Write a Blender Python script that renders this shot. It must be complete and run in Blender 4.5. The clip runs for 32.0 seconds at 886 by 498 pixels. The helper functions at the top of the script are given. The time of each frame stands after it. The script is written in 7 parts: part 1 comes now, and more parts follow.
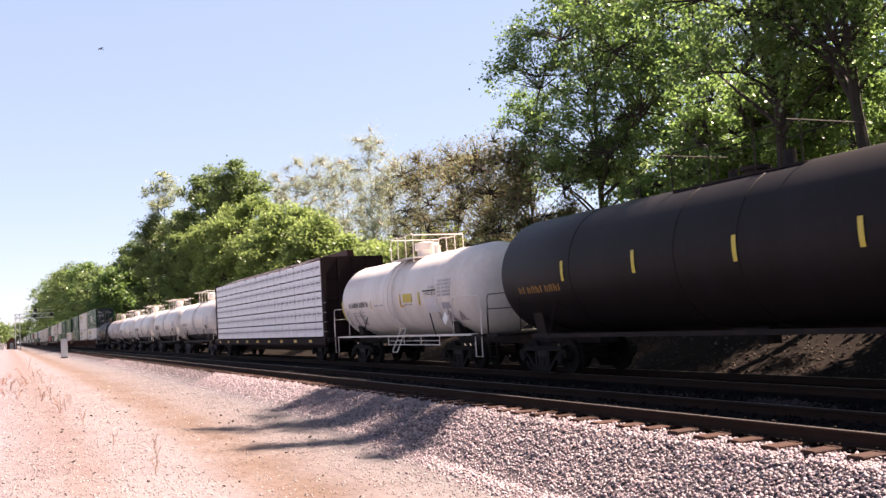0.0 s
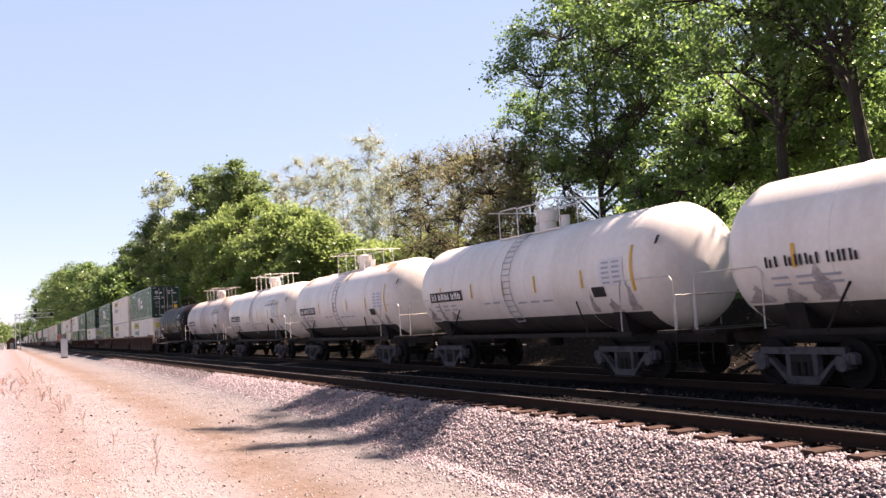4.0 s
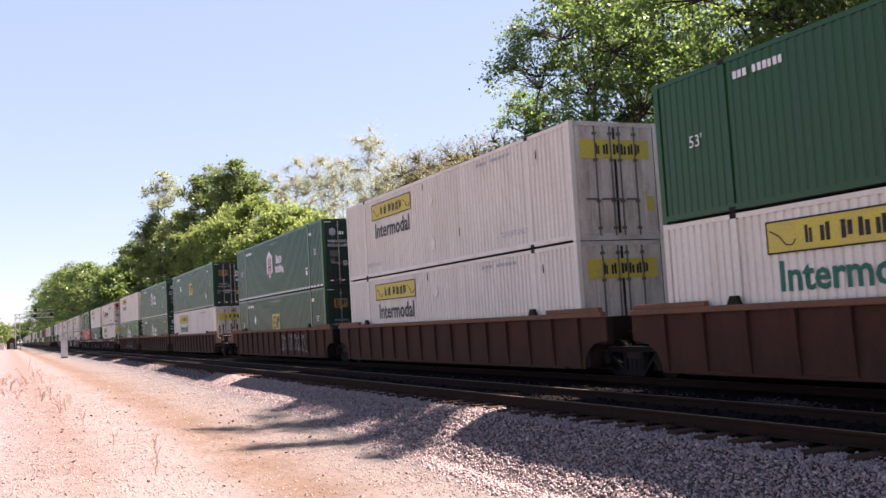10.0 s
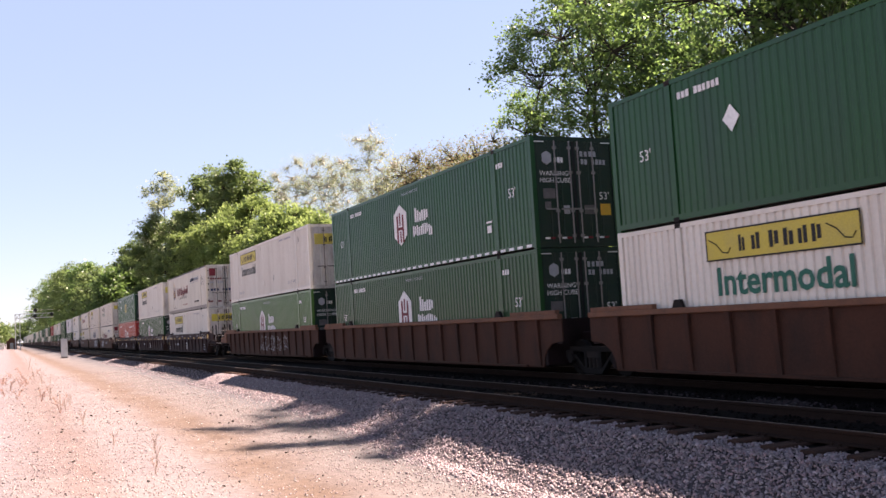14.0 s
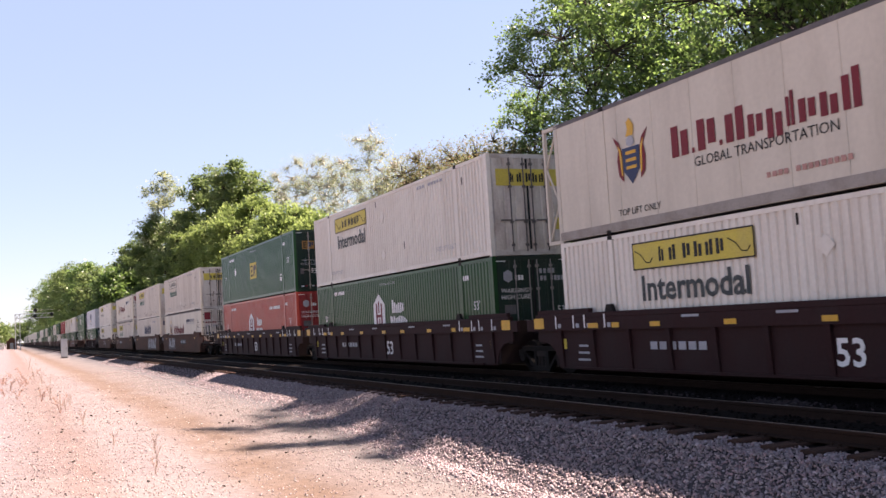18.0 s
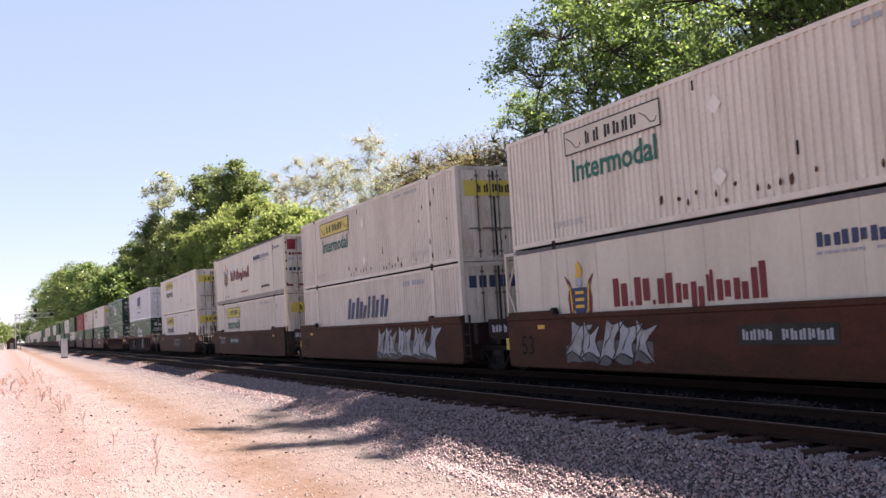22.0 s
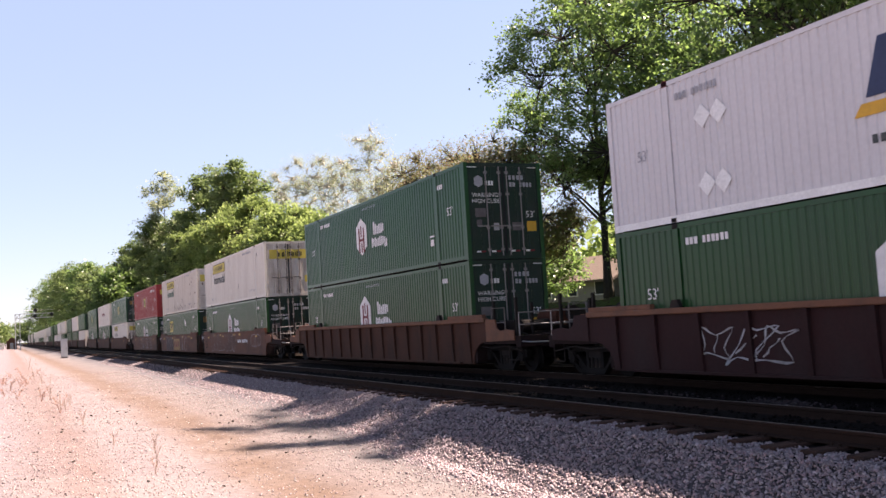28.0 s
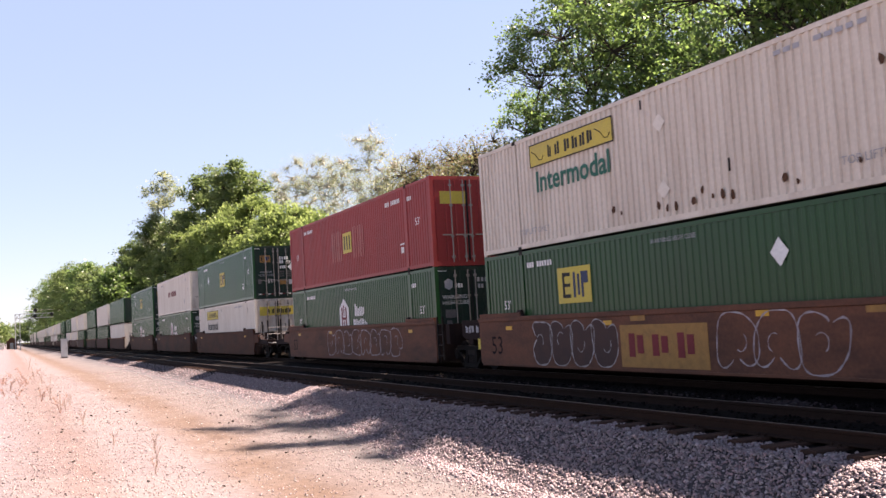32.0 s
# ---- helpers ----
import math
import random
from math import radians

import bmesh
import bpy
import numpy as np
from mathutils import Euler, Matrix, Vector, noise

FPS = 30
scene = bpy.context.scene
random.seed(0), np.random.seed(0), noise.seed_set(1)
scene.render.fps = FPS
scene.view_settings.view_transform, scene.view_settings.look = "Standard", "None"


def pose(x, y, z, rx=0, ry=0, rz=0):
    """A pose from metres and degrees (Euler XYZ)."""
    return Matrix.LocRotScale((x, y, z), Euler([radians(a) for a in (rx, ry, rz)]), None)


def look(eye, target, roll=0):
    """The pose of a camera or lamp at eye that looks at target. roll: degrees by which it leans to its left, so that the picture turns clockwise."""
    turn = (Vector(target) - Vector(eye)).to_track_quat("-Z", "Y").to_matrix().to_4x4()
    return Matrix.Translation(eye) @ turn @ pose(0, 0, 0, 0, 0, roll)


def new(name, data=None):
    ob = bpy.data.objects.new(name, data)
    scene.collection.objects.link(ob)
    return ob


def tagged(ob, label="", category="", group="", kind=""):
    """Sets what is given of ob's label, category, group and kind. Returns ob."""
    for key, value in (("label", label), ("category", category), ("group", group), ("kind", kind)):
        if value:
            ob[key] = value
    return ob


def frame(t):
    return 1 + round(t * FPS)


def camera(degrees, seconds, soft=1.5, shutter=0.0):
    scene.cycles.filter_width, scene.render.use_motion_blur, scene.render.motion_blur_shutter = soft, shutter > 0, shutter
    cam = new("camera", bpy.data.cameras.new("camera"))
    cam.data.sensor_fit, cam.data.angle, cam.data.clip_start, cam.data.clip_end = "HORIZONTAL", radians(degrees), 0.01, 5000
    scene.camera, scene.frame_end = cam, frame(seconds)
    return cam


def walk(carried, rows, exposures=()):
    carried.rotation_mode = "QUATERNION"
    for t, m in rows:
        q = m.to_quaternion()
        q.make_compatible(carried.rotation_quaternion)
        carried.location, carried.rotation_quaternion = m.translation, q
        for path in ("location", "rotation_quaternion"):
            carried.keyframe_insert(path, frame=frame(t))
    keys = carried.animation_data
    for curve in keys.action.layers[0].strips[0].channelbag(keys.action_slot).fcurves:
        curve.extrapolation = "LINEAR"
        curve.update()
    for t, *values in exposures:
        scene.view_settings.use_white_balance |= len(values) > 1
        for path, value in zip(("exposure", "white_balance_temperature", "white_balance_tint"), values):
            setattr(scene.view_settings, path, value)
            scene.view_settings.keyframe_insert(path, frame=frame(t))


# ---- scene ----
EYE = Vector((0.0, -13.48, 1.574))
YAW, PITCH, ROLL = radians(25.17), radians(4.206), -3.421
AHEAD = Vector((-math.cos(YAW) * math.cos(PITCH), math.sin(YAW) * math.cos(PITCH), math.sin(PITCH)))
cam = camera(50.72, 32.0, soft=1.5, shutter=0.06)
STAND = look(EYE, EYE + AHEAD * 20, ROLL)
walk(cam, [(0.0, STAND), (32.0, STAND)], exposures=[(0.0, 2.17, 7900, 25), (32.0, 2.17, 7900, 25)])

# ---- world and sun ----
world = bpy.data.worlds.new("sky")
scene.world = world
world.use_nodes = True
wn = world.node_tree
sky = wn.nodes.new("ShaderNodeTexSky")
sky.sky_type = "NISHITA"
sky.sun_disc = False
sky.sun_elevation = radians(53)
sky.sun_rotation = radians(3)
sky.altitude, sky.air_density, sky.dust_density, sky.ozone_density = 200, 1.0, 0.2, 2.5
haze = wn.nodes.new("ShaderNodeMix")
haze.data_type = "RGBA"
haze.inputs["Factor"].default_value = 0.62
up = wn.nodes.new("ShaderNodeTexCoord")
height = wn.nodes.new("ShaderNodeSeparateXYZ")
thin = wn.nodes.new("ShaderNodeValToRGB")
thin.color_ramp.elements[0].position, thin.color_ramp.elements[1].position = 0.38, 0.85
thin.color_ramp.elements[0].color, thin.color_ramp.elements[1].color = (0.43, 0.64, 1.01, 1), (0.10, 0.15, 0.24, 1)
lift = wn.nodes.new("ShaderNodeVectorMath")
lift.operation = "SCALE"
lift.inputs["Scale"].default_value = 5.0
wn.links.new(up.outputs["Generated"], height.inputs[0])
wn.links.new(height.outputs["Z"], thin.inputs[0])
wn.links.new(thin.outputs[0], lift.inputs[0])
wn.links.new(lift.outputs[0], haze.inputs["B"])
wn.links.new(sky.outputs[0], haze.inputs["A"])
wn.links.new(haze.outputs["Result"], wn.nodes["Background"].inputs[0])
wn.nodes["Background"].inputs[1].default_value = 0.054
sun = new("sun", bpy.data.lights.new("sun", "SUN"))
sun.data.energy, sun.data.angle, sun.data.color = 5.0, radians(0.53), (1.0, 0.955, 0.90)
sun.matrix_world = look((0.8, 15, 20), (0, 0, 0))


# ---- materials ----
def mat(name, color, rough=0.7, metal=0.0, spots=None, amount=0.4, scale=1.5, stretch=(1, 1, 1), fine=0.12, bump=0.0,
        bump_scale=40.0, vary=0.0):
    """A painted or mineral surface: base colour, stains of a second colour at one scale, grain at another, and a little relief."""
    m = bpy.data.materials.new(name)
    m.use_nodes = True
    t = m.node_tree
    n, l = t.nodes, t.links
    b = n["Principled BSDF"]
    b.inputs["Roughness"].default_value, b.inputs["Metallic"].default_value = rough, metal
    b.inputs["Specular IOR Level"].default_value = 0.3 if rough > 0.45 else 0.22
    tc, info = n.new("ShaderNodeTexCoord"), n.new("ShaderNodeObjectInfo")
    add = n.new("ShaderNodeVectorMath")
    add.operation = "MULTIPLY_ADD"
    add.inputs[1].default_value = (1, 1, 1)
    mul = n.new("ShaderNodeVectorMath")
    mul.operation = "SCALE"
    mul.inputs[0].default_value = (37.0, 11.0, 5.0)
    l.new(info.outputs["Random"], mul.inputs["Scale"])
    l.new(tc.outputs["Object"], add.inputs[0])
    l.new(mul.outputs[0], add.inputs[2])
    mp = n.new("ShaderNodeMapping")
    mp.inputs["Scale"].default_value = stretch
    l.new(add.outputs[0], mp.inputs[0])
    big, small = n.new("ShaderNodeTexNoise"), n.new("ShaderNodeTexNoise")
    big.inputs["Scale"].default_value, big.inputs["Detail"].default_value = scale, 6
    big.inputs["Roughness"].default_value = 0.65
    small.inputs["Scale"].default_value, small.inputs["Detail"].default_value = scale * 14, 3
    l.new(mp.outputs[0], big.inputs["Vector"])
    l.new(add.outputs[0], small.inputs["Vector"])
    ramp = n.new("ShaderNodeValToRGB")
    ramp.color_ramp.elements[0].position, ramp.color_ramp.elements[1].position = 0.42, 0.75
    ramp.color_ramp.elements[0].color, ramp.color_ramp.elements[1].color = (0, 0, 0, 1), (amount, amount, amount, 1)
    l.new(big.outputs["Fac"], ramp.inputs[0])
    mix = n.new("ShaderNodeMix")
    mix.data_type = "RGBA"
    mix.inputs["A"].default_value = (*color, 1)
    mix.inputs["B"].default_value = (*(spots or [c * 0.45 for c in color]), 1)
    l.new(ramp.outputs[0], mix.inputs["Factor"])
    hsv = n.new("ShaderNodeHueSaturation")
    rng = n.new("ShaderNodeMapRange")
    rng.inputs["To Min"].default_value, rng.inputs["To Max"].default_value = 1 - fine * 2, 1 + fine * 2
    l.new(small.outputs["Fac"], rng.inputs["Value"])
    if vary:
        r2, m2 = n.new("ShaderNodeMapRange"), n.new("ShaderNodeMath")
        m2.operation = "MULTIPLY"
        r2.inputs["To Min"].default_value, r2.inputs["To Max"].default_value = 1 - vary, 1 + vary
        l.new(info.outputs["Random"], r2.inputs["Value"])
        l.new(r2.outputs[0], m2.inputs[0])
        l.new(rng.outputs[0], m2.inputs[1])
        l.new(m2.outputs[0], hsv.inputs["Value"])
    else:
        l.new(rng.outputs[0], hsv.inputs["Value"])
    l.new(mix.outputs["Result"], hsv.inputs["Color"])
    l.new(hsv.outputs[0], b.inputs["Base Color"])
    if bump:
        bp, bt = n.new("ShaderNodeBump"), n.new("ShaderNodeTexNoise")
        bt.inputs["Scale"].default_value, bt.inputs["Detail"].default_value = bump_scale, 4
        bp.inputs["Strength"].default_value, bp.inputs["Distance"].default_value = bump, 0.02
        l.new(add.outputs[0], bt.inputs["Vector"])
        l.new(bt.outputs["Fac"], bp.inputs["Height"])
        l.new(bp.outputs[0], b.inputs["Normal"])
    return m


def leaf_mat(name, color, other, glow=0.5, gloss=0.03):
    """Thin leaves: light passes through them; colour differs from leaf to leaf."""
    m = bpy.data.materials.new(name)
    m.use_nodes = True
    t = m.node_tree
    n, l = t.nodes, t.links
    n.remove(n["Principled BSDF"])
    geo, ramp = n.new("ShaderNodeNewGeometry"), n.new("ShaderNodeValToRGB")
    ramp.color_ramp.elements[0].color, ramp.color_ramp.elements[1].color = (*color, 1), (*other, 1)
    l.new(geo.outputs["Random Per Island"], ramp.inputs[0])
    d, tr, g = n.new("ShaderNodeBsdfDiffuse"), n.new("ShaderNodeBsdfTranslucent"), n.new("ShaderNodeBsdfGlossy")
    hs = n.new("ShaderNodeHueSaturation")
    hs.inputs["Hue"].default_value, hs.inputs["Saturation"].default_value, hs.inputs["Value"].default_value = 0.493, 0.95, 2.0
    l.new(ramp.outputs[0], d.inputs["Color"])
    l.new(ramp.outputs[0], hs.inputs["Color"])
    l.new(hs.outputs[0], tr.inputs["Color"])
    g.inputs["Roughness"].default_value = 0.38
    g.inputs["Color"].default_value = (0.8, 0.85, 0.8, 1)
    a, b = n.new("ShaderNodeMixShader"), n.new("ShaderNodeMixShader")
    a.inputs[0].default_value, b.inputs[0].default_value = glow, gloss
    l.new(d.outputs[0], a.inputs[1])
    l.new(tr.outputs[0], a.inputs[2])
    l.new(a.outputs[0], b.inputs[1])
    l.new(g.outputs[0], b.inputs[2])
    l.new(b.outputs[0], n["Material Output"].inputs[0])
    return m


WHITE = mat("white_container_paint", (0.69, 0.635, 0.57), 0.5, spots=(0.42, 0.34, 0.28), amount=0.42, scale=0.9, stretch=(1.6, 1, 0.25), fine=0.05)
AGED = mat("aged_white_container_paint", (0.635, 0.565, 0.495), 0.55, spots=(0.33, 0.25, 0.19), amount=0.5, scale=0.9, stretch=(1.6, 1, 0.25), fine=0.07)
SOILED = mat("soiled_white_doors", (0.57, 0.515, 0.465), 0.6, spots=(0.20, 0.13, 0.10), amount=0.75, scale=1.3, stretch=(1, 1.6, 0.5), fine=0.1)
CREAM = mat("cream_reefer_paint", (0.56, 0.495, 0.415), 0.5, spots=(0.33, 0.28, 0.23), amount=0.55, scale=0.7, stretch=(1.5, 1, 0.3), fine=0.05)
GREY = mat("pale_grey_paint", (0.58, 0.565, 0.585), 0.5, spots=(0.4, 0.38, 0.38), amount=0.25, scale=0.8, stretch=(1.5, 1, 0.3), fine=0.05)
GREEN = mat("dark_green_paint", (0.0085, 0.064, 0.0195), 0.32, spots=(0.02, 0.05, 0.035), amount=0.6, scale=0.8, stretch=(1.4, 1, 0.3), fine=0.08)
FRESH = mat("bright_green_paint", (0.0062, 0.056, 0.0150), 0.32, spots=(0.016, 0.04, 0.022), amount=0.5, scale=0.8, stretch=(1.4, 1, 0.3), fine=0.06)
OLIVE = mat("leaf_green_paint", (0.045, 0.125, 0.030), 0.32, spots=(0.04, 0.07, 0.03), amount=0.5, scale=0.8, stretch=(1.4, 1, 0.3), fine=0.06)
RED = mat("orange_red_paint", (0.40, 0.058, 0.042), 0.35, spots=(0.22, 0.05, 0.04), amount=0.5, scale=0.8, stretch=(1.4, 1, 0.3), fine=0.06)
CRIMSON = mat("dull_red_paint", (0.30, 0.035, 0.035), 0.5, spots=(0.16, 0.03, 0.03), amount=0.5, scale=0.8, stretch=(1.4, 1, 0.3), fine=0.06)
WELL = mat("orange_brown_well_paint", (0.068, 0.028, 0.019), 0.75, spots=(0.032, 0.019, 0.016), amount=0.9, scale=1.6, stretch=(1, 1, 0.5), fine=0.12, bump=0.1)
SILL = mat("faded_orange_sill", (0.165, 0.070, 0.040), 0.75, spots=(0.06, 0.035, 0.027), amount=0.7, scale=2.0, fine=0.12)
MAROON = mat("dark_maroon_well_paint", (0.031, 0.0115, 0.0122), 0.7, spots=(0.03, 0.02, 0.02), amount=0.7, scale=1.1, stretch=(1, 1, 0.5), fine=0.12)
BROWN = mat("smooth_brown_well_paint", (0.076, 0.0275, 0.0168), 0.7, spots=(0.028, 0.016, 0.013), amount=0.9, scale=1.1, stretch=(0.5, 1, 1.3), fine=0.17, bump=0.15)
FADED = mat("faded_tan_well_paint", (0.140, 0.054, 0.032), 0.75, spots=(0.042, 0.021, 0.017), amount=1.0, scale=1.1, stretch=(0.5, 1, 1.3), fine=0.17, bump=0.15)
TANK = mat("white_tank_paint", (0.67, 0.615, 0.575), 0.4, spots=(0.42, 0.34, 0.28), amount=0.5, scale=0.6, stretch=(1.5, 1, 0.4), fine=0.05)
STAINED = mat("rust_stained_tank_paint", (0.48, 0.43, 0.415), 0.55, spots=(0.24, 0.15, 0.11), amount=0.7, scale=0.7, stretch=(1.6, 1, 0.5), fine=0.06)
WORN = mat("grimy_white_rail_paint", (0.50, 0.47, 0.44), 0.6, spots=(0.20, 0.13, 0.09), amount=0.75, scale=1.6, stretch=(1, 1, 2), fine=0.1)
# Dark bulkhead paint; on end decks it also imitates the shaded gap.
BULK = mat("dark_paint_and_gap_shade", (0.019, 0.010, 0.010), 0.8, spots=(0.012, 0.008, 0.008), amount=0.7, scale=1.3)
DOOR = mat("black_green_doors", (0.008, 0.026, 0.017), 0.55, spots=(0.03, 0.03, 0.028), amount=0.6, scale=1.5, fine=0.15)
MAST = mat("aluminium_grey_paint", (0.5, 0.5, 0.5), 0.5, 0.2)
TAR = mat("black_tank_paint", (0.0125, 0.0102, 0.0108), 0.5, spots=(0.020, 0.016, 0.018), amount=0.6, scale=0.8, stretch=(1.5, 1, 0.4), fine=0.15)
TAR.node_tree.nodes["Principled BSDF"].inputs["Specular IOR Level"].default_value = 0.1
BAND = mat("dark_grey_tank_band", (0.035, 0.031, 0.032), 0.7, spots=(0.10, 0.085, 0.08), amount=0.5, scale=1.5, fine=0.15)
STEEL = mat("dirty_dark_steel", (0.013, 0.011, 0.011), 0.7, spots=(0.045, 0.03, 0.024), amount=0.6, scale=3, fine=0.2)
DUSTY = mat("dusty_cast_steel", (0.076, 0.066, 0.072), 0.85, spots=(0.012, 0.01, 0.01), amount=0.8, scale=4, fine=0.2)
# Bogies and wheels: shade beneath the wagons is put into this near-black colour.
DARKCAST = mat("shade_dark_cast_steel", (0.008, 0.0068, 0.0068), 0.8, spots=(0.017, 0.013, 0.012), amount=0.7, scale=3, fine=0.15)
BRIGHT = mat("worn_bright_steel", (0.45, 0.43, 0.42), 0.35, 0.9, spots=(0.2, 0.15, 0.12), amount=0.4, scale=5)
GALV = mat("galvanised_rod", (0.20, 0.19, 0.195), 0.45, 0.3, spots=(0.25, 0.2, 0.18), amount=0.5, scale=4)
DARKBOX = mat("black_rubber", (0.015, 0.015, 0.016), 0.6)
YELLOW = mat("yellow_marking", (0.54, 0.42, 0.07), 0.55, spots=(0.4, 0.32, 0.12), amount=0.6, scale=2)
FADEDAMBER = mat("faded_amber_lettering", (0.33, 0.17, 0.05), 0.6, spots=(0.12, 0.07, 0.03), amount=0.6, scale=5)
AMBER = mat("amber_reflector", (0.62, 0.33, 0.04), 0.4, spots=(0.35, 0.22, 0.06), amount=0.5, scale=6)
BLACKINK = mat("black_lettering", (0.011, 0.011, 0.012), 0.6, spots=(0.05, 0.047, 0.044), amount=0.3, scale=6)
INKGREEN = mat("dark_green_lettering", (0.010, 0.12, 0.085), 0.6)
INKDARK = mat("faded_black_lettering", (0.03, 0.04, 0.042), 0.6, spots=(0.2, 0.19, 0.18), amount=0.4, scale=6)
GREYED = mat("faded_grey_panel", (0.10, 0.09, 0.093), 0.7, spots=(0.18, 0.16, 0.16), amount=0.6, scale=5)
INKNAVY = mat("navy_lettering", (0.03, 0.045, 0.10), 0.6)
INKRED = mat("dark_red_lettering", (0.17, 0.015, 0.024), 0.6)
INKWHITE = mat("white_lettering", (0.72, 0.70, 0.70), 0.6, spots=(0.4, 0.38, 0.36), amount=0.4, scale=5)
INKINK = mat("faded_dark_printing", (0.19, 0.19, 0.23), 0.6)
RODDARK = mat("grimy_lock_rod", (0.10, 0.09, 0.09), 0.6, spots=(0.2, 0.17, 0.15), amount=0.6, scale=5)
INKGREY = mat("faded_grey_lettering", (0.34, 0.34, 0.37), 0.6)
WRAP = mat("white_plastic_wrap", (0.70, 0.69, 0.73), 0.3, spots=(0.58, 0.57, 0.63), amount=0.5, scale=1.6, fine=0.04, bump=0.25, bump_scale=6)
REFLECT = mat("white_reflector", (0.75, 0.75, 0.75), 0.4)


# ---- geometry helpers ----
for glossy in (GREEN, FRESH, OLIVE, RED, CRIMSON):
    glossy.node_tree.nodes["Principled BSDF"].inputs["Specular IOR Level"].default_value = 0.3

for dull in (STEEL, DARKCAST, DUSTY, MAROON, WELL, BULK, BROWN):
    dull.node_tree.nodes["Principled BSDF"].inputs["Specular IOR Level"].default_value = 0.12


class G:
    """Collects points and faces of one mesh."""

    def __init__(self):
        self.v, self.f = [], []

    def add(self, v, f):
        k = len(self.v)
        self.v += [tuple(p) for p in v]
        self.f += [tuple(i + k for i in q) for q in f]
        return self

    def box(self, x0, x1, y0, y1, z0, z1, c=0.0):
        """A box; with c its long edges are chamfered."""
        if c <= 0:
            v = [(x, y, z) for x in (x0, x1) for y in (y0, y1) for z in (z0, z1)]
            return self.add(v, [(0, 1, 3, 2), (4, 6, 7, 5), (0, 4, 5, 1), (2, 3, 7, 6), (0, 2, 6, 4), (1, 5, 7, 3)])
        o = [(y0 + c, z0), (y1 - c, z0), (y1, z0 + c), (y1, z1 - c), (y1 - c, z1), (y0 + c, z1), (y0, z1 - c), (y0, z0 + c)]
        return self.prism_x(o, x0, x1)

    def prism_x(self, o, x0, x1):
        """Outline in (y, z), counter-clockwise seen from +x, drawn out along x."""
        n = len(o)
        v = [(x0, y, z) for y, z in o] + [(x1, y, z) for y, z in o]
        f = [(i, (i + 1) % n, n + (i + 1) % n, n + i) for i in range(n)]
        return self.add(v, f + [tuple(range(n - 1, -1, -1)), tuple(range(n, 2 * n))])

    def prism_y(self, o, y0, y1):
        """Outline in (x, z), counter-clockwise seen from -y, drawn out along y."""
        n = len(o)
        v = [(x, y0, z) for x, z in o] + [(x, y1, z) for x, z in o]
        f = [(i, n + i, n + (i + 1) % n, (i + 1) % n) for i in range(n)]
        return self.add(v, f + [tuple(range(n)), tuple(range(2 * n - 1, n - 1, -1))])

    def tube(self, a, b, r, r2=None, n=6, caps=True):
        a, b = Vector(a), Vector(b)
        d = b - a
        if d.length < 1e-6:
            return self
        d.normalize()
        s = d.cross(Vector((0, 0, 1)) if abs(d.z) < 0.9 else Vector((1, 0, 0))).normalized()
        w = d.cross(s)
        r2 = r if r2 is None else r2
        v = [p + (s * math.cos(2 * math.pi * i / n) + w * math.sin(2 * math.pi * i / n)) * q for p, q in ((a, r), (b, r2)) for i in range(n)]
        f = [(i, (i + 1) % n, n + (i + 1) % n, n + i) for i in range(n)]
        if caps:
            f += [tuple(range(n - 1, -1, -1)), tuple(range(n, 2 * n))]
        return self.add(v, f)

    def path(self, pts, r, n=6):
        """One bent tube through the points."""
        pts = [Vector(p) for p in pts]
        m = len(pts)
        up, k = None, len(self.v)
        for i, p in enumerate(pts):
            d = (pts[min(i + 1, m - 1)] - pts[max(i - 1, 0)]).normalized()
            if up is None:
                up = Vector((0, 0, 1)) if abs(d.z) < 0.9 else Vector((1, 0, 0))
            s = d.cross(up)
            if s.length < 1e-3:
                s = d.cross(Vector((0.3, 1, 0.2)))
            s.normalize()
            w = s.cross(d).normalized()
            up = w
            self.v += [tuple(p + (s * math.cos(2 * math.pi * j / n) + w * math.sin(2 * math.pi * j / n)) * r) for j in range(n)]
        for i in range(m - 1):
            for j in range(n):
                j2 = (j + 1) % n
                self.f.append((k + i * n + j, k + i * n + j2, k + (i + 1) * n + j2, k + (i + 1) * n + j))
        self.f.append(tuple(k + j for j in range(n - 1, -1, -1)))
        self.f.append(tuple(k + (m - 1) * n + j for j in range(n)))
        return self

    def lathe_x(self, prof, n=32, y=0.0, z=0.0, a0=0.0, a1=2 * math.pi):
        """Profile (x, r) turned round the x axis through (y, z), from angle a0 to a1."""
        full = abs(a1 - a0 - 2 * math.pi) < 1e-6
        m = n if full else n + 1
        k = len(self.v)
        for x, r in prof:
            for i in range(m):
                a = a0 + (a1 - a0) * i / n
                self.v.append((x, y + r * math.cos(a), z + r * math.sin(a)))
        for j in range(len(prof) - 1):
            for i in range(n):
                i2 = (i + 1) % m
                self.f.append((k + j * m + i, k + j * m + i2, k + (j + 1) * m + i2, k + (j + 1) * m + i))
        return self

    def disc_y(self, prof, n=20, x=0.0, z=0.0):
        """Profile (y, r) turned round the y axis."""
        k = len(self.v)
        for y, r in prof:
            for i in range(n):
                a = 2 * math.pi * i / n
                self.v.append((x + r * math.cos(a), y, z + r * math.sin(a)))
        for j in range(len(prof) - 1):
            for i in range(n):
                i2 = (i + 1) % n
                self.f.append((k + j * n + i, k + (j + 1) * n + i, k + (j + 1) * n + i2, k + j * n + i2))
        return self

    def mesh(self, name, material, smooth=False):
        me = bpy.data.meshes.new(name)
        me.from_pydata(self.v, [], self.f)
        me.materials.append(material)
        if smooth:
            me.shade_smooth()
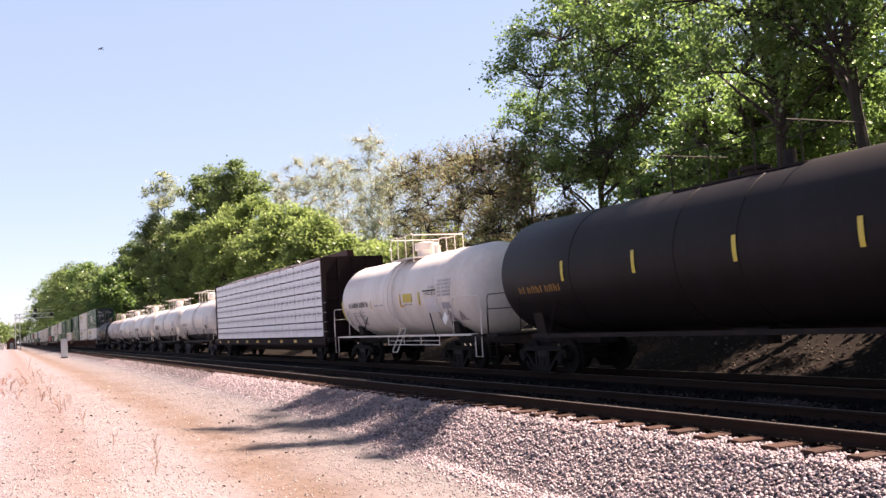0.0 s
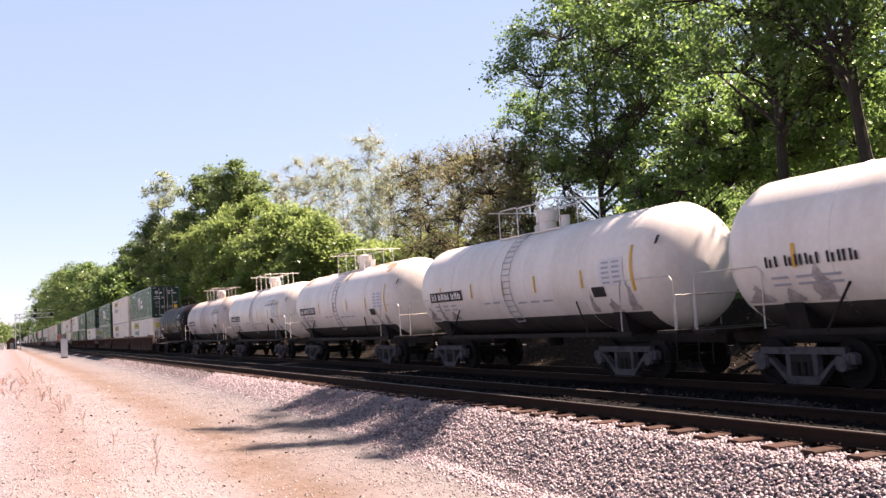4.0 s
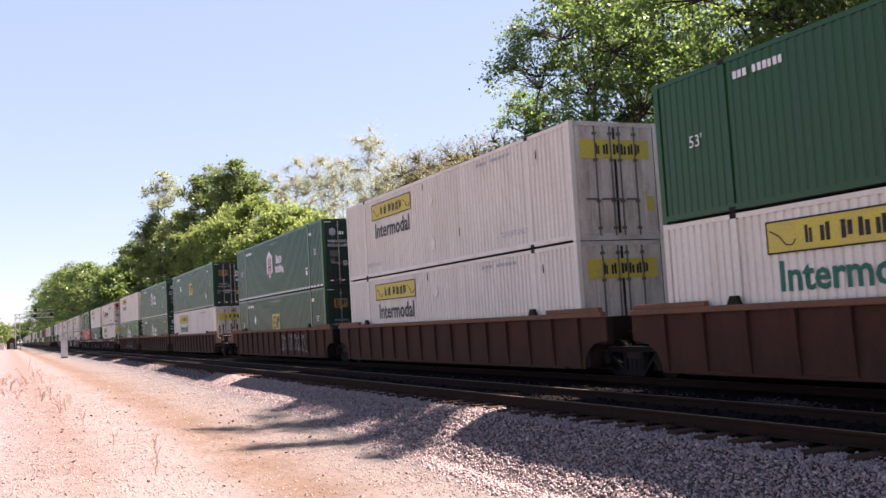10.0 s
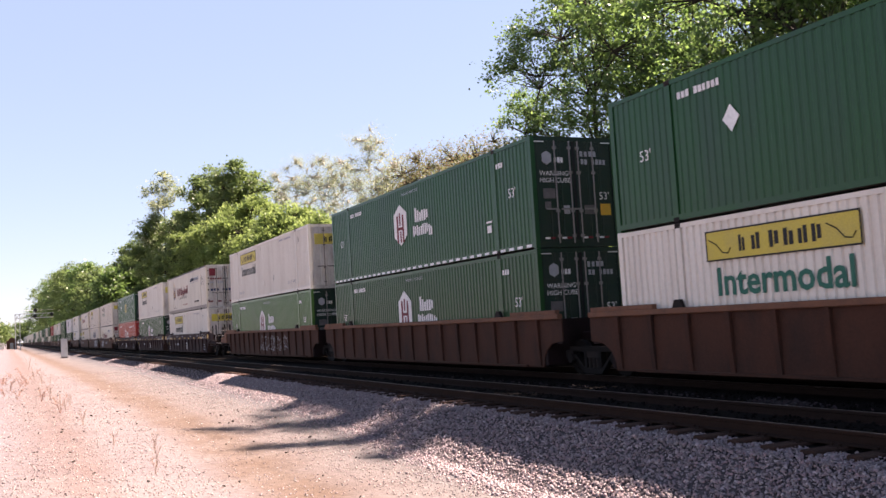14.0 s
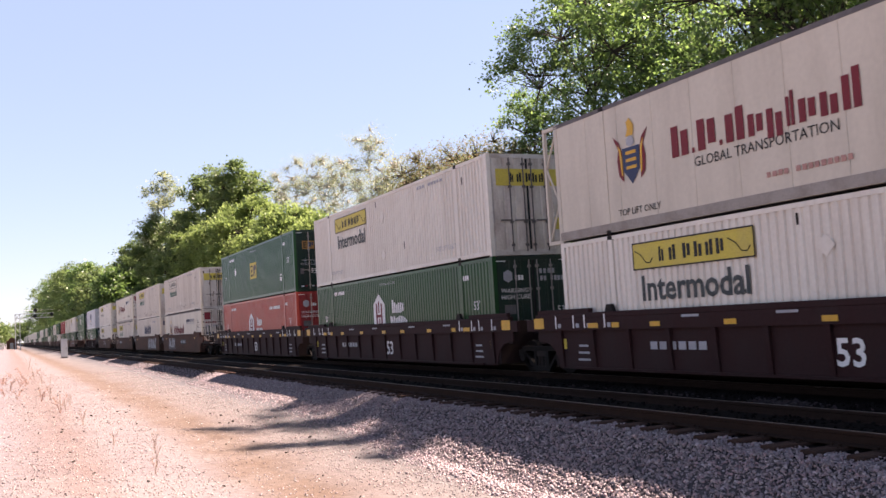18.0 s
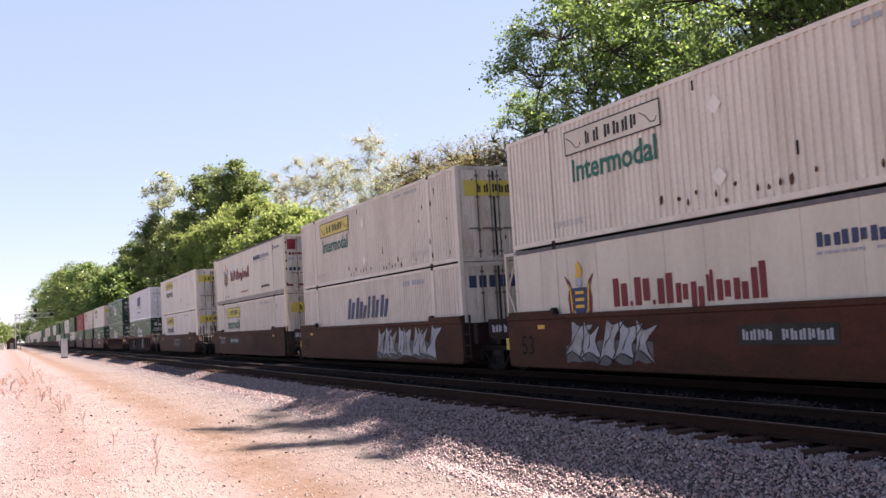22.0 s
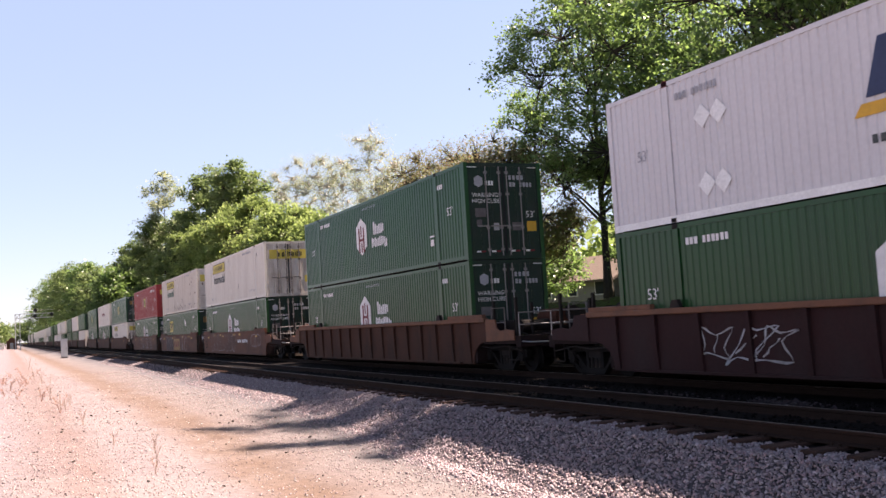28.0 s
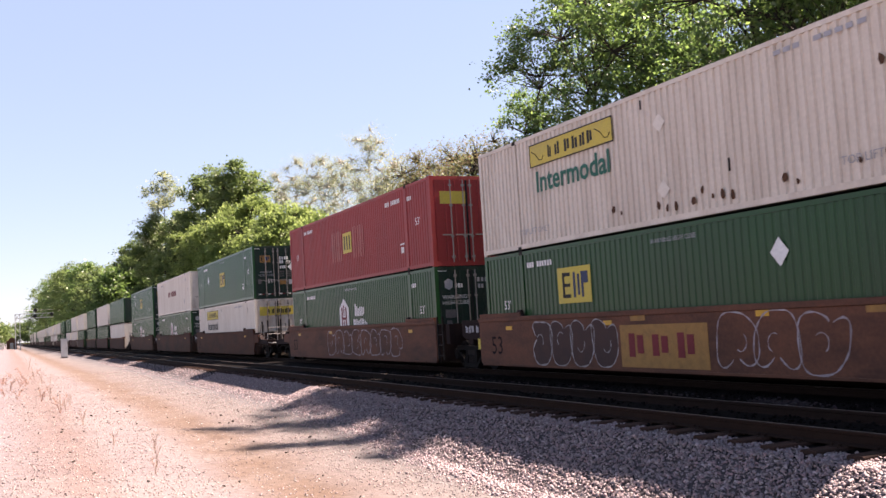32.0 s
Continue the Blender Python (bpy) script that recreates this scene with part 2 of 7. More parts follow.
            me.set_sharp_from_angle(angle=radians(35))
        return me


MESHES = {}


def shared(key, make):
    """A mesh made once and used by every alike part."""
    if key not in MESHES:
        MESHES[key] = make()
    return MESHES[key]


def part(name, me, parent, at=(0, 0, 0), label="", turn=0.0):
    ob = new(name, me)
    ob.parent = parent
    ob.location = at
    if turn:
        ob.rotation_euler = (0, 0, turn)
    if label:
        ob["label"] = label
    return ob


def thing(name, label, category, group="", at=(0, 0, 0), kind=""):
    ob = new(name)
    ob.empty_display_size = 0.3
    ob.location = at
    return tagged(ob, label, category, group, kind)


def text_mesh(words, height, material, heavy=0.0):
    """Letters of the built-in font standing in the xz plane, read from -y; their middle is at the origin."""
    def make():
        cu = bpy.data.curves.new("letters", "FONT")
        cu.body, cu.size, cu.align_x, cu.align_y = words, height * 1.38, "CENTER", "CENTER"
        cu.resolution_u = 2
        cu.offset = heavy
        ob = bpy.data.objects.new("letters", cu)
        me = bpy.data.meshes.new_from_object(ob)
        bpy.data.objects.remove(ob)
        me.transform(Matrix.Rotation(radians(90), 4, "X"))
        me.materials.clear()
        me.materials.append(material)
        return me
    return shared(("text", words, height, material.name), make)


def glyph(w, h, material, kind=0):
    """Two plain upright bars side by side, standing in for a lettering shape."""
    def make():
        g, a, c = G(), w / 2, h / 2
        k = kind % 3
        g.box(-a, -a + w * 0.42, -0.004, 0, -c, c if k != 1 else c * 0.7)
        g.box(a - w * 0.42, a, -0.004, 0, -c if k != 2 else -c * 0.7, c * (0.6, 1.0, 0.85)[k])
        return g.mesh("lettering_shape", material)
    return shared(("glyph", round(w, 3), round(h, 3), material.name, kind % 6), make)


def plate(w, h, material, t=0.004):
    """A thin marking plate in the xz plane, its middle at the origin."""
    return shared(("plate", round(w, 3), round(h, 3), material.name), lambda: G().box(-w / 2, w / 2, -t, 0, -h / 2, h / 2).mesh("plate", material))


MOVERS = []   # (thing, place along the train at 9 s)

# ---- ground ----
def lerp(x, pts):
    return float(np.interp(x, [p[0] for p in pts], [p[1] for p in pts]))


def road_level(x):
    return lerp(x, [(-200, -0.5), (-60, -0.5), (-25, -0.62), (-12, -0.93), (40, -0.95)])


def ground_height(x, y):
    r = road_level(x)
    toe = lerp(x, [(-40, -6.5), (-20, -6.65), (-12, -6.75), (-8, -6.65), (20, -6.6)])
    far = lerp(x, [(-90, 1.2), (-40, 1.9), (40, 2.1)])
    z = lerp(y, [(-60, r + 0.3), (-16, r + 0.32), (-13, r + 0.28), (-11.3, r + 0.12), (-9.5, r - 0.02), (toe - 0.5, r), (toe, r),
                 (-5.55, -0.25), (-5.0, -0.22), (-4.66, -0.21), (-4.58, -0.148), (-2.5, -0.148), (-2.0, -0.16), (-1.5, -0.148), (1.5, -0.148), (2.2, -0.22), (3.4, -0.45), (4.6, -0.1), (6.2, 0.55), (9.0, far), (30, far + 0.3), (200, far + 0.5)])
    if y < -6.2 or y > 3.5:
        a = 0.05 if y < 0 else 0.16
        z += a * (noise.noise(Vector((x * 0.35, y * 0.5, 0))) + 0.5 * noise.noise(Vector((x * 1.3, y * 1.3, 4))))
    return z


def ground_mat():
    """Pale gravel lot with a tan wheel track along it; the colour runs in wavering bands along the railway."""
    m = mat("sunlit_gravel_and_dirt", (0.5, 0.42, 0.39), 0.95, fine=0.22, scale=0.6, bump=0.8, bump_scale=30)
    n, l = m.node_tree.nodes, m.node_tree.links
    mix = [q for q in n if q.bl_idname == "ShaderNodeMix"][0]
    tc = n.new("ShaderNodeTexCoord")
    sep, wob, add, rng, ramp = (n.new("ShaderNode" + s) for s in ("SeparateXYZ", "TexNoise", "Math", "MapRange", "ValToRGB"))
    wob.inputs["Scale"].default_value, wob.inputs["Detail"].default_value = 0.55, 8
    wob.inputs["Roughness"].default_value = 0.7
    l.new(tc.outputs["Object"], wob.inputs["Vector"])
    l.new(tc.outputs["Object"], sep.inputs[0])
    add.operation = "MULTIPLY_ADD"
    l.new(wob.outputs["Fac"], add.inputs[0])
    add.inputs[1].default_value = 1.7
    l.new(sep.outputs["Y"], add.inputs[2])
    rng.inputs["From Min"].default_value, rng.inputs["From Max"].default_value = -12.9, -5.9
    l.new(add.outputs[0], rng.inputs["Value"])
    l.new(rng.outputs[0], ramp.inputs[0])
    e = ramp.color_ramp.elements
    stops = [(0.0, (0.158, 0.137, 0.148)), (0.10, (0.145, 0.116, 0.118)), (0.2, (0.132, 0.098, 0.094)), (0.30, (0.152, 0.129, 0.134)), (0.44, (0.152, 0.130, 0.134)), (0.55, (0.120, 0.088, 0.076)), (0.64, (0.118, 0.085, 0.070)),
             (0.74, (0.132, 0.108, 0.104)), (0.87, (0.126, 0.112, 0.112)), (1.0, (0.098, 0.092, 0.100))]
    e[0].position, e[0].color = stops[0][0], (*stops[0][1], 1)
    e[1].position, e[1].color = stops[-1][0], (*stops[-1][1], 1)
    for p, c in stops[1:-1]:
        q = e.new(p)
        q.color = (*c, 1)
    l.new(ramp.outputs[0], mix.inputs["A"])
    mix.inputs["B"].default_value = (0.200, 0.180, 0.180, 1)
    return m


GRAVEL = ground_mat()
BALLAST = mat("grey_crushed_ballast", (0.085, 0.073, 0.078), 0.95, spots=(0.055, 0.047, 0.05), amount=0.7, scale=1.2, fine=0.35, bump=1.0, bump_scale=18)
# Track bed and bank litter are near-black: shade is put into their colour.
TRACKBED = mat("dark_shaded_ballast", (0.009, 0.0078, 0.0078), 0.95, spots=(0.005, 0.0045, 0.0045), amount=0.8, scale=1.5, fine=0.35, bump=1.0, bump_scale=18)
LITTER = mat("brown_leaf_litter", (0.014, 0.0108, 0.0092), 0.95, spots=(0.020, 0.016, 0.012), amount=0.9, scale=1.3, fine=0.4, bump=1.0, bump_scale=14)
GRASS = mat("rough_green_grass", (0.05, 0.075, 0.02), 0.9, spots=(0.06, 0.055, 0.028), amount=0.7, scale=0.5, fine=0.35, bump=0.8, bump_scale=20)

for earth in (GRAVEL, BALLAST, TRACKBED, LITTER, GRASS):
    earth.node_tree.nodes["Principled BSDF"].inputs["Specular IOR Level"].default_value = 0.03


def build_ground():
    xs = sorted(set(list(np.arange(-44, 8, 0.4)) + list(np.arange(-130, -44, 2.5)) + list(np.arange(-600, -130, 25)) + [-3000, -1800, -1100, -800, 12, 20, 40, 80, 200, 900, 3000]))
    ys = sorted(set(list(np.arange(-16, -5, 0.22)) + [-3000, -900, -300, -100, -60, -40, -30, -24, -20, -18, -5, -4.84, -4.66, -4.58, -4, -3.3, -2.5, -2.0, -1.5, 0, 1.5, 2.2, 2.8, 3.4, 3.9, 4.4, 5, 5.6, 6.2, 6.9, 7.7, 8.4,
                       9, 10.5, 12.5, 15, 18, 24, 30, 45, 70, 120, 200, 500, 1200, 3000]))
    v = [(x, y, ground_height(x, y)) for x in xs for y in ys]
    n = len(ys)
    f = [(i * n + j, (i + 1) * n + j, (i + 1) * n + j + 1, i * n + j + 1) for i in range(len(xs) - 1) for j in range(n - 1)]
    me = bpy.data.meshes.new("ground")
    me.from_pydata(v, [], f)
    for m in (GRAVEL, BALLAST, TRACKBED, LITTER, GRASS):
        me.materials.append(m)
    idx = []
    for q in f:
        x, y = v[q[0]][0] + 0.2, (v[q[0]][1] + v[q[2]][1]) / 2
        w = 0.35 * noise.noise(Vector((x * 0.8, y, 2)))
        toe = lerp(x, [(-60, -6.1), (-30, -6.15), (-20, -6.6), (-12, -6.95), (-6, -7.0), (20, -7.0)]) + w
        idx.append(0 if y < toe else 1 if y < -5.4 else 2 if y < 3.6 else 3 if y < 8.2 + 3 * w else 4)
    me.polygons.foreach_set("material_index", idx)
    me.shade_smooth()
    return tagged(new("ground", me), "pale sunlit gravel lot with ballast and a leafy bank", "ground", kind="structure")


# ---- tracks ----
NEAR_Y = -3.96
TIE_STEP = 0.615
TIE = mat("weathered_brown_tie", (0.052, 0.028, 0.022), 0.9, spots=(0.035, 0.026, 0.023), amount=0.8, scale=3, stretch=(3, 0.5, 1), fine=0.25, bump=0.5, vary=0.35)
RAILSIDE = mat("rusty_brown_rail", (0.026, 0.0145, 0.0112), 0.85, spots=(0.015, 0.009, 0.0075), amount=0.6, scale=3, fine=0.2)
RAILTOP = mat("polished_rail_head", (0.085, 0.075, 0.07), 0.5, 0.4, spots=(0.05, 0.042, 0.038), amount=0.4, scale=4, stretch=(0.2, 1, 1))

for dull in (TIE, RAILSIDE):
    dull.node_tree.nodes["Principled BSDF"].inputs["Specular IOR Level"].default_value = 0.08


def rail_outline(y):
    o = [(-0.075, -0.17), (0.075, -0.17), (0.075, -0.158), (0.012, -0.135), (0.010, -0.045), (0.036, -0.036), (0.036, -0.006), (0.028, 0),
         (-0.028, 0), (-0.036, -0.006), (-0.036, -0.036), (-0.010, -0.045), (-0.012, -0.135), (-0.075, -0.158)]
    return [(y + a, b) for a, b in o]


def build_track(name, y0, label):
    tr = thing(name, label, "railway track", kind="structure")
    for s in (-1, 1):
        y = y0 + s * 0.7525
        rail = part("rail", shared(("rail", y), lambda: G().prism_x(rail_outline(y), -900, 80).mesh("rail", RAILSIDE)), tr, label="long steel rail with rusty sides")
        part("running_surface", shared(("head", y), lambda: G().box(-900, 80, y - 0.024, y + 0.024, -0.002, 0.003).mesh("head", RAILTOP)), rail, label="polished rail head")
    rest = G()
    first = -6.79 - 60 * TIE_STEP
    for k in range(-600, 200):
        x = first + k * TIE_STEP
        if x < -320 or x > 40:
            continue
        rr = random.Random(k * 7 + int(y0 * 10))
        dx, dz, w = rr.uniform(-0.02, 0.02), rr.uniform(-0.012, 0.006), 0.115 + rr.uniform(-0.006, 0.008)
        if -40 < x < -2:
            me = shared(("tie", k % 5), lambda: tie_mesh(k % 5))
            t = part("tie", me, tr, (x + dx, y0 + rr.uniform(-0.05, 0.05), dz))
            t.rotation_euler = (0, 0, rr.uniform(-0.012, 0.012))
            for s in (-1, 1):
                part("tie_plate", shared("tie_plate", lambda: plate_mesh()), t, (0, s * 0.7525, 0))
        else:
            rest.box(x - w, x + w, y0 - 1.3, y0 + 1.3, -0.34, -0.165)
    part("far_ties", rest.mesh("ties", TIE), tr)["kind"] = "stuff"
    return tr


def tie_mesh(k):
    rr = random.Random(k)
    g = G()
    w = 0.112 + rr.uniform(-0.004, 0.01)
    g.v = []
    a, b = 1.3 + rr.uniform(-0.03, 0.03), 1.3 + rr.uniform(-0.03, 0.03)
    o = [(-w, -0.34), (w, -0.34), (w, -0.178), (w - 0.015, -0.165), (-w + 0.015, -0.165), (-w, -0.18)]
    n = len(o)
    g.add([(x, -a, z) for x, z in o] + [(x + rr.uniform(-0.005, 0.005), b, z) for x, z in o],
          [(i, n + i, n + (i + 1) % n, (i + 1) % n) for i in range(n)] + [tuple(range(n)), tuple(range(2 * n - 1, n - 1, -1))])
    return g.mesh("tie", TIE)


def plate_mesh():
    g = G().box(-0.09, 0.09, -0.17, 0.17, -0.165, -0.158)
    for sx in (-1, 1):
        for sy in (-1, 1):
            g.box(sx * 0.06 - 0.012, sx * 0.06 + 0.012, sy * 0.095 - 0.015, sy * 0.095 + 0.015, -0.158, -0.13)
    return g.mesh("tie_plate", RAILSIDE)


# ---- trees ----
BARK = mat("dark_grey_bark", (0.030, 0.023, 0.019), 0.95, spots=(0.05, 0.044, 0.037), amount=0.6, scale=2, stretch=(3, 3, 0.5), fine=0.3, bump=0.8, bump_scale=12)
PALEBARK = mat("pale_grey_bark", (0.42, 0.39, 0.34), 0.9, spots=(0.14, 0.12, 0.10), amount=0.7, scale=2, stretch=(3, 3, 0.5), fine=0.25)
MAPLE = leaf_mat("maple_green_leaves", (0.045, 0.092, 0.022), (0.088, 0.148, 0.036), 0.68, 0.06)
LIME = leaf_mat("fresh_lime_green_leaves", (0.088, 0.137, 0.037), (0.132, 0.182, 0.053), 0.55)
DEEP = leaf_mat("deep_green_leaves", (0.058, 0.094, 0.030), (0.096, 0.138, 0.045), 0.58)
BRONZE = leaf_mat("bronze_young_leaves", (0.090, 0.060, 0.038), (0.085, 0.110, 0.042), 0.55)
STRAW = leaf_mat("pale_straw_green_leaves", (0.142, 0.160, 0.098), (0.165, 0.198, 0.112), 0.58)


def tree(name, label, x, y, height, spread, bark, leaf, leaves=20000, size=0.16, trunk=0.3, bare=0.28, seed=1, limbs=9, clumps=150, lean=(0, 0), clump_r=0.75,
         group="", squash=1.0, stretch_x=1.0, gap=-0.02, gap_scale=0.42, category="tree", fine=False, lobe=0.36, twig=0.02, leaders=(), forks=()):
    """A tapered trunk that forks into limbs and twigs; leaves hang in clumps round the twig ends inside an uneven crown."""
    rr = random.Random(seed)
    nr = np.random.RandomState(seed)
    z0 = ground_height(x, y) - 0.15
    g = G()
    top = Vector((lean[0], lean[1], height * 0.8))
    pts = [Vector((0, 0, 0))]
    for i in range(1, 9):
        f = i / 8
        pts.append(Vector((top.x * f ** 1.5 + rr.uniform(-0.2, 0.2) * f, top.y * f ** 1.5 + rr.uniform(-0.2, 0.2) * f, top.z * f)))
    rad = [trunk * (1 - 0.88 * (i / 8) ** 0.8) for i in range(9)]
    rad[0] *= 1.35
    for i in range(8):
        g.tube(pts[i], pts[i + 1], rad[i], rad[i + 1], n=9, caps=False)

    def on_trunk(f):
        k = min(7, int(f * 8))
        return pts[k].lerp(pts[k + 1], f * 8 - k), rad[k]
    for f, end, r in forks:
        a, e = on_trunk(f)[0], Vector(end)
        m = a.lerp(e, 0.45) + Vector((0, 0, -0.5))
        g.tube(a, m, r, r * 0.7, n=7, caps=False)
        g.tube(m, e, r * 0.7, r * 0.3, n=6, caps=False)
    crown0 = height * bare
    half, mid_z = (height - crown0) / 2, (height + crown0) / 2
    lobes = []
    count = max(9, int(limbs * 1.5))
    for i in range(count):
        cz = 1 - 1.8 * (i + 0.5) / count
        ang = i * 2.4 + rr.uniform(-0.35, 0.35)
        ring = math.sqrt(max(0.05, 1 - cz * cz))
        size_l = spread * lobe * rr.uniform(0.72, 1.25)
        out = max(0.2, spread - size_l) * ring * rr.uniform(0.8, 1.08)
        zc = mid_z + cz * (half - size_l * 0.75)
        u = (zc - crown0) / (height - crown0)
        lobes.append((Vector((math.cos(ang) * out * stretch_x + lean[0] * u, math.sin(ang) * out * squash + lean[1] * u, zc)), size_l))
    for i in range(3):
        u = 0.35 + 0.22 * i
        lobes.append((Vector((lean[0] * u, lean[1] * u, crown0 + (height - crown0) * u)), spread * lobe))
    for c, size_l in lobes:
        flat = math.hypot(c.x, c.y)
        f = min(0.97, max(bare * 0.7, (c.z - flat * rr.uniform(0.6, 1.0)) / top.z))
        a, r = on_trunk(f)
        m = a.lerp(c, 0.5) + Vector((rr.uniform(-0.3, 0.3), rr.uniform(-0.3, 0.3), flat * 0.04))
        r1 = min(r * 0.6, trunk * 0.36)
        g.tube(a, m, r1, r1 * 0.6, n=6, caps=False)
        g.tube(m, c, r1 * 0.6, r1 * 0.28, n=5, caps=False)
        for _ in range(3):
            e = c + Vector((rr.uniform(-0.7, 0.7), rr.uniform(-0.7, 0.7), rr.uniform(0.1, 0.8))) * size_l
            g.tube(m.lerp(c, rr.uniform(0.5, 1)), e, r1 * 0.28, r1 * 0.08, n=4, caps=False)
    weights = [q * q for _, q in lobes]
    centres = []
    for i in range(clumps):
        c, size_l = rr.choices(lobes, weights)[0]
        p = c
        for _ in range(30):
            d = Vector((rr.gauss(0, 1), rr.gauss(0, 1), rr.gauss(0.25, 1))).normalized()
            p = c + Vector((d.x, d.y, d.z * 0.82)) * size_l * (0.45 + 0.6 * rr.random() ** 0.5)
            if noise.noise(p * gap_scale + Vector((seed, 0, 0))) > gap:
                break
        m = c.lerp(p, 0.5) + Vector((rr.uniform(-0.15, 0.15), rr.uniform(-0.15, 0.15), 0.1))
        g.tube(c, m, twig * 2, twig, n=4, caps=False)
        g.tube(m, p, twig, twig * 0.4, n=3, caps=False)
        centres.append(p)
    for a, b in leaders:
        a, b = Vector(a), Vector(b)
        g.tube(a, b, 0.06, 0.015, n=5, caps=False)
        for i in range(26):
            f = (i + 0.5) / 26
            w = 0.75 * (1 - f) + 0.1
            centres.append(a.lerp(b, f) + Vector((rr.uniform(-w, w), rr.uniform(-w, w), rr.uniform(-w, w) * 0.6)))
    ob = thing(name, label, category, group, (x, y, z0))
    part("trunk", g.mesh("trunk", bark, True), ob, label="branching trunk with limbs and twigs")
    c = np.array(centres)
    n = leaves
    which = nr.randint(0, len(c), n)
    pos = c[which] + nr.normal(0, 1, (n, 3)) * np.array([clump_r, clump_r, clump_r * 0.62]) * nr.uniform(0.35, 1.0, (n, 1))
    nz = nr.normal(0, 0.6, (n, 3)) + np.array([0, 0.15, 0.7])
    nz /= np.linalg.norm(nz, axis=1)[:, None]
    ax = np.cross(nz, nr.normal(0, 1, (n, 3)))
    ax /= np.linalg.norm(ax, axis=1)[:, None] + 1e-9
    b = np.cross(nz, ax)
    s = size * nr.uniform(0.6, 1.25, (n, 1))
    c4 = 3 if fine else 4
    quad = np.stack([pos - ax * s * 0.55, pos + b * s * 0.42 - ax * s * 0.05, pos + ax * s * 0.6, pos - b * s * 0.42 - ax * s * 0.05] if not fine else
                    [pos - ax * s * 0.5 - b * s * 0.3, pos + b * s * 0.55, pos + ax * s * 0.5 - b * s * 0.3], 1).reshape(-1, 3)
    me = bpy.data.meshes.new("crown")
    me.vertices.add(c4 * n)
    me.vertices.foreach_set("co", quad.astype(np.float32).ravel())
    me.loops.add(c4 * n)
    me.loops.foreach_set("vertex_index", np.arange(c4 * n, dtype=np.int32))
    me.polygons.add(n)
    me.polygons.foreach_set("loop_start", np.arange(0, c4 * n, c4, dtype=np.int32))
    me.update(calc_edges=True)
    me.materials.append(leaf)
    part("crown", me, ob, label="crown of many small leaves")["kind"] = "stuff"
    return ob


def bearing(px, y):
    """x of a line of sight to the column px of the view, met at y."""
    a = YAW + math.atan((px - 784) / 1654.2)
    return -(y + 13.48) / math.tan(a)


def height_to(px, y, top):
    """Height that lifts a tree at y on that line of sight to the row top of the view."""
    a = YAW + math.atan((px - 784) / 1654.2)
    x = bearing(px, y)
    return 1.574 + (609 - (px - 13) * 0.0599 - top) / 1654.2 * (y + 13.48) / math.sin(a) * math.cos(a - YAW) - ground_height(x, y)


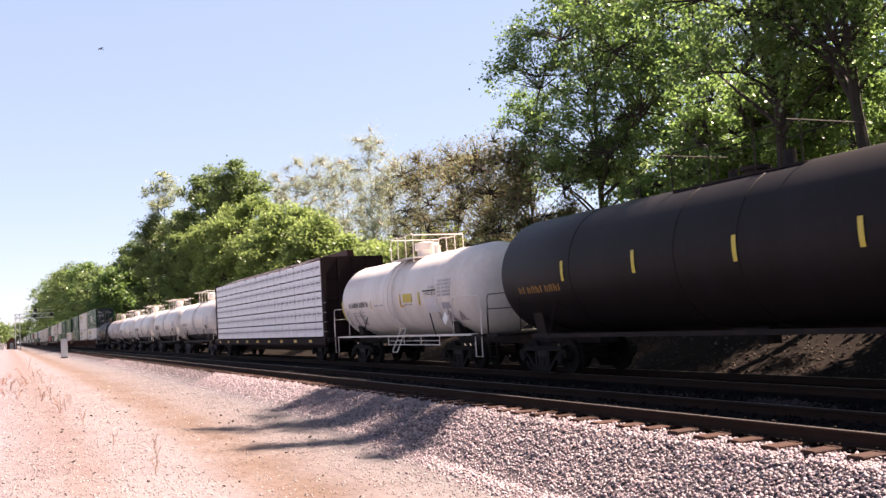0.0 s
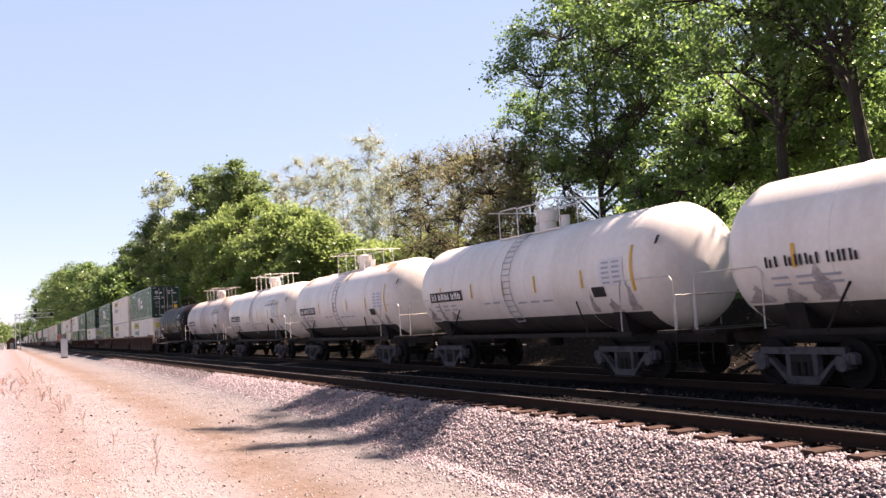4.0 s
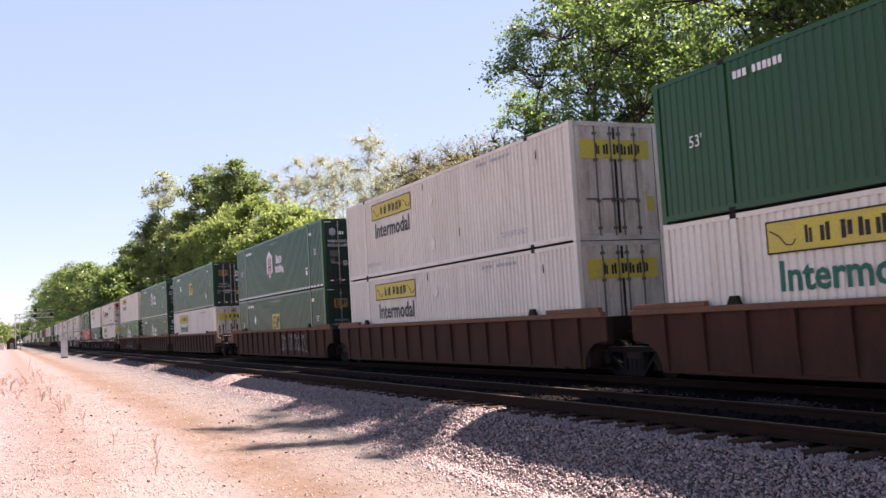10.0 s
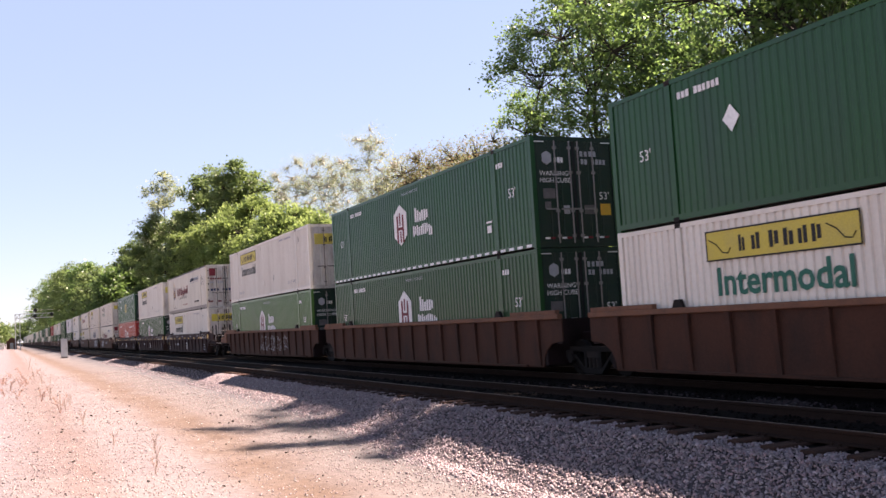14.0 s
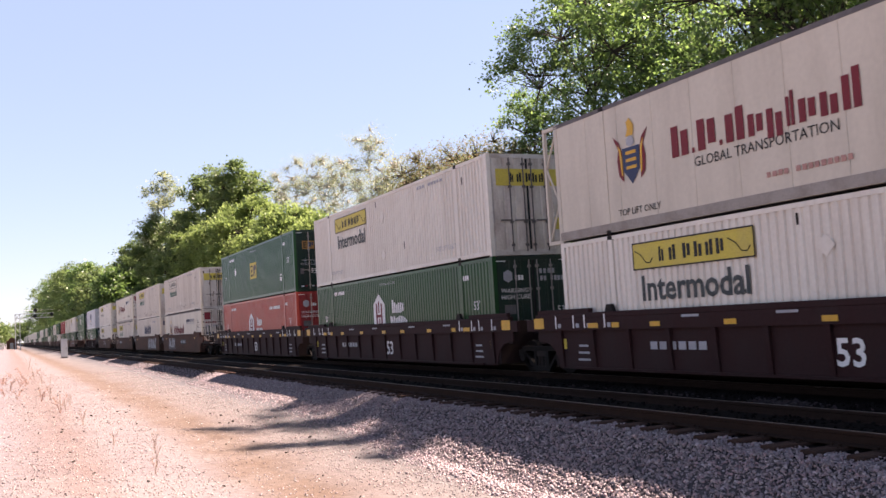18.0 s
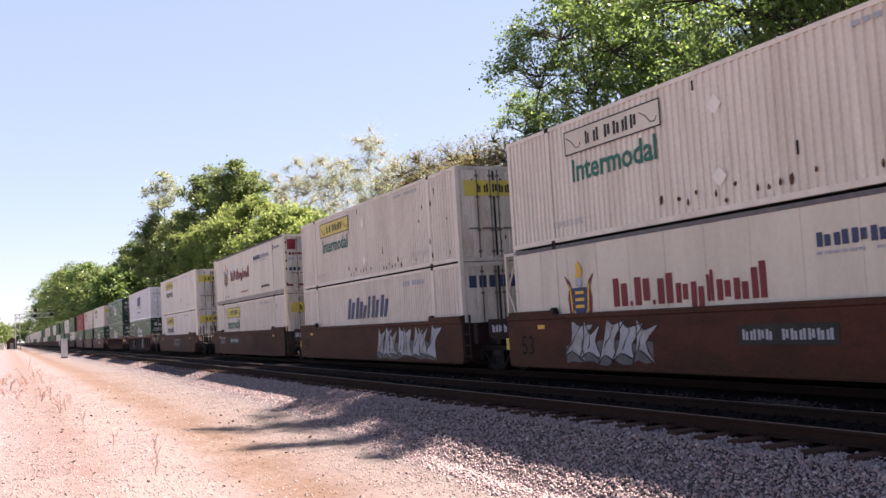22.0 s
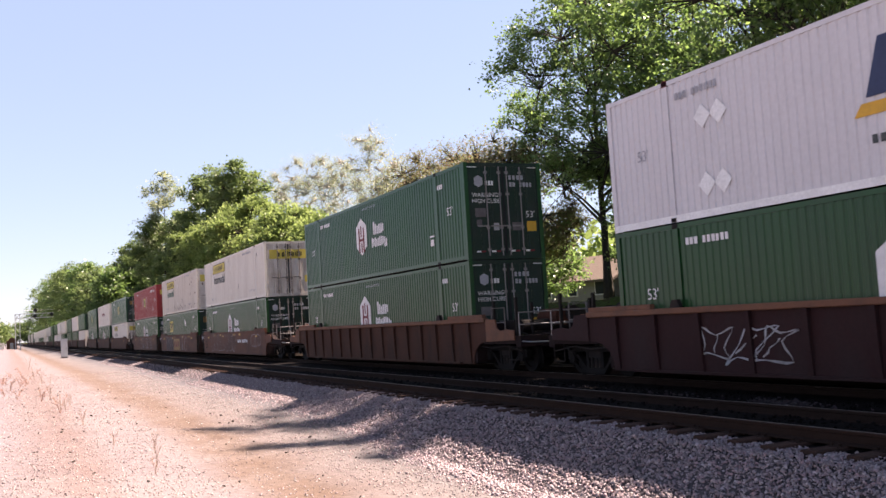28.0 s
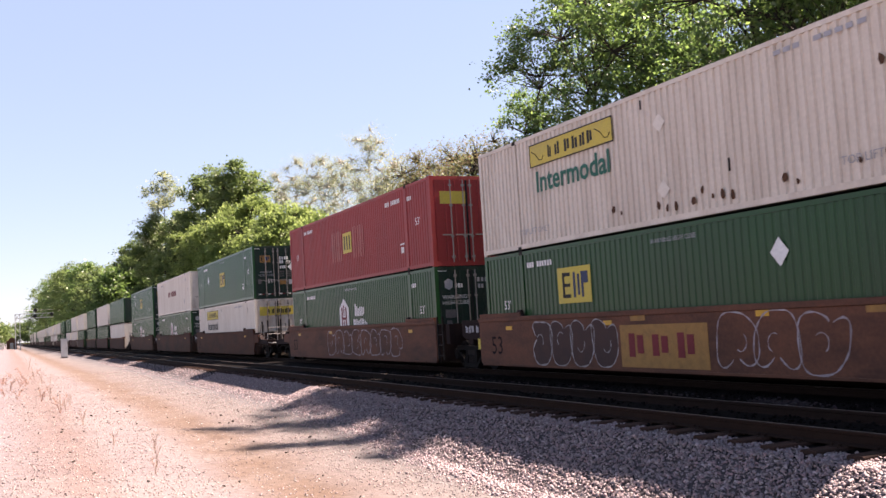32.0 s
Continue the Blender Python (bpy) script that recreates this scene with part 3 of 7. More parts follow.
def build_trees():
    broad = "tall broad maple with green spring leaves"
    near = dict(clump_r=0.40, group="maples on the bank", twig=0.016)
    tree("maple_tree", broad + " on the bank", bearing(1072, 12), 12, 17.4, 5.9, BARK, MAPLE, 50000, 0.135, 0.22, 0.14, 3, 20, 620, gap=0.0, squash=0.75, **near)
    tree("maple_tree", broad + " on the bank", bearing(1395, 9.5), 9.5, 19.0, 5.6, BARK, MAPLE, 27000, 0.135, 0.25, 0.2, 5, 20, 520, gap=0.1, gap_scale=0.34, squash=0.6,
         forks=((0.42, (-2.6, 0.5, 15.0), 0.16), (0.34, (2.0, -0.3, 12.5), 0.13)), **near)
    # Its leaders, unseen above the view, are shaped to cast the lot's fingered shadow.
    tree("maple_tree", "leaning maple with green spring leaves on the bank", bearing(1560, 9.0), 9.0, 17.4, 4.8, BARK, MAPLE, 36000, 0.135, 0.26, 0.24, 8, 17, 500, lean=(-1.6, 0.2), gap=0.08, gap_scale=0.34, squash=0.65,
         forks=((0.38, (-3.4, 0.2, 12.5), 0.14), (0.5, (2.2, 0, 14.5), 0.13)),
         leaders=(((0.4, 0, 16.6), (-3.0, 0, 22.4)), ((-0.4, 0, 16.6), (-2.4, 0, 20.2)), ((2.2, 0, 16.4), (0.6, 0, 21.7)),
                  ((-1.0, 0, 14.0), (-6.2, 0, 15.6)), ((-0.8, 0, 15.0), (-4.6, 0, 18.2)), ((-0.4, 0.3, 15.0), (-2.0, 0, 19.0)), ((0.4, 0, 15.2), (1.6, 0, 19.2)), ((1.6, 0, 15.0), (3.6, 0, 19.4))), **near)
    tree("maple_tree", broad + " behind the bank", bearing(1225, 15), 15, 15.4, 6.0, BARK, MAPLE, 32000, 0.14, 0.24, 0.12, 13, 18, 540, gap=0.06, gap_scale=0.36, squash=0.6, **near)
    # Unseen maples right of the view, added to shade the bank.
    for i, (x, y, h) in enumerate([(-12.5, 10.5, 13.5), (-7.0, 11.0, 13.0), (-1.5, 11.0, 13.0)]):
        tree("maple_tree", broad + " on the bank", x, y, h, 4.6, BARK, MAPLE, 24000, 0.28, 0.26, 0.2, 25 + i, 13, 300, clump_r=0.5, gap=-0.1, group="maples on the bank")
    for i, (px, y, h) in enumerate([(1165, 10.5, 5.4), (1262, 11, 7.4), (1335, 12, 8.6), (1420, 12.5, 8.8), (1490, 12, 8.4), (1560, 12.5, 8.6)]):
        tree("young_maple", "dense low young maple in the shade of taller trees", bearing(px, y), y, h, 2.3 if i < 2 else 2.9, BARK, MAPLE, 7500, 0.14, 0.05, 0.08 if i == 0 else 0.34, 171 + i, 10, 240, clump_r=0.34, gap=-0.1, group="young maples under the trees")
    for i, (px, y, top) in enumerate([(1500, 46, 120), (1330, 49, 150), (1420, 51, 130), (1620, 46, 110)]):
        tree("maple_tree", "tall sunlit fresh green maple far behind the bank", bearing(px, y), y, height_to(px, y, top), 8.0, BARK, LIME, 26000, 0.26, 0.34, 0.08, 21 + i, 15, 460, clump_r=0.6, fine=True, gap=-0.1, group="maples on the bank")
    slim = dict(clump_r=0.55, group="bronze trees", gap=-0.05, fine=True, lobe=0.34, twig=0.028)
    for i, (px, y, top, w) in enumerate([(880, 11, 222, 3.6), (812, 12, 250, 3.6), (745, 14, 262, 3.2)]):
        tree("bronze_tree", "slender tree with sparse bronze young leaves", bearing(px, y), y, height_to(px, y, top), w, BARK, BRONZE, 17000, 0.11, 0.15, 0.1, 31 + i, 16, 360, **slim)
    tree("sapling", "thin sapling with sparse bronze and green leaves", bearing(945, 10), 10, 8.6, 3.4, BARK, BRONZE, 19000, 0.13, 0.13, 0.1, 36, 14, 300, clump_r=0.45, fine=True)
    for i, (px, y, top, w) in enumerate([(662, 22, 214, 2.9), (612, 22, 268, 3.6), (572, 23, 266, 3.8), (530, 24, 272, 4.0), (492, 25, 296, 4.2), (700, 19, 272, 3.4)]):
        tree("sycamore_tree", "tall pale sycamore with sparse straw-green leaves", bearing(px, y), y, height_to(px, y, top), w, PALEBARK, STRAW, 24000, 0.105, 0.22, 0.08, 41 + i, 26, 520, clump_r=0.75, group="sycamores", gap=-0.1, fine=True,
             lobe=0.3, twig=0.045)
    bushy = dict(clump_r=0.6, group="bright green trees", gap=-0.15, fine=True, lobe=0.34)
    for i, (px, y, top, w, n) in enumerate([(352, 12.5, 392, 5.2, 34000), (398, 12, 372, 5.2, 34000), (446, 12, 346, 6.0, 44000), (512, 11.5, 356, 5.4, 40000), (560, 11, 378, 3.3, 24000), (622, 14, 412, 4.0, 26000), (690, 14, 425, 4, 24000)]):
        tree("bright_tree", "rounded bushy tree with bright lime-green leaves", bearing(px, y), y, height_to(px, y, top), w, BARK, LIME, n, 0.27, 0.25, 0.03, 51 + i, 15, 420, **bushy)
    old = dict(clump_r=0.8, group="old dark trees", gap=-0.15, fine=True, lobe=0.34)
    for i, (px, y, top, w, lf) in enumerate([(425, 17, 282, 6.0, DEEP), (374, 16.5, 290, 6.2, DEEP), (292, 14.5, 300, 5.4, STRAW), (330, 14, 372, 6.0, DEEP), (276, 13, 382, 5.8, DEEP), (248, 12.5, 418, 5.5, DEEP), (222, 12, 448, 5.2, DEEP)]):
        tree("dark_tree", "tall old tree with dense deep green leaves" if lf is DEEP else "tall old tree with sparse pale leaves", bearing(px, y), y, height_to(px, y, top), w, BARK, lf, 34000 if lf is DEEP else 12000, 0.34, 0.42, 0.04, 61 + i, 15,
             420 if lf is DEEP else 260, **old)
    for i, (px, top) in enumerate([(205, 470), (188, 474), (168, 470), (148, 464), (128, 463), (110, 468), (96, 478), (84, 490), (74, 508), (66, 530)]):
        tree("distant_tree", "distant rounded tree beside the track", bearing(px, 7.5), 7.5, height_to(px, 7.5, top), 6.5 + 0.6 * i * (i > 3), BARK, DEEP if i % 3 else MAPLE, 15000, 0.5, 0.4, 0.03, 81 + i, 10, 300, clump_r=1.1, group="distant trees", gap=-0.25, fine=True)
    for i, (x, y, h) in enumerate([(-860, 2, 20), (-900, -4, 20), (-330, -19.5, 9.5), (-345, -24, 11), (-420, -22, 12), (-520, -20, 13), (-640, -20, 15), (-760, -15, 16)]):
        tree("distant_tree", "distant rounded tree beside the track", x, y, h, 7.0, BARK, DEEP, 6000, 0.8, 0.4, 0.05, 101 + i, 9, 140, clump_r=1.6, group="distant trees", gap=-0.2, fine=True)
    for i, (px, y, h) in enumerate([(1310, 10.8, 2.0), (1430, 10.5, 1.6), (1540, 10.5, 1.7), (1240, 11, 2.0), (1160, 12, 2.4), (1180, 22, 5.5), (1250, 20, 4.6), (1300, 24, 5.6), (1345, 21, 5.0), (1400, 25, 6.0), (1440, 20, 4.6), (1490, 24, 6.0),
                                    (1530, 20, 4.8), (1580, 23, 5.6), (1650, 22, 5.5), (960, 16, 4.5), (890, 18, 5.0), (820, 17, 4.5), (760, 18, 5)]):
        tree("bush", "sunlit leafy green bush on the bank", bearing(px, y), y, h, h * 0.62, BARK, LIME if y > 19 and i % 3 == 0 else MAPLE, 8500, 0.16, 0.07, 0.04, 141 + i, 10, 130, clump_r=0.38, group="bushes on the bank", gap=-0.2, category="bush", fine=True)


build_ground()
build_track("track_near", NEAR_Y, "empty nearer track with rusty rails and wooden ties")
build_track("track_far", 0.0, "farther track under the train with wooden ties")
build_trees()


def build_far_woods():
    """Woods behind the bank, too far to tell the trees apart."""
    nr = np.random.RandomState(4)
    n = 26000
    x = nr.uniform(-190, 60, n)
    y = nr.uniform(48, 75, n) + 8 * np.sin(x * 0.11)
    top = 9 + 3.5 * np.sin(x * 0.23) + 2.5 * np.sin(x * 0.57 + 1)
    z = 2 + top * nr.uniform(0, 1, n) ** 0.8
    pos = np.stack([x, y, z], 1)
    ax = nr.normal(0, 1, (n, 3))
    ax /= np.linalg.norm(ax, axis=1)[:, None]
    b = np.cross(nr.normal(0, 1, (n, 3)), ax)
    b /= np.linalg.norm(b, axis=1)[:, None]
    s = nr.uniform(0.5, 1.0, (n, 1))
    quad = np.stack([pos - ax * s, pos + b * s * 0.7, pos + ax * s, pos - b * s * 0.7], 1).reshape(-1, 3)
    me = bpy.data.meshes.new("far_woods")
    me.from_pydata(quad.tolist(), [], np.arange(4 * n).reshape(-1, 4).tolist())
    me.materials.append(LIME)
    tagged(new("far_woods", me), "far leafy woods behind the bank", "woods", kind="stuff")


build_far_woods()


# ---- stones, pebbles, weeds ----
def stone_mat(name, dark, light, rough=0.9, gloss=0.05):
    m = mat(name, light, rough, fine=0.2, scale=6)
    n, l = m.node_tree.nodes, m.node_tree.links
    mix = [q for q in n if q.bl_idname == "ShaderNodeMix"][0]
    geo, ramp = n.new("ShaderNodeNewGeometry"), n.new("ShaderNodeValToRGB")
    e = ramp.color_ramp.elements
    e[0].color, e[1].color = (*dark, 1), (*light, 1)
    mid = [(a + b) / 2 for a, b in zip(dark, light)]
    for k, (p, tone) in enumerate(((0.3, (1.12, 0.9, 0.9)), (0.55, (0.62, 0.62, 0.68)), (0.8, (1.05, 1.0, 0.92)))):
        q = e.new(p)
        q.color = (*[c * w for c, w in zip(mid, tone)], 1)
    l.new(geo.outputs["Random Per Island"], ramp.inputs[0])
    l.new(ramp.outputs[0], mix.inputs["A"])
    mix.inputs["B"].default_value = (*[c * 0.6 for c in light], 1)
    n["Principled BSDF"].inputs["Specular IOR Level"].default_value = gloss
    return m


def scatter(name, label, material, places, low, high, seed, flat=0.7):
    """Many crushed stones lying on the ground, each a rough eight-cornered lump."""
    nr = np.random.RandomState(seed)
    n = len(places)
    base = np.array([(x, y, z) for x in (-1, 1) for y in (-1, 1) for z in (-1, 1)], float) * 0.62
    v = base[None] * nr.uniform(0.45, 1.35, (n, 8, 3))
    a, b = nr.uniform(0, 6.283, n), nr.uniform(-1.1, 1.1, n)
    ca, sa, cb, sb = np.cos(a), np.sin(a), np.cos(b), np.sin(b)
    s = (low + (high - low) * nr.rand(n) ** 1.6) * 0.5
    v *= s[:, None, None] * np.array([1.25, 0.95, flat])
    x, z = v[..., 0] * cb[:, None] - v[..., 2] * sb[:, None], v[..., 0] * sb[:, None] + v[..., 2] * cb[:, None]
    X, Y = x * ca[:, None] - v[..., 1] * sa[:, None], x * sa[:, None] + v[..., 1] * ca[:, None]
    v = np.stack([X, Y, z], -1) + np.array(places)[:, None, :]
    quads = np.array([(0, 1, 3, 2), (4, 6, 7, 5), (0, 4, 5, 1), (2, 3, 7, 6), (1, 5, 7, 3)])
    f = (quads[None] + (np.arange(n) * 8)[:, None, None]).reshape(-1, 4)
    me = bpy.data.meshes.new(name)
    me.vertices.add(8 * n)
    me.vertices.foreach_set("co", v.astype(np.float32).ravel())
    me.loops.add(20 * n)
    me.loops.foreach_set("vertex_index", f.astype(np.int32).ravel())
    me.polygons.add(5 * n)
    me.polygons.foreach_set("loop_start", np.arange(0, 20 * n, 4, dtype=np.int32))
    me.update(calc_edges=True)
    me.materials.append(material)
    return tagged(new(name, me), label, "stones", kind="stuff")


def build_stones():
    rr = random.Random(3)
    pale = stone_mat("pink_grey_ballast_stone", (0.14, 0.119, 0.126), (0.40, 0.342, 0.36), 0.65, 0.3)
    # Stones between the rails: dark, with the train's shade added to the colour.
    dark = stone_mat("dark_shaded_stone", (0.0025, 0.0022, 0.0022), (0.010, 0.0088, 0.0088))
    white = stone_mat("white_limestone_pebble", (0.15, 0.125, 0.122), (0.36, 0.325, 0.32), 0.8, 0.1)
    grey = stone_mat("grey_spilled_sunlit_stone", (0.015, 0.013, 0.014), (0.08, 0.07, 0.074))
    pts = []
    while len(pts) < 66000:
        x = -4.5 - 36 * rr.random() ** 1.9
        edge = lerp(x, [(-40, -6.0), (-30, -6.05), (-24, -6.25), (-16, -6.7), (-11, -6.9), (-6, -6.95), (0, -7)])
        y = rr.uniform(edge, -5.0)
        if rr.random() < 0.25:
            y = edge - abs(rr.gauss(0, 0.28))
        pts.append((x, y, ground_height(x, y) + rr.uniform(-0.005, 0.03)))
    for _ in range(4000):
        x = -34 - 50 * rr.random()
        y = rr.uniform(-6.7, -5.1)
        pts.append((x, y, ground_height(x, y) + 0.03))
    scatter("ballast_stones", "loose pink and grey crushed ballast on the shoulder", pale, pts, 0.02, 0.066, 1)
    pts = []
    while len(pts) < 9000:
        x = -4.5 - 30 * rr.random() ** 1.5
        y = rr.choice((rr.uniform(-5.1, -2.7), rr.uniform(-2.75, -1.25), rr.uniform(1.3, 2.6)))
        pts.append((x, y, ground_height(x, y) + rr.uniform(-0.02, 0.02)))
    scatter("track_stones", "dark ballast between the rails, shade added to its colour", dark, pts, 0.05, 0.085, 2)
    # Paler stones between the tracks; their cluster imitates a patch of sunlight.
    pts = []
    for _ in range(420):
        x, y = (rr.gauss(-11.75, 0.35), rr.gauss(-2.05, 0.16)) if rr.random() < 0.6 else (-4.5 - 30 * rr.random(), rr.gauss(-2.0, 0.12))
        pts.append((x, y, ground_height(x, y) + rr.uniform(0, 0.03)))
    scatter("spilled_stones", "grey spilled ballast between the two tracks, clustered to imitate a sunlit patch", grey, pts, 0.05, 0.09, 5)
    pts = []
    while len(pts) < 34000:
        x = -8 - 55 * rr.random() ** 1.8
        y = rr.uniform(-14.5, -6.9)
        if -10.5 < y < -8.6 and rr.random() < 0.7:
            continue
        pts.append((x, y, ground_height(x, y) + 0.004))
    scatter("gravel_pebbles", "white limestone pebbles strewn over the gravel lot", white, pts, 0.016, 0.048, 3)
    pts = []
    for _ in range(220):
        x = -8 - 34 * rr.random() ** 1.4
        y = rr.uniform(-13.5, -7.4)
        pts.append((x, y, ground_height(x, y) + 0.01))
    scatter("dirt_clods", "dark clods and dry leaves on the gravel lot", LITTER, pts, 0.03, 0.10, 4, 0.35)
    # fallen leaves and sticks on the bank
    pts = []
    for _ in range(6000):
        x, y = -8 - 45 * rr.random() ** 1.3, rr.uniform(3.6, 9.5)
        pts.append((x, y, ground_height(x, y) + 0.02))
    scatter("leaf_litter", "brown fallen leaves and sticks on the bank", stone_mat("dead_leaf", (0.022, 0.017, 0.014), (0.105, 0.080, 0.066)), pts, 0.05, 0.14, 6, 0.3)


def build_weeds():
    dry = mat("dry_weed_stalk", (0.25, 0.17, 0.14), 0.9, spots=(0.16, 0.11, 0.09), amount=0.5, scale=8)
    spots = [(-47, -12.1, 0.9), (-52, -12.3, 0.8), (-43, -11.9, 1.0), (-28, -12.2, 0.6), (-29.5, -12.0, 0.55), (-31, -11.8, 0.5), (-17, -11.2, 0.42), (-18.6, -11.0, 0.5), (-16.4, -11.3, 0.35), (-35, -12.2, 0.7), (-60, -12.0, 1.0), (-70, -12.2, 1.1), (-24, -11.9, 0.4), (-20, -11.6, 0.35)]
    for i, (x, y, h) in enumerate(spots):
        rr = random.Random(i)
        ob = thing("dry_weed", "thin dry brown weed standing in the gravel", "weed", "dry weeds in the gravel", (x, y, ground_height(x, y)))
        for k in range(rr.randint(3, 6)):
            a, t = rr.uniform(0, 6.28), rr.uniform(0.05, 0.4)
            hh = h * rr.uniform(0.5, 1)
            pts = [(0.02 * k, 0, -0.03), (math.cos(a) * t * hh * 0.3, math.sin(a) * t * hh * 0.3, hh * 0.5), (math.cos(a) * t * hh, math.sin(a) * t * hh, hh)]
            stalk = part("stalk", G().path(pts, 0.0032, 4).mesh("stalk", dry), ob)
            g = G()
            for q in range(4):
                b = rr.uniform(0, 6.28)
                p = Vector(pts[1]).lerp(Vector(pts[2]), rr.random())
                g.tube(p, p + Vector((math.cos(b), math.sin(b), 0.5)) * 0.09, 0.0022, 0.001, n=3)
            part("twigs", g.mesh("twigs", dry), stalk)["kind"] = "stuff"


def build_low_weeds():
    red = mat("reddish_dry_weed", (0.26, 0.13, 0.10), 0.9, spots=(0.18, 0.12, 0.08), amount=0.6, scale=8)
    rr = random.Random(41)
    for i in range(14):
        x = -24 - 44 * rr.random()
        y = rr.uniform(-13.9, -11.9)
        ob = thing("low_weed", "low reddish dry weed in the gravel", "weed", "low reddish weeds in the gravel", (x, y, ground_height(x, y)))
        for k in range(3):
            a, h, t = rr.uniform(0, 6.28), rr.uniform(0.2, 0.5), rr.uniform(0.3, 0.9)
            g = G().path([(0, 0, -0.03), (math.cos(a) * t * h * 0.4, math.sin(a) * t * h * 0.4, h * 0.6), (math.cos(a) * t * h, math.sin(a) * t * h, h)], 0.006, 4)
            for q in range(5):
                b, f = rr.uniform(0, 6.28), rr.uniform(0.3, 1)
                p = Vector((math.cos(a) * t * h * f, math.sin(a) * t * h * f, h * f))
                g.tube(p, p + Vector((math.cos(b), math.sin(b), 0.4)) * 0.11, 0.008, 0.002, n=3)
            part("stalk", g.mesh("stalk", red), ob)


build_stones()
build_weeds()
build_low_weeds()


# ---- lineside things ----
def build_gantry():
    x, y = -290, -10.8
    z = ground_height(x, y)
    ob = thing("signal_gantry", "grey steel cantilever signal gantry over the tracks", "signal gantry", at=(x, y, z))
    for dx in (-0.6, 0.6):
        for dy in (-0.6, 0.6):
            part("mast_leg", shared("mastleg", lambda: G().box(-0.09, 0.09, -0.09, 0.09, 0, 10.2).mesh("mast_leg", MAST)), ob, (dx, dy, 0))
    for k in range(8):
        br = G()
        for dy in (-0.6, 0.6):
            br.tube((-0.6, dy, k * 1.25), (0.6, dy, (k + 1) * 1.25), 0.045, n=4)
        for dx in (-0.6, 0.6):
            br.tube((dx, -0.6, (k + 1) * 1.25), (dx, 0.6, k * 1.25), 0.045, n=4)
        part("mast_brace", br.mesh("mast_brace", MAST), ob)["kind"] = "stuff"
    for zz in (8.9, 10.1):
        for dx in (-0.6, 0.6):
            part("arm_chord", G().box(dx - 0.07, dx + 0.07, -0.6, 9.5, zz - 0.07, zz + 0.07).mesh("arm_chord", MAST), ob)
    for k in range(8):
        br = G()
        for dx in (-0.6, 0.6):
            br.tube((dx, -0.5 + k * 1.25, 8.9), (dx, -0.5 + (k + 1) * 1.25, 10.1), 0.045, n=4)
        part("arm_brace", br.mesh("arm_brace", MAST), ob)["kind"] = "stuff"
    part("handrail", G().path([(0.7, -0.6, 11.0), (0.7, 9.5, 11.0)], 0.04, 5).mesh("handrail", MAST), ob)
    for yy, top in ((4.6, 11.0), (4.6, 9.4), (8.9, 9.6)):
        sg = G().disc_y([(-0.02, 0.0), (-0.02, 0.5), (0.03, 0.5), (0.03, 0.0)], 20).mesh("signal_head", DARKBOX)
        h = part("signal_head", sg, ob, (0.9, yy, top), "round black signal target", -math.pi / 2)
        for dz in (-0.4, 0, 0.4):
            part("lens_hood", shared("hood", lambda: G().tube((0, -0.35, 0), (0, -0.02, 0), 0.15, n=10).mesh("lens_hood", DARKBOX)), h, (0, 0, dz))
        part("signal_post", G().tube((0.8, yy, 8.9), (0.8, yy, top), 0.07, n=6).mesh("signal_post", MAST), ob)


def build_cabinet():
    x, y = -120, -7.4
    z = ground_height(x, y)
    ob = thing("signal_cabinet", "pale grey metal signal cabinet beside the track", "cabinet", at=(x, y, z))
    part("body", G().box(-0.4, 0.4, -0.35, 0.35, 0.15, 2.2, 0.03).mesh("body", MAST), ob)
    part("plinth", G().box(-0.42, 0.42, -0.38, 0.38, -0.1, 0.15).mesh("plinth", BALLAST), ob)
    part("roof", G().box(-0.46, 0.46, -0.42, 0.42, 2.2, 2.28, 0.02).mesh("roof", MAST), ob)
    d = part("door", G().box(0.40, 0.42, -0.3, 0.3, 0.25, 2.1).mesh("door", MAST), ob)
    part("handle", G().box(0.42, 0.45, 0.2, 0.23, 1.0, 1.2).mesh("handle", STEEL), d)
    x, y = -128, -6.9
    p = thing("marker_post", "thin rust-brown marker post beside the track", "post", at=(x, y, ground_height(x, y)))
    part("shaft", G().box(-0.12, 0.12, -0.06, 0.06, 0, 1.9, 0.01).mesh("shaft", SILL), p)
    part("plate", G().box(-0.02, 0.02, -0.2, 0.2, 1.5, 1.9).mesh("plate", SILL), p)


def build_fence():
    ob = thing("white_fence", "far white board fence beside the gravel lot", "fence", at=(-330, -14.6, 0))
    z = ground_height(-330, -14.6)
    for i in range(4):
        part("post", shared("fpost", lambda: G().box(-0.1, 0.1, -0.1, 0.1, 0, 2.2).mesh("post", INKWHITE)), ob, (0, -i * 1.6, z))
    for k in range(3):
        part("board", shared("fboard", lambda: G().box(-0.14, -0.1, -5.0, 0.2, 0, 0.55).mesh("board", INKWHITE)), ob, (0, 0, z + 0.2 + k * 0.68))
    # Made-up shed shape in place of a brown-pink blob under the tree.
    b = thing("shed", "far dull brown shed shape in place of an unclear blob under a tree", "shed", at=(-345, -12.2, ground_height(-345, -12.2)))
    part("wall", G().box(-3, 3, -1.6, 1.6, 0, 2.8).mesh("wall", SILL), b)
    part("roof", G().prism_x([(-1.9, 2.8), (1.9, 2.8), (0, 3.9)], -3.2, 3.2).mesh("roof", SILL), b)
    part("door", G().box(3.0, 3.05, -0.5, 0.5, 0, 2.1).mesh("door", MAST), b)


SHINGLE = mat("brown_shingle_roof", (0.12, 0.088, 0.07), 0.9, spots=(0.08, 0.06, 0.05), amount=0.6, scale=2, stretch=(1, 1, 4), fine=0.25, bump=0.4)
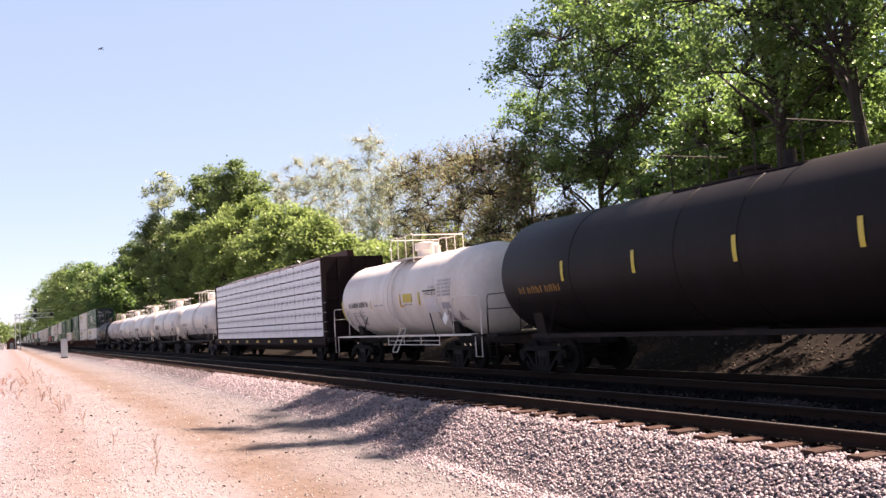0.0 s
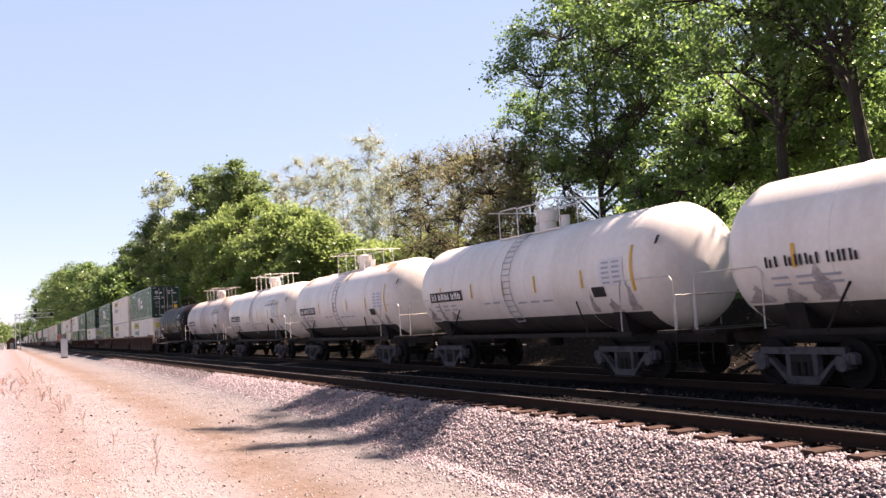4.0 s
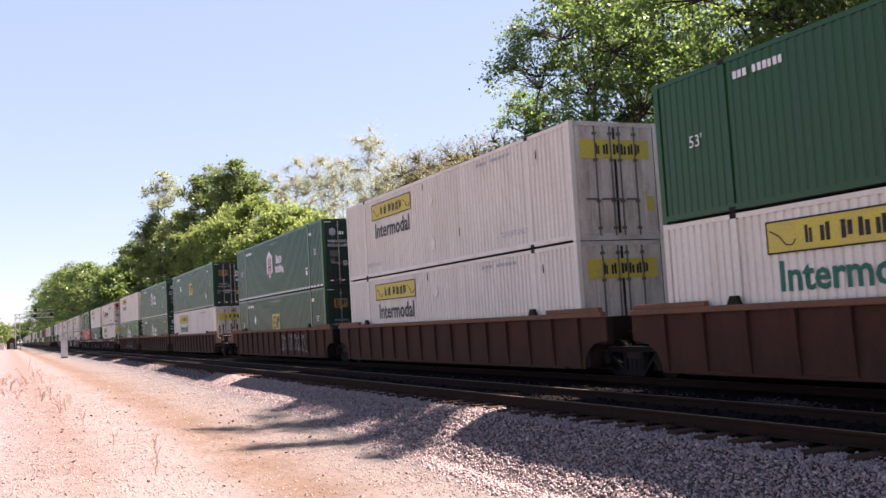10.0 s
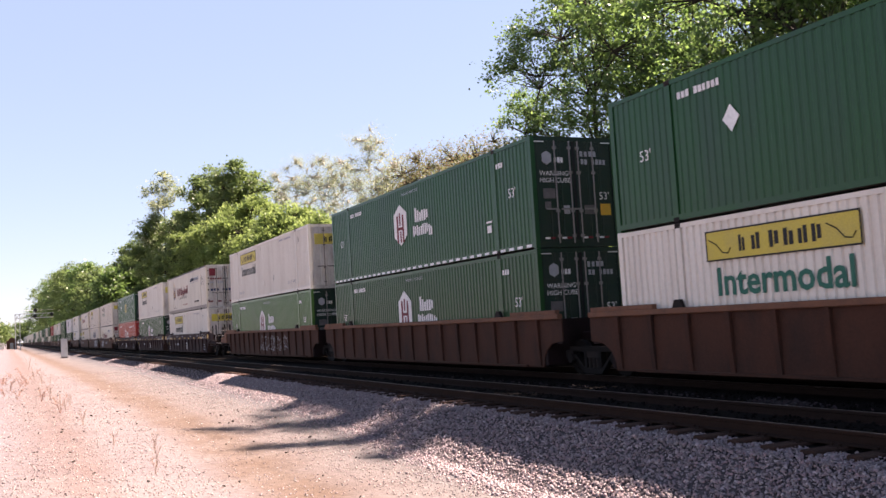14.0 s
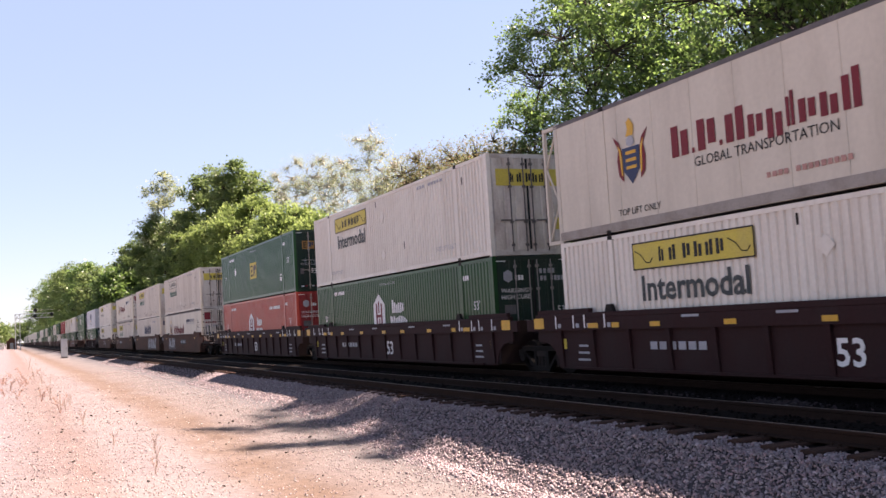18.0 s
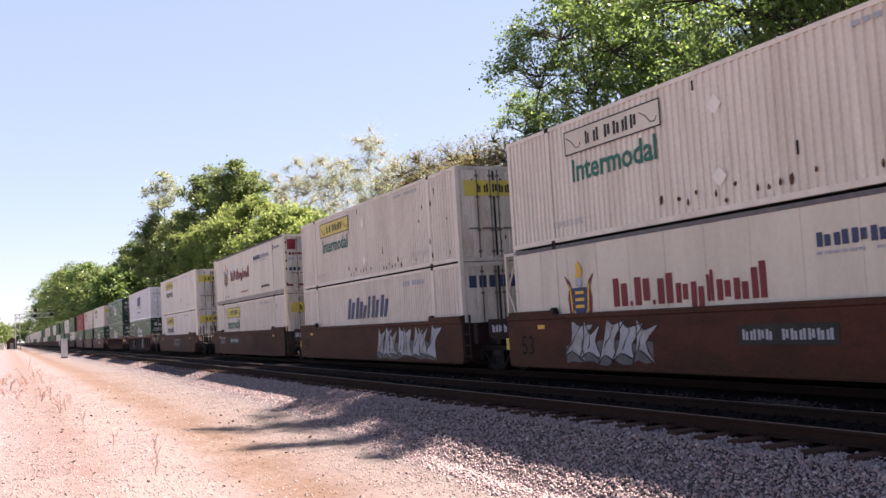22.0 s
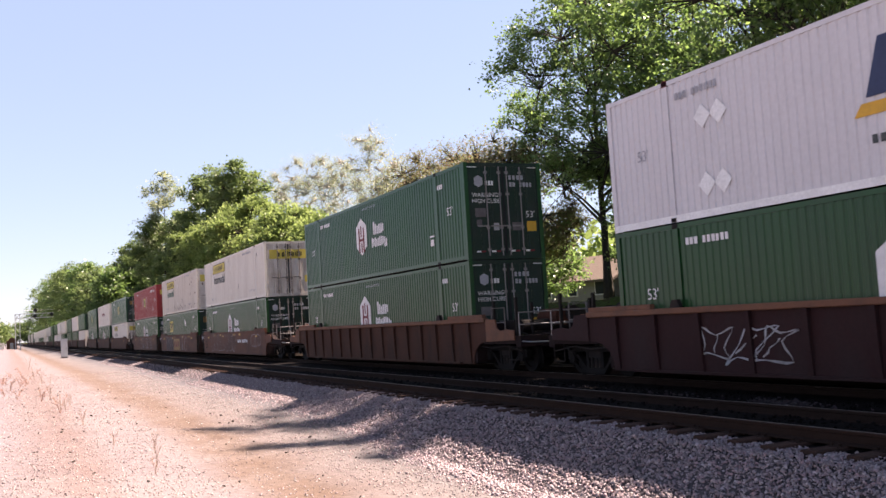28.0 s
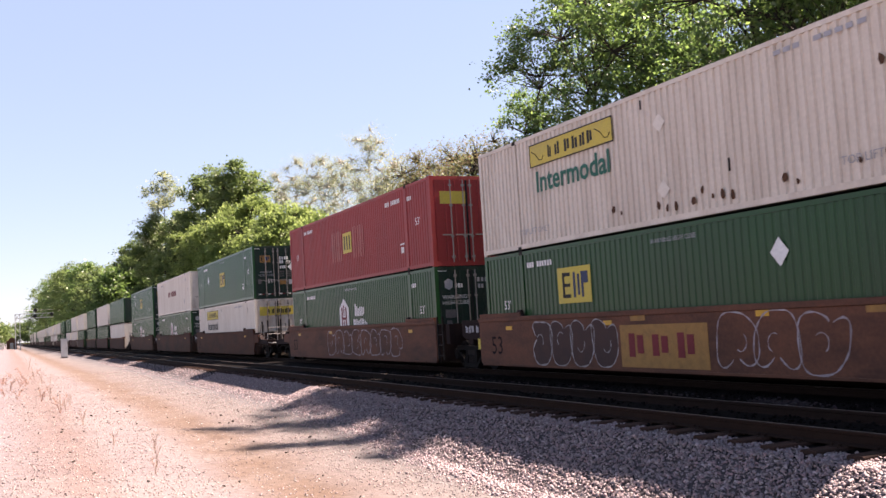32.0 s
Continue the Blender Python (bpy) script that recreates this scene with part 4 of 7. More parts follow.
SIDING = mat("pale_house_siding", (0.24, 0.225, 0.21), 0.8, spots=(0.16, 0.15, 0.135), amount=0.4, scale=1)
PANE = mat("dark_window_glass", (0.03, 0.035, 0.04), 0.1)


def house(px, y, ridge, length, turn):
    x = bearing(px, y)
    z = ground_height(x, y)
    ob = thing("house", "low house with a brown shingle roof behind the trees", "house", "houses behind the bank", (x, y, z - 0.1))
    ob.rotation_euler = (0, 0, radians(turn))
    h, w = length / 2, 4.0
    part("wall", G().prism_x([(-w, 0), (w, 0), (w, ridge - 2.0), (0, ridge - 0.25), (-w, ridge - 2.0)], -h, h).mesh("wall", SIDING), ob)
    for s in (-1, 1):
        sl = G().prism_x([(0, ridge), (0, ridge - 0.2), (s * (w + 0.5), ridge - 2.35), (s * (w + 0.5), ridge - 2.15)][::s], -h - 0.4, h + 0.4)
        part("roof", sl.mesh("roof", SHINGLE), ob, label="brown shingle roof slope")
    for k in range(int(length // 3)):
        xx = -h + 1.6 + k * 3
        wd = part("window", G().box(-0.55, 0.55, -0.06, 0.02, -0.65, 0.65).mesh("window", INKWHITE), ob, (xx, -w, 1.5))
        part("pane", G().box(-0.47, 0.47, -0.07, -0.055, -0.57, 0.57).mesh("pane", PANE), wd)


build_gantry()
build_cabinet()
build_fence()
house(1045, 31, 4.2, 12, 12)
house(1190, 33, 4.4, 11, -8)


# ---- bird ----
FEATHER = mat("dark_bird_feathers", (0.03, 0.028, 0.03), 0.8)


def build_bird():
    ob = thing("bird", "small dark bird flying high over the track", "bird")
    part("body", G().lathe_x([(-0.2, 0.005), (-0.12, 0.03), (0, 0.06), (0.1, 0.05), (0.16, 0.035), (0.2, 0.03), (0.24, 0.005)], 10).mesh("body", FEATHER, True), ob)
    part("tail", G().prism_x([(-0.03, -0.005), (0.03, -0.005), (0.03, 0.005), (-0.03, 0.005)], -0.34, -0.16).mesh("tail", FEATHER), ob)
    for s in (-1, 1):
        g = G().add([(0.1, s * 0.03, 0.02), (-0.06, s * 0.03, 0.02), (-0.08, s * 0.25, 0.07), (0.06, s * 0.25, 0.07), (-0.12, s * 0.48, 0.04), (-0.06, s * 0.5, 0.04),
                     (0.1, s * 0.03, 0.03), (-0.06, s * 0.03, 0.03), (-0.08, s * 0.25, 0.08), (0.06, s * 0.25, 0.08), (-0.12, s * 0.48, 0.05), (-0.06, s * 0.5, 0.05)],
                    [(0, 1, 2, 3), (3, 2, 4, 5), (9, 8, 7, 6), (11, 10, 8, 9), (0, 3, 9, 6), (3, 5, 11, 9), (1, 7, 8, 2), (2, 8, 10, 4), (5, 4, 10, 11)])
        part("wing", g.mesh("wing", FEATHER), ob)
    return ob


BIRD = build_bird()


# ---- rolling stock: common parts ----
WHEEL_R = 0.42


def wheelset_mesh():
    g = G()
    for s in (-1, 1):
        y = s * 0.7525
        prof = [(-0.07, 0.30), (-0.065, 0.40), (-0.06, 0.42), (0.055, 0.425), (0.06, 0.46), (0.085, 0.45), (0.085, 0.35), (0.03, 0.32), (0.03, 0.15), (0.1, 0.13), (0.1, 0.0)]
        out = [(y + a * -s, r) for a, r in prof]
        g.disc_y(out if s < 0 else out[::-1], 16)
        g.disc_y([(y - 0.07 * -s, 0.30), (y - 0.03 * -s, 0.29), (y - 0.03 * -s, 0.14), (y - 0.11 * -s, 0.12), (y - 0.11 * -s, 0.0)] if s > 0 else
                 [(y - 0.11, 0.0), (y - 0.11, 0.12), (y - 0.03, 0.14), (y - 0.03, 0.29), (y - 0.07, 0.30)], 16)
    g.tube((0, -1.02, 0), (0, 1.02, 0), 0.075, n=10)
    for k in range(3):
        a = k * 2.094
        g.box(-0.02 + 0.05 * math.cos(a), 0.02 + 0.05 * math.cos(a), -1.04, -1.02, -0.02 + 0.05 * math.sin(a), 0.02 + 0.05 * math.sin(a))
    return g.mesh("wheelset", DARKCAST, True)


def sideframe_mesh(s, cast):
    """Cast side frame of a bogie at y = s * 1.0."""
    y0, y1 = s * 1.0 - 0.07, s * 1.0 + 0.07
    g = G()
    g.prism_y([(-1.15, 0.42), (-0.72, 0.42), (-0.40, 0.05), (0.40, 0.05), (0.72, 0.42), (1.15, 0.42), (1.15, 0.58), (0.70, 0.66), (-0.70, 0.66), (-1.15, 0.58)][:2]
              + [(-0.62, 0.34), (-0.34, 0.06), (0.34, 0.06), (0.62, 0.34), (0.72, 0.42), (1.15, 0.42), (1.15, 0.58), (1.05, 0.62), (0.82, 0.55), (0.70, 0.50), (0.36, 0.20), (-0.36, 0.20),
                 (-0.70, 0.50), (-0.82, 0.55), (-1.05, 0.62), (-1.15, 0.58)], y0, y1)
    g.box(-0.95, 0.95, y0, y1, 0.58, 0.70)
    for sx in (-1, 1):
        g.box(sx * 0.30 - 0.05, sx * 0.30 + 0.05, y0, y1, 0.18, 0.6)
        g.box(sx * 0.9 - 0.14, sx * 0.9 + 0.14, y0 - 0.02, y1 + 0.02, 0.34, 0.56)
        g.disc_y([(s * 1.04, 0.12), (s * 1.12, 0.12), (s * 1.12, 0.0)] if s > 0 else [(s * 1.12, 0.0), (s * 1.12, 0.12), (s * 1.04, 0.12)], 14, sx * 0.9, WHEEL_R)
    return g.mesh("side_frame", cast)


def spring_mesh():
    g = G()
    for sx in (-0.16, 0, 0.16):
        for sy in (-1, 1):
            g.tube((sx, sy, 0.2), (sx, sy, 0.44), 0.065, n=8)
    g.box(-0.26, 0.26, -1.06, 1.06, 0.44, 0.62)
    return g.mesh("bolster", STEEL)


WHEELSETS = []


def bogie(parent, x, cast=DARKCAST):
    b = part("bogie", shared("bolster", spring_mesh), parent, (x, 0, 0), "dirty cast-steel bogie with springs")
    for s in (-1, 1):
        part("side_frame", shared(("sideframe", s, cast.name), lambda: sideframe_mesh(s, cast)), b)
    for sx in (-0.9, 0.9):
        w = part("wheelset", shared("wheelset", wheelset_mesh), b)
        w.matrix_parent_inverse = Matrix.Translation((sx, 0, WHEEL_R))
        WHEELSETS.append(w)
    return b


def coupler(parent, x, s):
    def make():
        g = G().box(-0.35, 0.35, -0.1, 0.1, -0.1, 0.1, 0.03)
        g.box(0.25, 0.55, -0.16, 0.16, -0.15, 0.15, 0.05)
        g.box(-0.4, -0.2, -0.2, 0.2, -0.18, 0.18, 0.03)
        return g.mesh("coupler", STEEL)
    c = part("coupler", shared("coupler", make), parent, (x, 0, 0.86), "dirty steel knuckle coupler", 0.0 if s > 0 else math.pi)
    def hose():
        return G().path([(0.1, -0.3, -0.1), (0.25, -0.32, -0.3), (0.45, -0.3, -0.42), (0.65, -0.25, -0.38)], 0.022, 5).mesh("air_hose", DARKBOX, True)
    part("air_hose", shared("hose", hose), c)
    return c


# ---- containers ----
CL, CW, CH = 16.154, 2.59, 2.896
HL, HW = CL / 2, CW / 2
POST = 6.05


def corrugated(material, s, smooth=False):
    """One long side: folded sheet, or flat panels with seams on an insulated box."""
    g = G()
    z0, z1 = 0.15, CH - 0.10
    y_out, y_in = s * (HW - 0.012), s * (HW - (0.050 if material in (WHITE, AGED) else 0.034))
    x = -HL + 0.13
    pts = []
    if smooth:
        while x < HL - 0.2:
            e = min(x + 1.22, HL - 0.13)
            pts += [(x, y_out), (e - 0.015, y_out), (e - 0.012, s * (HW - 0.020)), (e - 0.002, s * (HW - 0.020))]
            x = e
    else:
        while x < HL - 0.15:
            pts += [(x, y_in), (x + 0.055, y_in), (x + 0.078, y_out), (x + 0.165, y_out), (x + 0.188, y_in)]
            x += 0.196
        pts = [p for p in pts if p[0] <= HL - 0.11]
    v = [(a, b, z) for a, b in pts for z in (z0, z1)]
    f = [(2 * i, 2 * i + 2, 2 * i + 3, 2 * i + 1) if s < 0 else (2 * i, 2 * i + 1, 2 * i + 3, 2 * i + 2) for i in range(len(pts) - 1)]
    g.add(v, f)
    return g.mesh("side_panel", material)


def door_mesh(material, s):
    """One door leaf: a pressed sheet with three shallow upright fields."""
    y0, y1 = sorted((s * 0.008, s * (HW - 0.10)))
    w = (y1 - y0 - 0.1) / 3
    line = [(HL - 0.07, y0), (HL - 0.04, y0)]
    for k in range(3):
        a = y0 + 0.05 + k * w
        line += [(HL - 0.04, a + 0.02), (HL - 0.022, a + 0.035), (HL - 0.022, a + w - 0.035), (HL - 0.04, a + w - 0.02)]
    line += [(HL - 0.04, y1), (HL - 0.07, y1)]
    n = len(line)
    v = [(x, y, z) for z in (0.17, CH - 0.13) for x, y in line]
    f = [(i, (i + 1) % n, n + (i + 1) % n, n + i) for i in range(n)]
    return G().add(v, f + [tuple(range(n - 1, -1, -1)), tuple(range(n, 2 * n))]).mesh("door", material)


def rod_mesh(material):
    g = G().tube((0, 0, 0.12), (0, 0, CH - 0.12), 0.022, n=6)
    for z in (0.3, 0.95, 1.95, CH - 0.3):
        g.box(-0.035, 0.02, -0.05, 0.05, z - 0.035, z + 0.035)
    g.box(-0.012, 0.02, -0.34, 0.02, 0.98, 1.02)
    return g.mesh("lock_rod", material)


def far_container(kind, u, z):
    """The same box with its main parts alone, for the far end of the train."""
    spec = KINDS[kind]
    paint, pk = spec["paint"], spec["paint"].name
    ob = thing("shipping_container", spec["label"], "shipping container", "stacked containers")
    for s in (-1, 1):
        part("side_panel", shared(("side", pk, s, False), lambda: corrugated(paint, s, False)), ob)
        part("door", shared(("door", spec.get("doors", paint).name, s), lambda: door_mesh(spec.get("doors", paint), s)), ob)
        for x in (-1, 1):
            part("corner_post", shared(("cpost", pk, s, x), lambda: G().box(*sorted((x * (HL - 0.14), x * HL)), *sorted((s * (HW - 0.12), s * HW)), 0.0, CH, 0.01).mesh("corner_post", paint)), ob)
    part("roof", shared(("roof", pk), lambda: roof_mesh(paint)), ob)
    part("front_wall", shared(("front", pk), lambda: G().box(-HL + 0.05, -HL + 0.09, -HW + 0.1, HW - 0.1, 0.05, CH - 0.05).mesh("front_wall", paint)), ob)
    ob.location = (u, 0, z)
    MOVERS.append((ob, u, z))
    return ob


def container(kind, u, z, group="stacked containers"):
    spec = KINDS[kind]
    paint, pk = spec["paint"], spec["paint"].name
    ob = thing("reefer_container" if spec.get("smooth") else "shipping_container", spec["label"], "shipping container", group)
    smooth = spec.get("smooth", False)
    for s in (-1, 1):
        part("side_panel", shared(("side", pk, s, smooth), lambda: corrugated(paint, s, smooth)), ob)
        part("top_rail", shared(("toprail", pk, s), lambda: G().box(-HL, HL, *sorted((s * (HW - 0.07), s * HW)), CH - 0.11, CH - 0.02).mesh("top_rail", GREYED if smooth else paint)), ob)
        part("bottom_rail", shared(("botrail", pk, s), lambda: G().box(-HL, HL, *sorted((s * (HW - 0.07), s * HW)), 0.045, 0.16).mesh("bottom_rail", paint)), ob)
        for x in (-POST, POST):
            part("lift_post", shared(("post", pk, s), lambda: G().box(-0.075, 0.075, *sorted((s * (HW - 0.07), s * (HW + 0.004))), 0.16, CH - 0.11).mesh("lift_post", paint)), ob, (x, 0, 0))
            for zz in (0.0, CH - 0.12):
                part("casting", shared("casting", lambda: casting_mesh()), ob, (x, s * (HW - 0.08), zz), label="dark steel lifting casting")
        for x in (-1, 1):
            part("corner_post", shared(("cpost", pk, s, x), lambda: G().box(*sorted((x * (HL - 0.14), x * HL)), *sorted((s * (HW - 0.12), s * HW)), 0.0, CH, 0.01).mesh("corner_post", paint)), ob)
    part("roof", shared(("roof", pk), lambda: roof_mesh(paint)), ob)
    part("floor", shared("cfloor", lambda: G().box(-HL + 0.1, HL - 0.1, -HW + 0.08, HW - 0.08, 0.03, 0.14).mesh("floor", STEEL)), ob)
    # Green and white boxes get doors of a darker colour than their sides.
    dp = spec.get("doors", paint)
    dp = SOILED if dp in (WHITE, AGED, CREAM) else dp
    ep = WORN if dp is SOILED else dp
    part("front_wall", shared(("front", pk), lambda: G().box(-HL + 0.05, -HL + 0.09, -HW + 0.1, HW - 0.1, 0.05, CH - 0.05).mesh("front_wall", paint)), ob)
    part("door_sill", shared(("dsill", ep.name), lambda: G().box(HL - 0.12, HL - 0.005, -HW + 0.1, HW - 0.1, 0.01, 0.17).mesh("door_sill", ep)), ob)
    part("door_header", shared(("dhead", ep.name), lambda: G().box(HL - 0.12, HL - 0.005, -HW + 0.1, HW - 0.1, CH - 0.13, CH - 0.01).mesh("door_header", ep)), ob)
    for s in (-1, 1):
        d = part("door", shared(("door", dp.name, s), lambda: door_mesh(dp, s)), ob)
        rod = RODDARK if dp is SOILED else GALV
        for yy in (0.13, 0.58):
            part("lock_rod", shared(("rod", rod.name), lambda: rod_mesh(rod)), d, (HL, s * yy, 0), label="grimy steel locking rod" if rod is RODDARK else "pale galvanised locking rod")
        part("gasket", shared(("gasket", s), lambda: gasket_mesh(s)), d, label="black rubber door seal")
    spec["marks"](ob)
    if smooth:
        nose(ob)
    ob.location = (u, 0, z)
    MOVERS.append((ob, u, z))
    return ob


def gasket_mesh(s):
    """Seal along the meeting edge and the hinge edge of a door."""
    g = G().box(HL - 0.034, HL - 0.018, *sorted((s * 0.002, s * 0.03)), 0.18, CH - 0.14)
    g.box(HL - 0.05, HL - 0.02, *sorted((s * (HW - 0.125), s * (HW - 0.10))), 0.17, CH - 0.13)
    return g.mesh("gasket", DARKBOX)


def casting_mesh():
    return G().box(-0.085, 0.085, -0.085, 0.085, 0.0, 0.118, 0.015).mesh("casting", STEEL)


def roof_mesh(paint):
    g = G()
    n = 36
    for k in range(n):
        a = -HL + 0.1 + k * (CL - 0.2) / n
        g.box(a, a + (CL - 0.2) / n * 0.6, -HW + 0.06, HW - 0.06, CH - 0.05, CH - 0.012)
    g.box(-HL + 0.05, HL - 0.05, -HW + 0.05, HW - 0.05, CH - 0.06, CH - 0.035)
    return g.mesh("roof", paint)


def nose(ob):
    """Open steel cage of the cooling unit at the front end."""
    def make(y):
        g = G()
        g.box(-HL - 0.55, -HL - 0.47, y - 0.04, y + 0.04, 0.0, CH)
        for a, b in (((-HL - 0.5, 0.1), (-HL, 1.0)), ((-HL, 1.0), (-HL - 0.5, 1.9)), ((-HL - 0.5, 1.9), (-HL, 2.7))):
            g.tube((a[0], y, a[1]), (b[0], y, b[1]), 0.03)
        for z in (0.04, CH - 0.05):
            g.box(-HL - 0.5, -HL + 0.02, y - 0.035, y + 0.035, z - 0.04, z + 0.04)
        return g.mesh("nose_frame", CREAM)
    for y in (-HW + 0.06, HW - 0.06):
        part("nose_frame", shared(("nose", y), lambda: make(y)), ob, label="open white steel frame at the front")
    part("cooling_unit", shared("cooler", lambda: G().box(-HL - 0.42, -HL + 0.05, -0.95, 0.95, 0.5, 2.6, 0.06).mesh("cooling_unit", GREY)), ob)


GREYBAND = mat("grimy_grey_band", (0.30, 0.265, 0.24), 0.7, spots=(0.16, 0.13, 0.11), amount=0.7, scale=2, fine=0.1)
INKPINK = mat("faded_red_lettering", (0.42, 0.22, 0.19), 0.6)
FACE = -HW - 0.001


def mark(ob, name, me, x, z, label=""):
    return part(name, me, ob, (x, FACE, z), label)


def end_mark(ob, name, me, y, z, label="", dx=0.003):
    return part(name, me, ob, (HL - 0.018 + dx, y, z), label, math.pi / 2)


def bar_line(w, h, material, n, seed=0):
    """A line of unreadable small letters: plain bars side by side."""
    def make():
        rr, g, d = random.Random(seed * 31 + n), G(), w / n
        for i in range(n):
            if n > 5 and i == n // 3:
                continue
            x = -w / 2 + d * i
            g.box(x, x + d * rr.choice((0.62, 0.7, 0.76)), -0.004, 0, -h / 2, h / 2 * rr.choice((1, 1, 0.9)))
        return g.mesh("lettering_line", material)
    return shared(("barline", round(w, 2), h, material.name, n, seed), make)


def bars(ob, x0, x1, z, h, material, n, name="lettering_line", seed=0):
    mark(ob, name, bar_line(x1 - x0, h, material, n, seed), (x0 + x1) / 2, z)["kind"] = "stuff"


def end_bars(ob, y0, y1, z, h, material, n):
    end_mark(ob, "lettering_line", bar_line(y1 - y0, h, material, n), (y0 + y1) / 2, z)["kind"] = "stuff"


def hex_mesh(w, h, material, house=False):
    a, b = w / 2, h / 2
    o = [(-a, -b * 0.55), (0, -b), (a, -b * 0.55), (a, b * 0.55), (0, b), (-a, b * 0.55)]
    if house:
        o = [(-a, -b), (a, -b), (a, b * 0.45), (0, b), (-a, b * 0.45)]
    return shared(("hex", w, h, material.name, house), lambda: G().prism_y(o, -0.004, 0).mesh("emblem", material))


def emblem(ob, x, z, house, colour=INKWHITE):
    e = mark(ob, "emblem", hex_mesh(1.12, 1.4 if not house else 1.35, colour, house), x, z, "white emblem with dark red strokes")
    for dx, dz, w, h in ((-0.24, 0.12, 0.13, 0.42), (-0.02, 0.2, 0.1, 0.42), (0.24, 0.12, 0.13, 0.42), (0, -0.12, 0.6, 0.10), (-0.24, -0.38, 0.13, 0.42), (0.24, -0.38, 0.13, 0.42), (0.02, -0.40, 0.1, 0.38)):
        part("stroke", plate(w, h, INKRED), e, (dx, -0.006, dz))
    for i in range(3):
        mark(ob, "lettering_bar", glyph(0.30, 0.46 if i == 0 else 0.34, colour, i), x + 1.42 + i * 0.36, z + 0.18 - (0 if i == 0 else 0.06))
    for i in range(5):
        mark(ob, "lettering_bar", glyph(0.25, 0.34, colour, i + 2), x + 1.2 + i * 0.31, z - 0.33 - (0.07 if i == 4 else 0))


def std_marks(ob, ink, seed=0):
    mark(ob, "size_mark", text_mesh("53'", 0.26, ink), 6.99, 1.56, "size number 53 foot")
    mark(ob, "size_mark", text_mesh("53'", 0.24, ink), -6.9, 1.5, "size number 53 foot")
    bars(ob, -5.75, -4.5, 2.5, 0.14, ink, 10, seed=seed)
    mark(ob, "lettering_bar", plate(0.34, 0.05, ink), 5.62, 0.95)
    mark(ob, "lettering_bar", plate(0.24, 0.2, ink), 5.62, 0.75)
    bars(ob, 6.2, 6.6, 2.4, 0.14, ink, 3, seed=seed)


def marks_hunt(ob, ink=None, back=YELLOW):
    p = mark(ob, "logo_panel", plate(3.62, 0.58, back), -3.44, 2.33, "yellow panel with black edge and dark lettering shapes" if back is YELLOW else "bleached white panel with black edge and dark lettering shapes")
    for a, b, w, h in ((0, 0.275, 3.62, 0.03), (0, -0.275, 3.62, 0.03), (-1.795, 0, 0.03, 0.55), (1.795, 0, 0.03, 0.55)):
        part("panel_edge", plate(w, h, BLACKINK), p, (a, -0.006, b))
    for i, w in enumerate((0.15, 0.2, 0.22, 0.22, 0.2, 0.2)):
        part("lettering_bar", glyph(w, 0.3, BLACKINK, i), p, ((-0.85, -0.5, -0.06, 0.28, 0.6, 0.9)[i], -0.006, 0))
    for s in (-1, 1):
        part("scroll", shared("scroll", lambda: G().path([(-0.3, -0.006, 0.12), (-0.1, -0.006, 0.02), (0.05, -0.006, -0.14), (0.2, -0.006, -0.16), (0.28, -0.006, -0.06)], 0.012, 4).mesh("scroll", BLACKINK)), p, (s * 1.42, 0, 0))
    mark(ob, "lettering", text_mesh("Intermodal", 0.53, ink or INKDARK, 0.016), -3.42, 1.62, "dark word Intermodal" if not ink else "teal green word Intermodal")
    mark(ob, "lettering", text_mesh("TOP LIFT ONLY", 0.15, INKGREY), 5.15, 0.5)
    mark(ob, "lettering", text_mesh("TOP LIFT ONLY", 0.15, INKGREY), -5.25, 0.45)
    bars(ob, 3.2, 5.2, 2.62, 0.09, INKGREY, 9)
    for z in (2.1, 0.72):
        mark(ob, "placard_holder", shared("diamond", lambda: G().prism_y([(-0.2, 0), (0, -0.2), (0.2, 0), (0, 0.2)], -0.006, 0).mesh("diamond", WHITE)), -0.04, z)
    for x, z, h in ((6.5, 2.35, 0.22), (-0.6, 2.6, 0.2), (1.9, 0.9, 0.25)):
        mark(ob, "scratch", plate(0.05, h, STEEL), x, z)
    e = end_mark(ob, "logo_panel", plate(2.02, 0.48, YELLOW), 0.0, 2.22, "yellow panel with dark lettering shapes")
    for i, w in enumerate((0.1, 0.14, 0.15, 0.15, 0.14, 0.14)):
        part("lettering_bar", glyph(w, 0.26, BLACKINK, i), e, ((-0.5, -0.27, 0.03, 0.25, 0.46, 0.66)[i], -0.005, 0))
    end_mark(ob, "sticker", plate(0.22, 0.34, YELLOW), 0.95, 0.9)


RUSTY = mat("rust_spots", (0.06, 0.03, 0.02), 0.9, spots=(0.16, 0.07, 0.03), amount=0.8, scale=9)


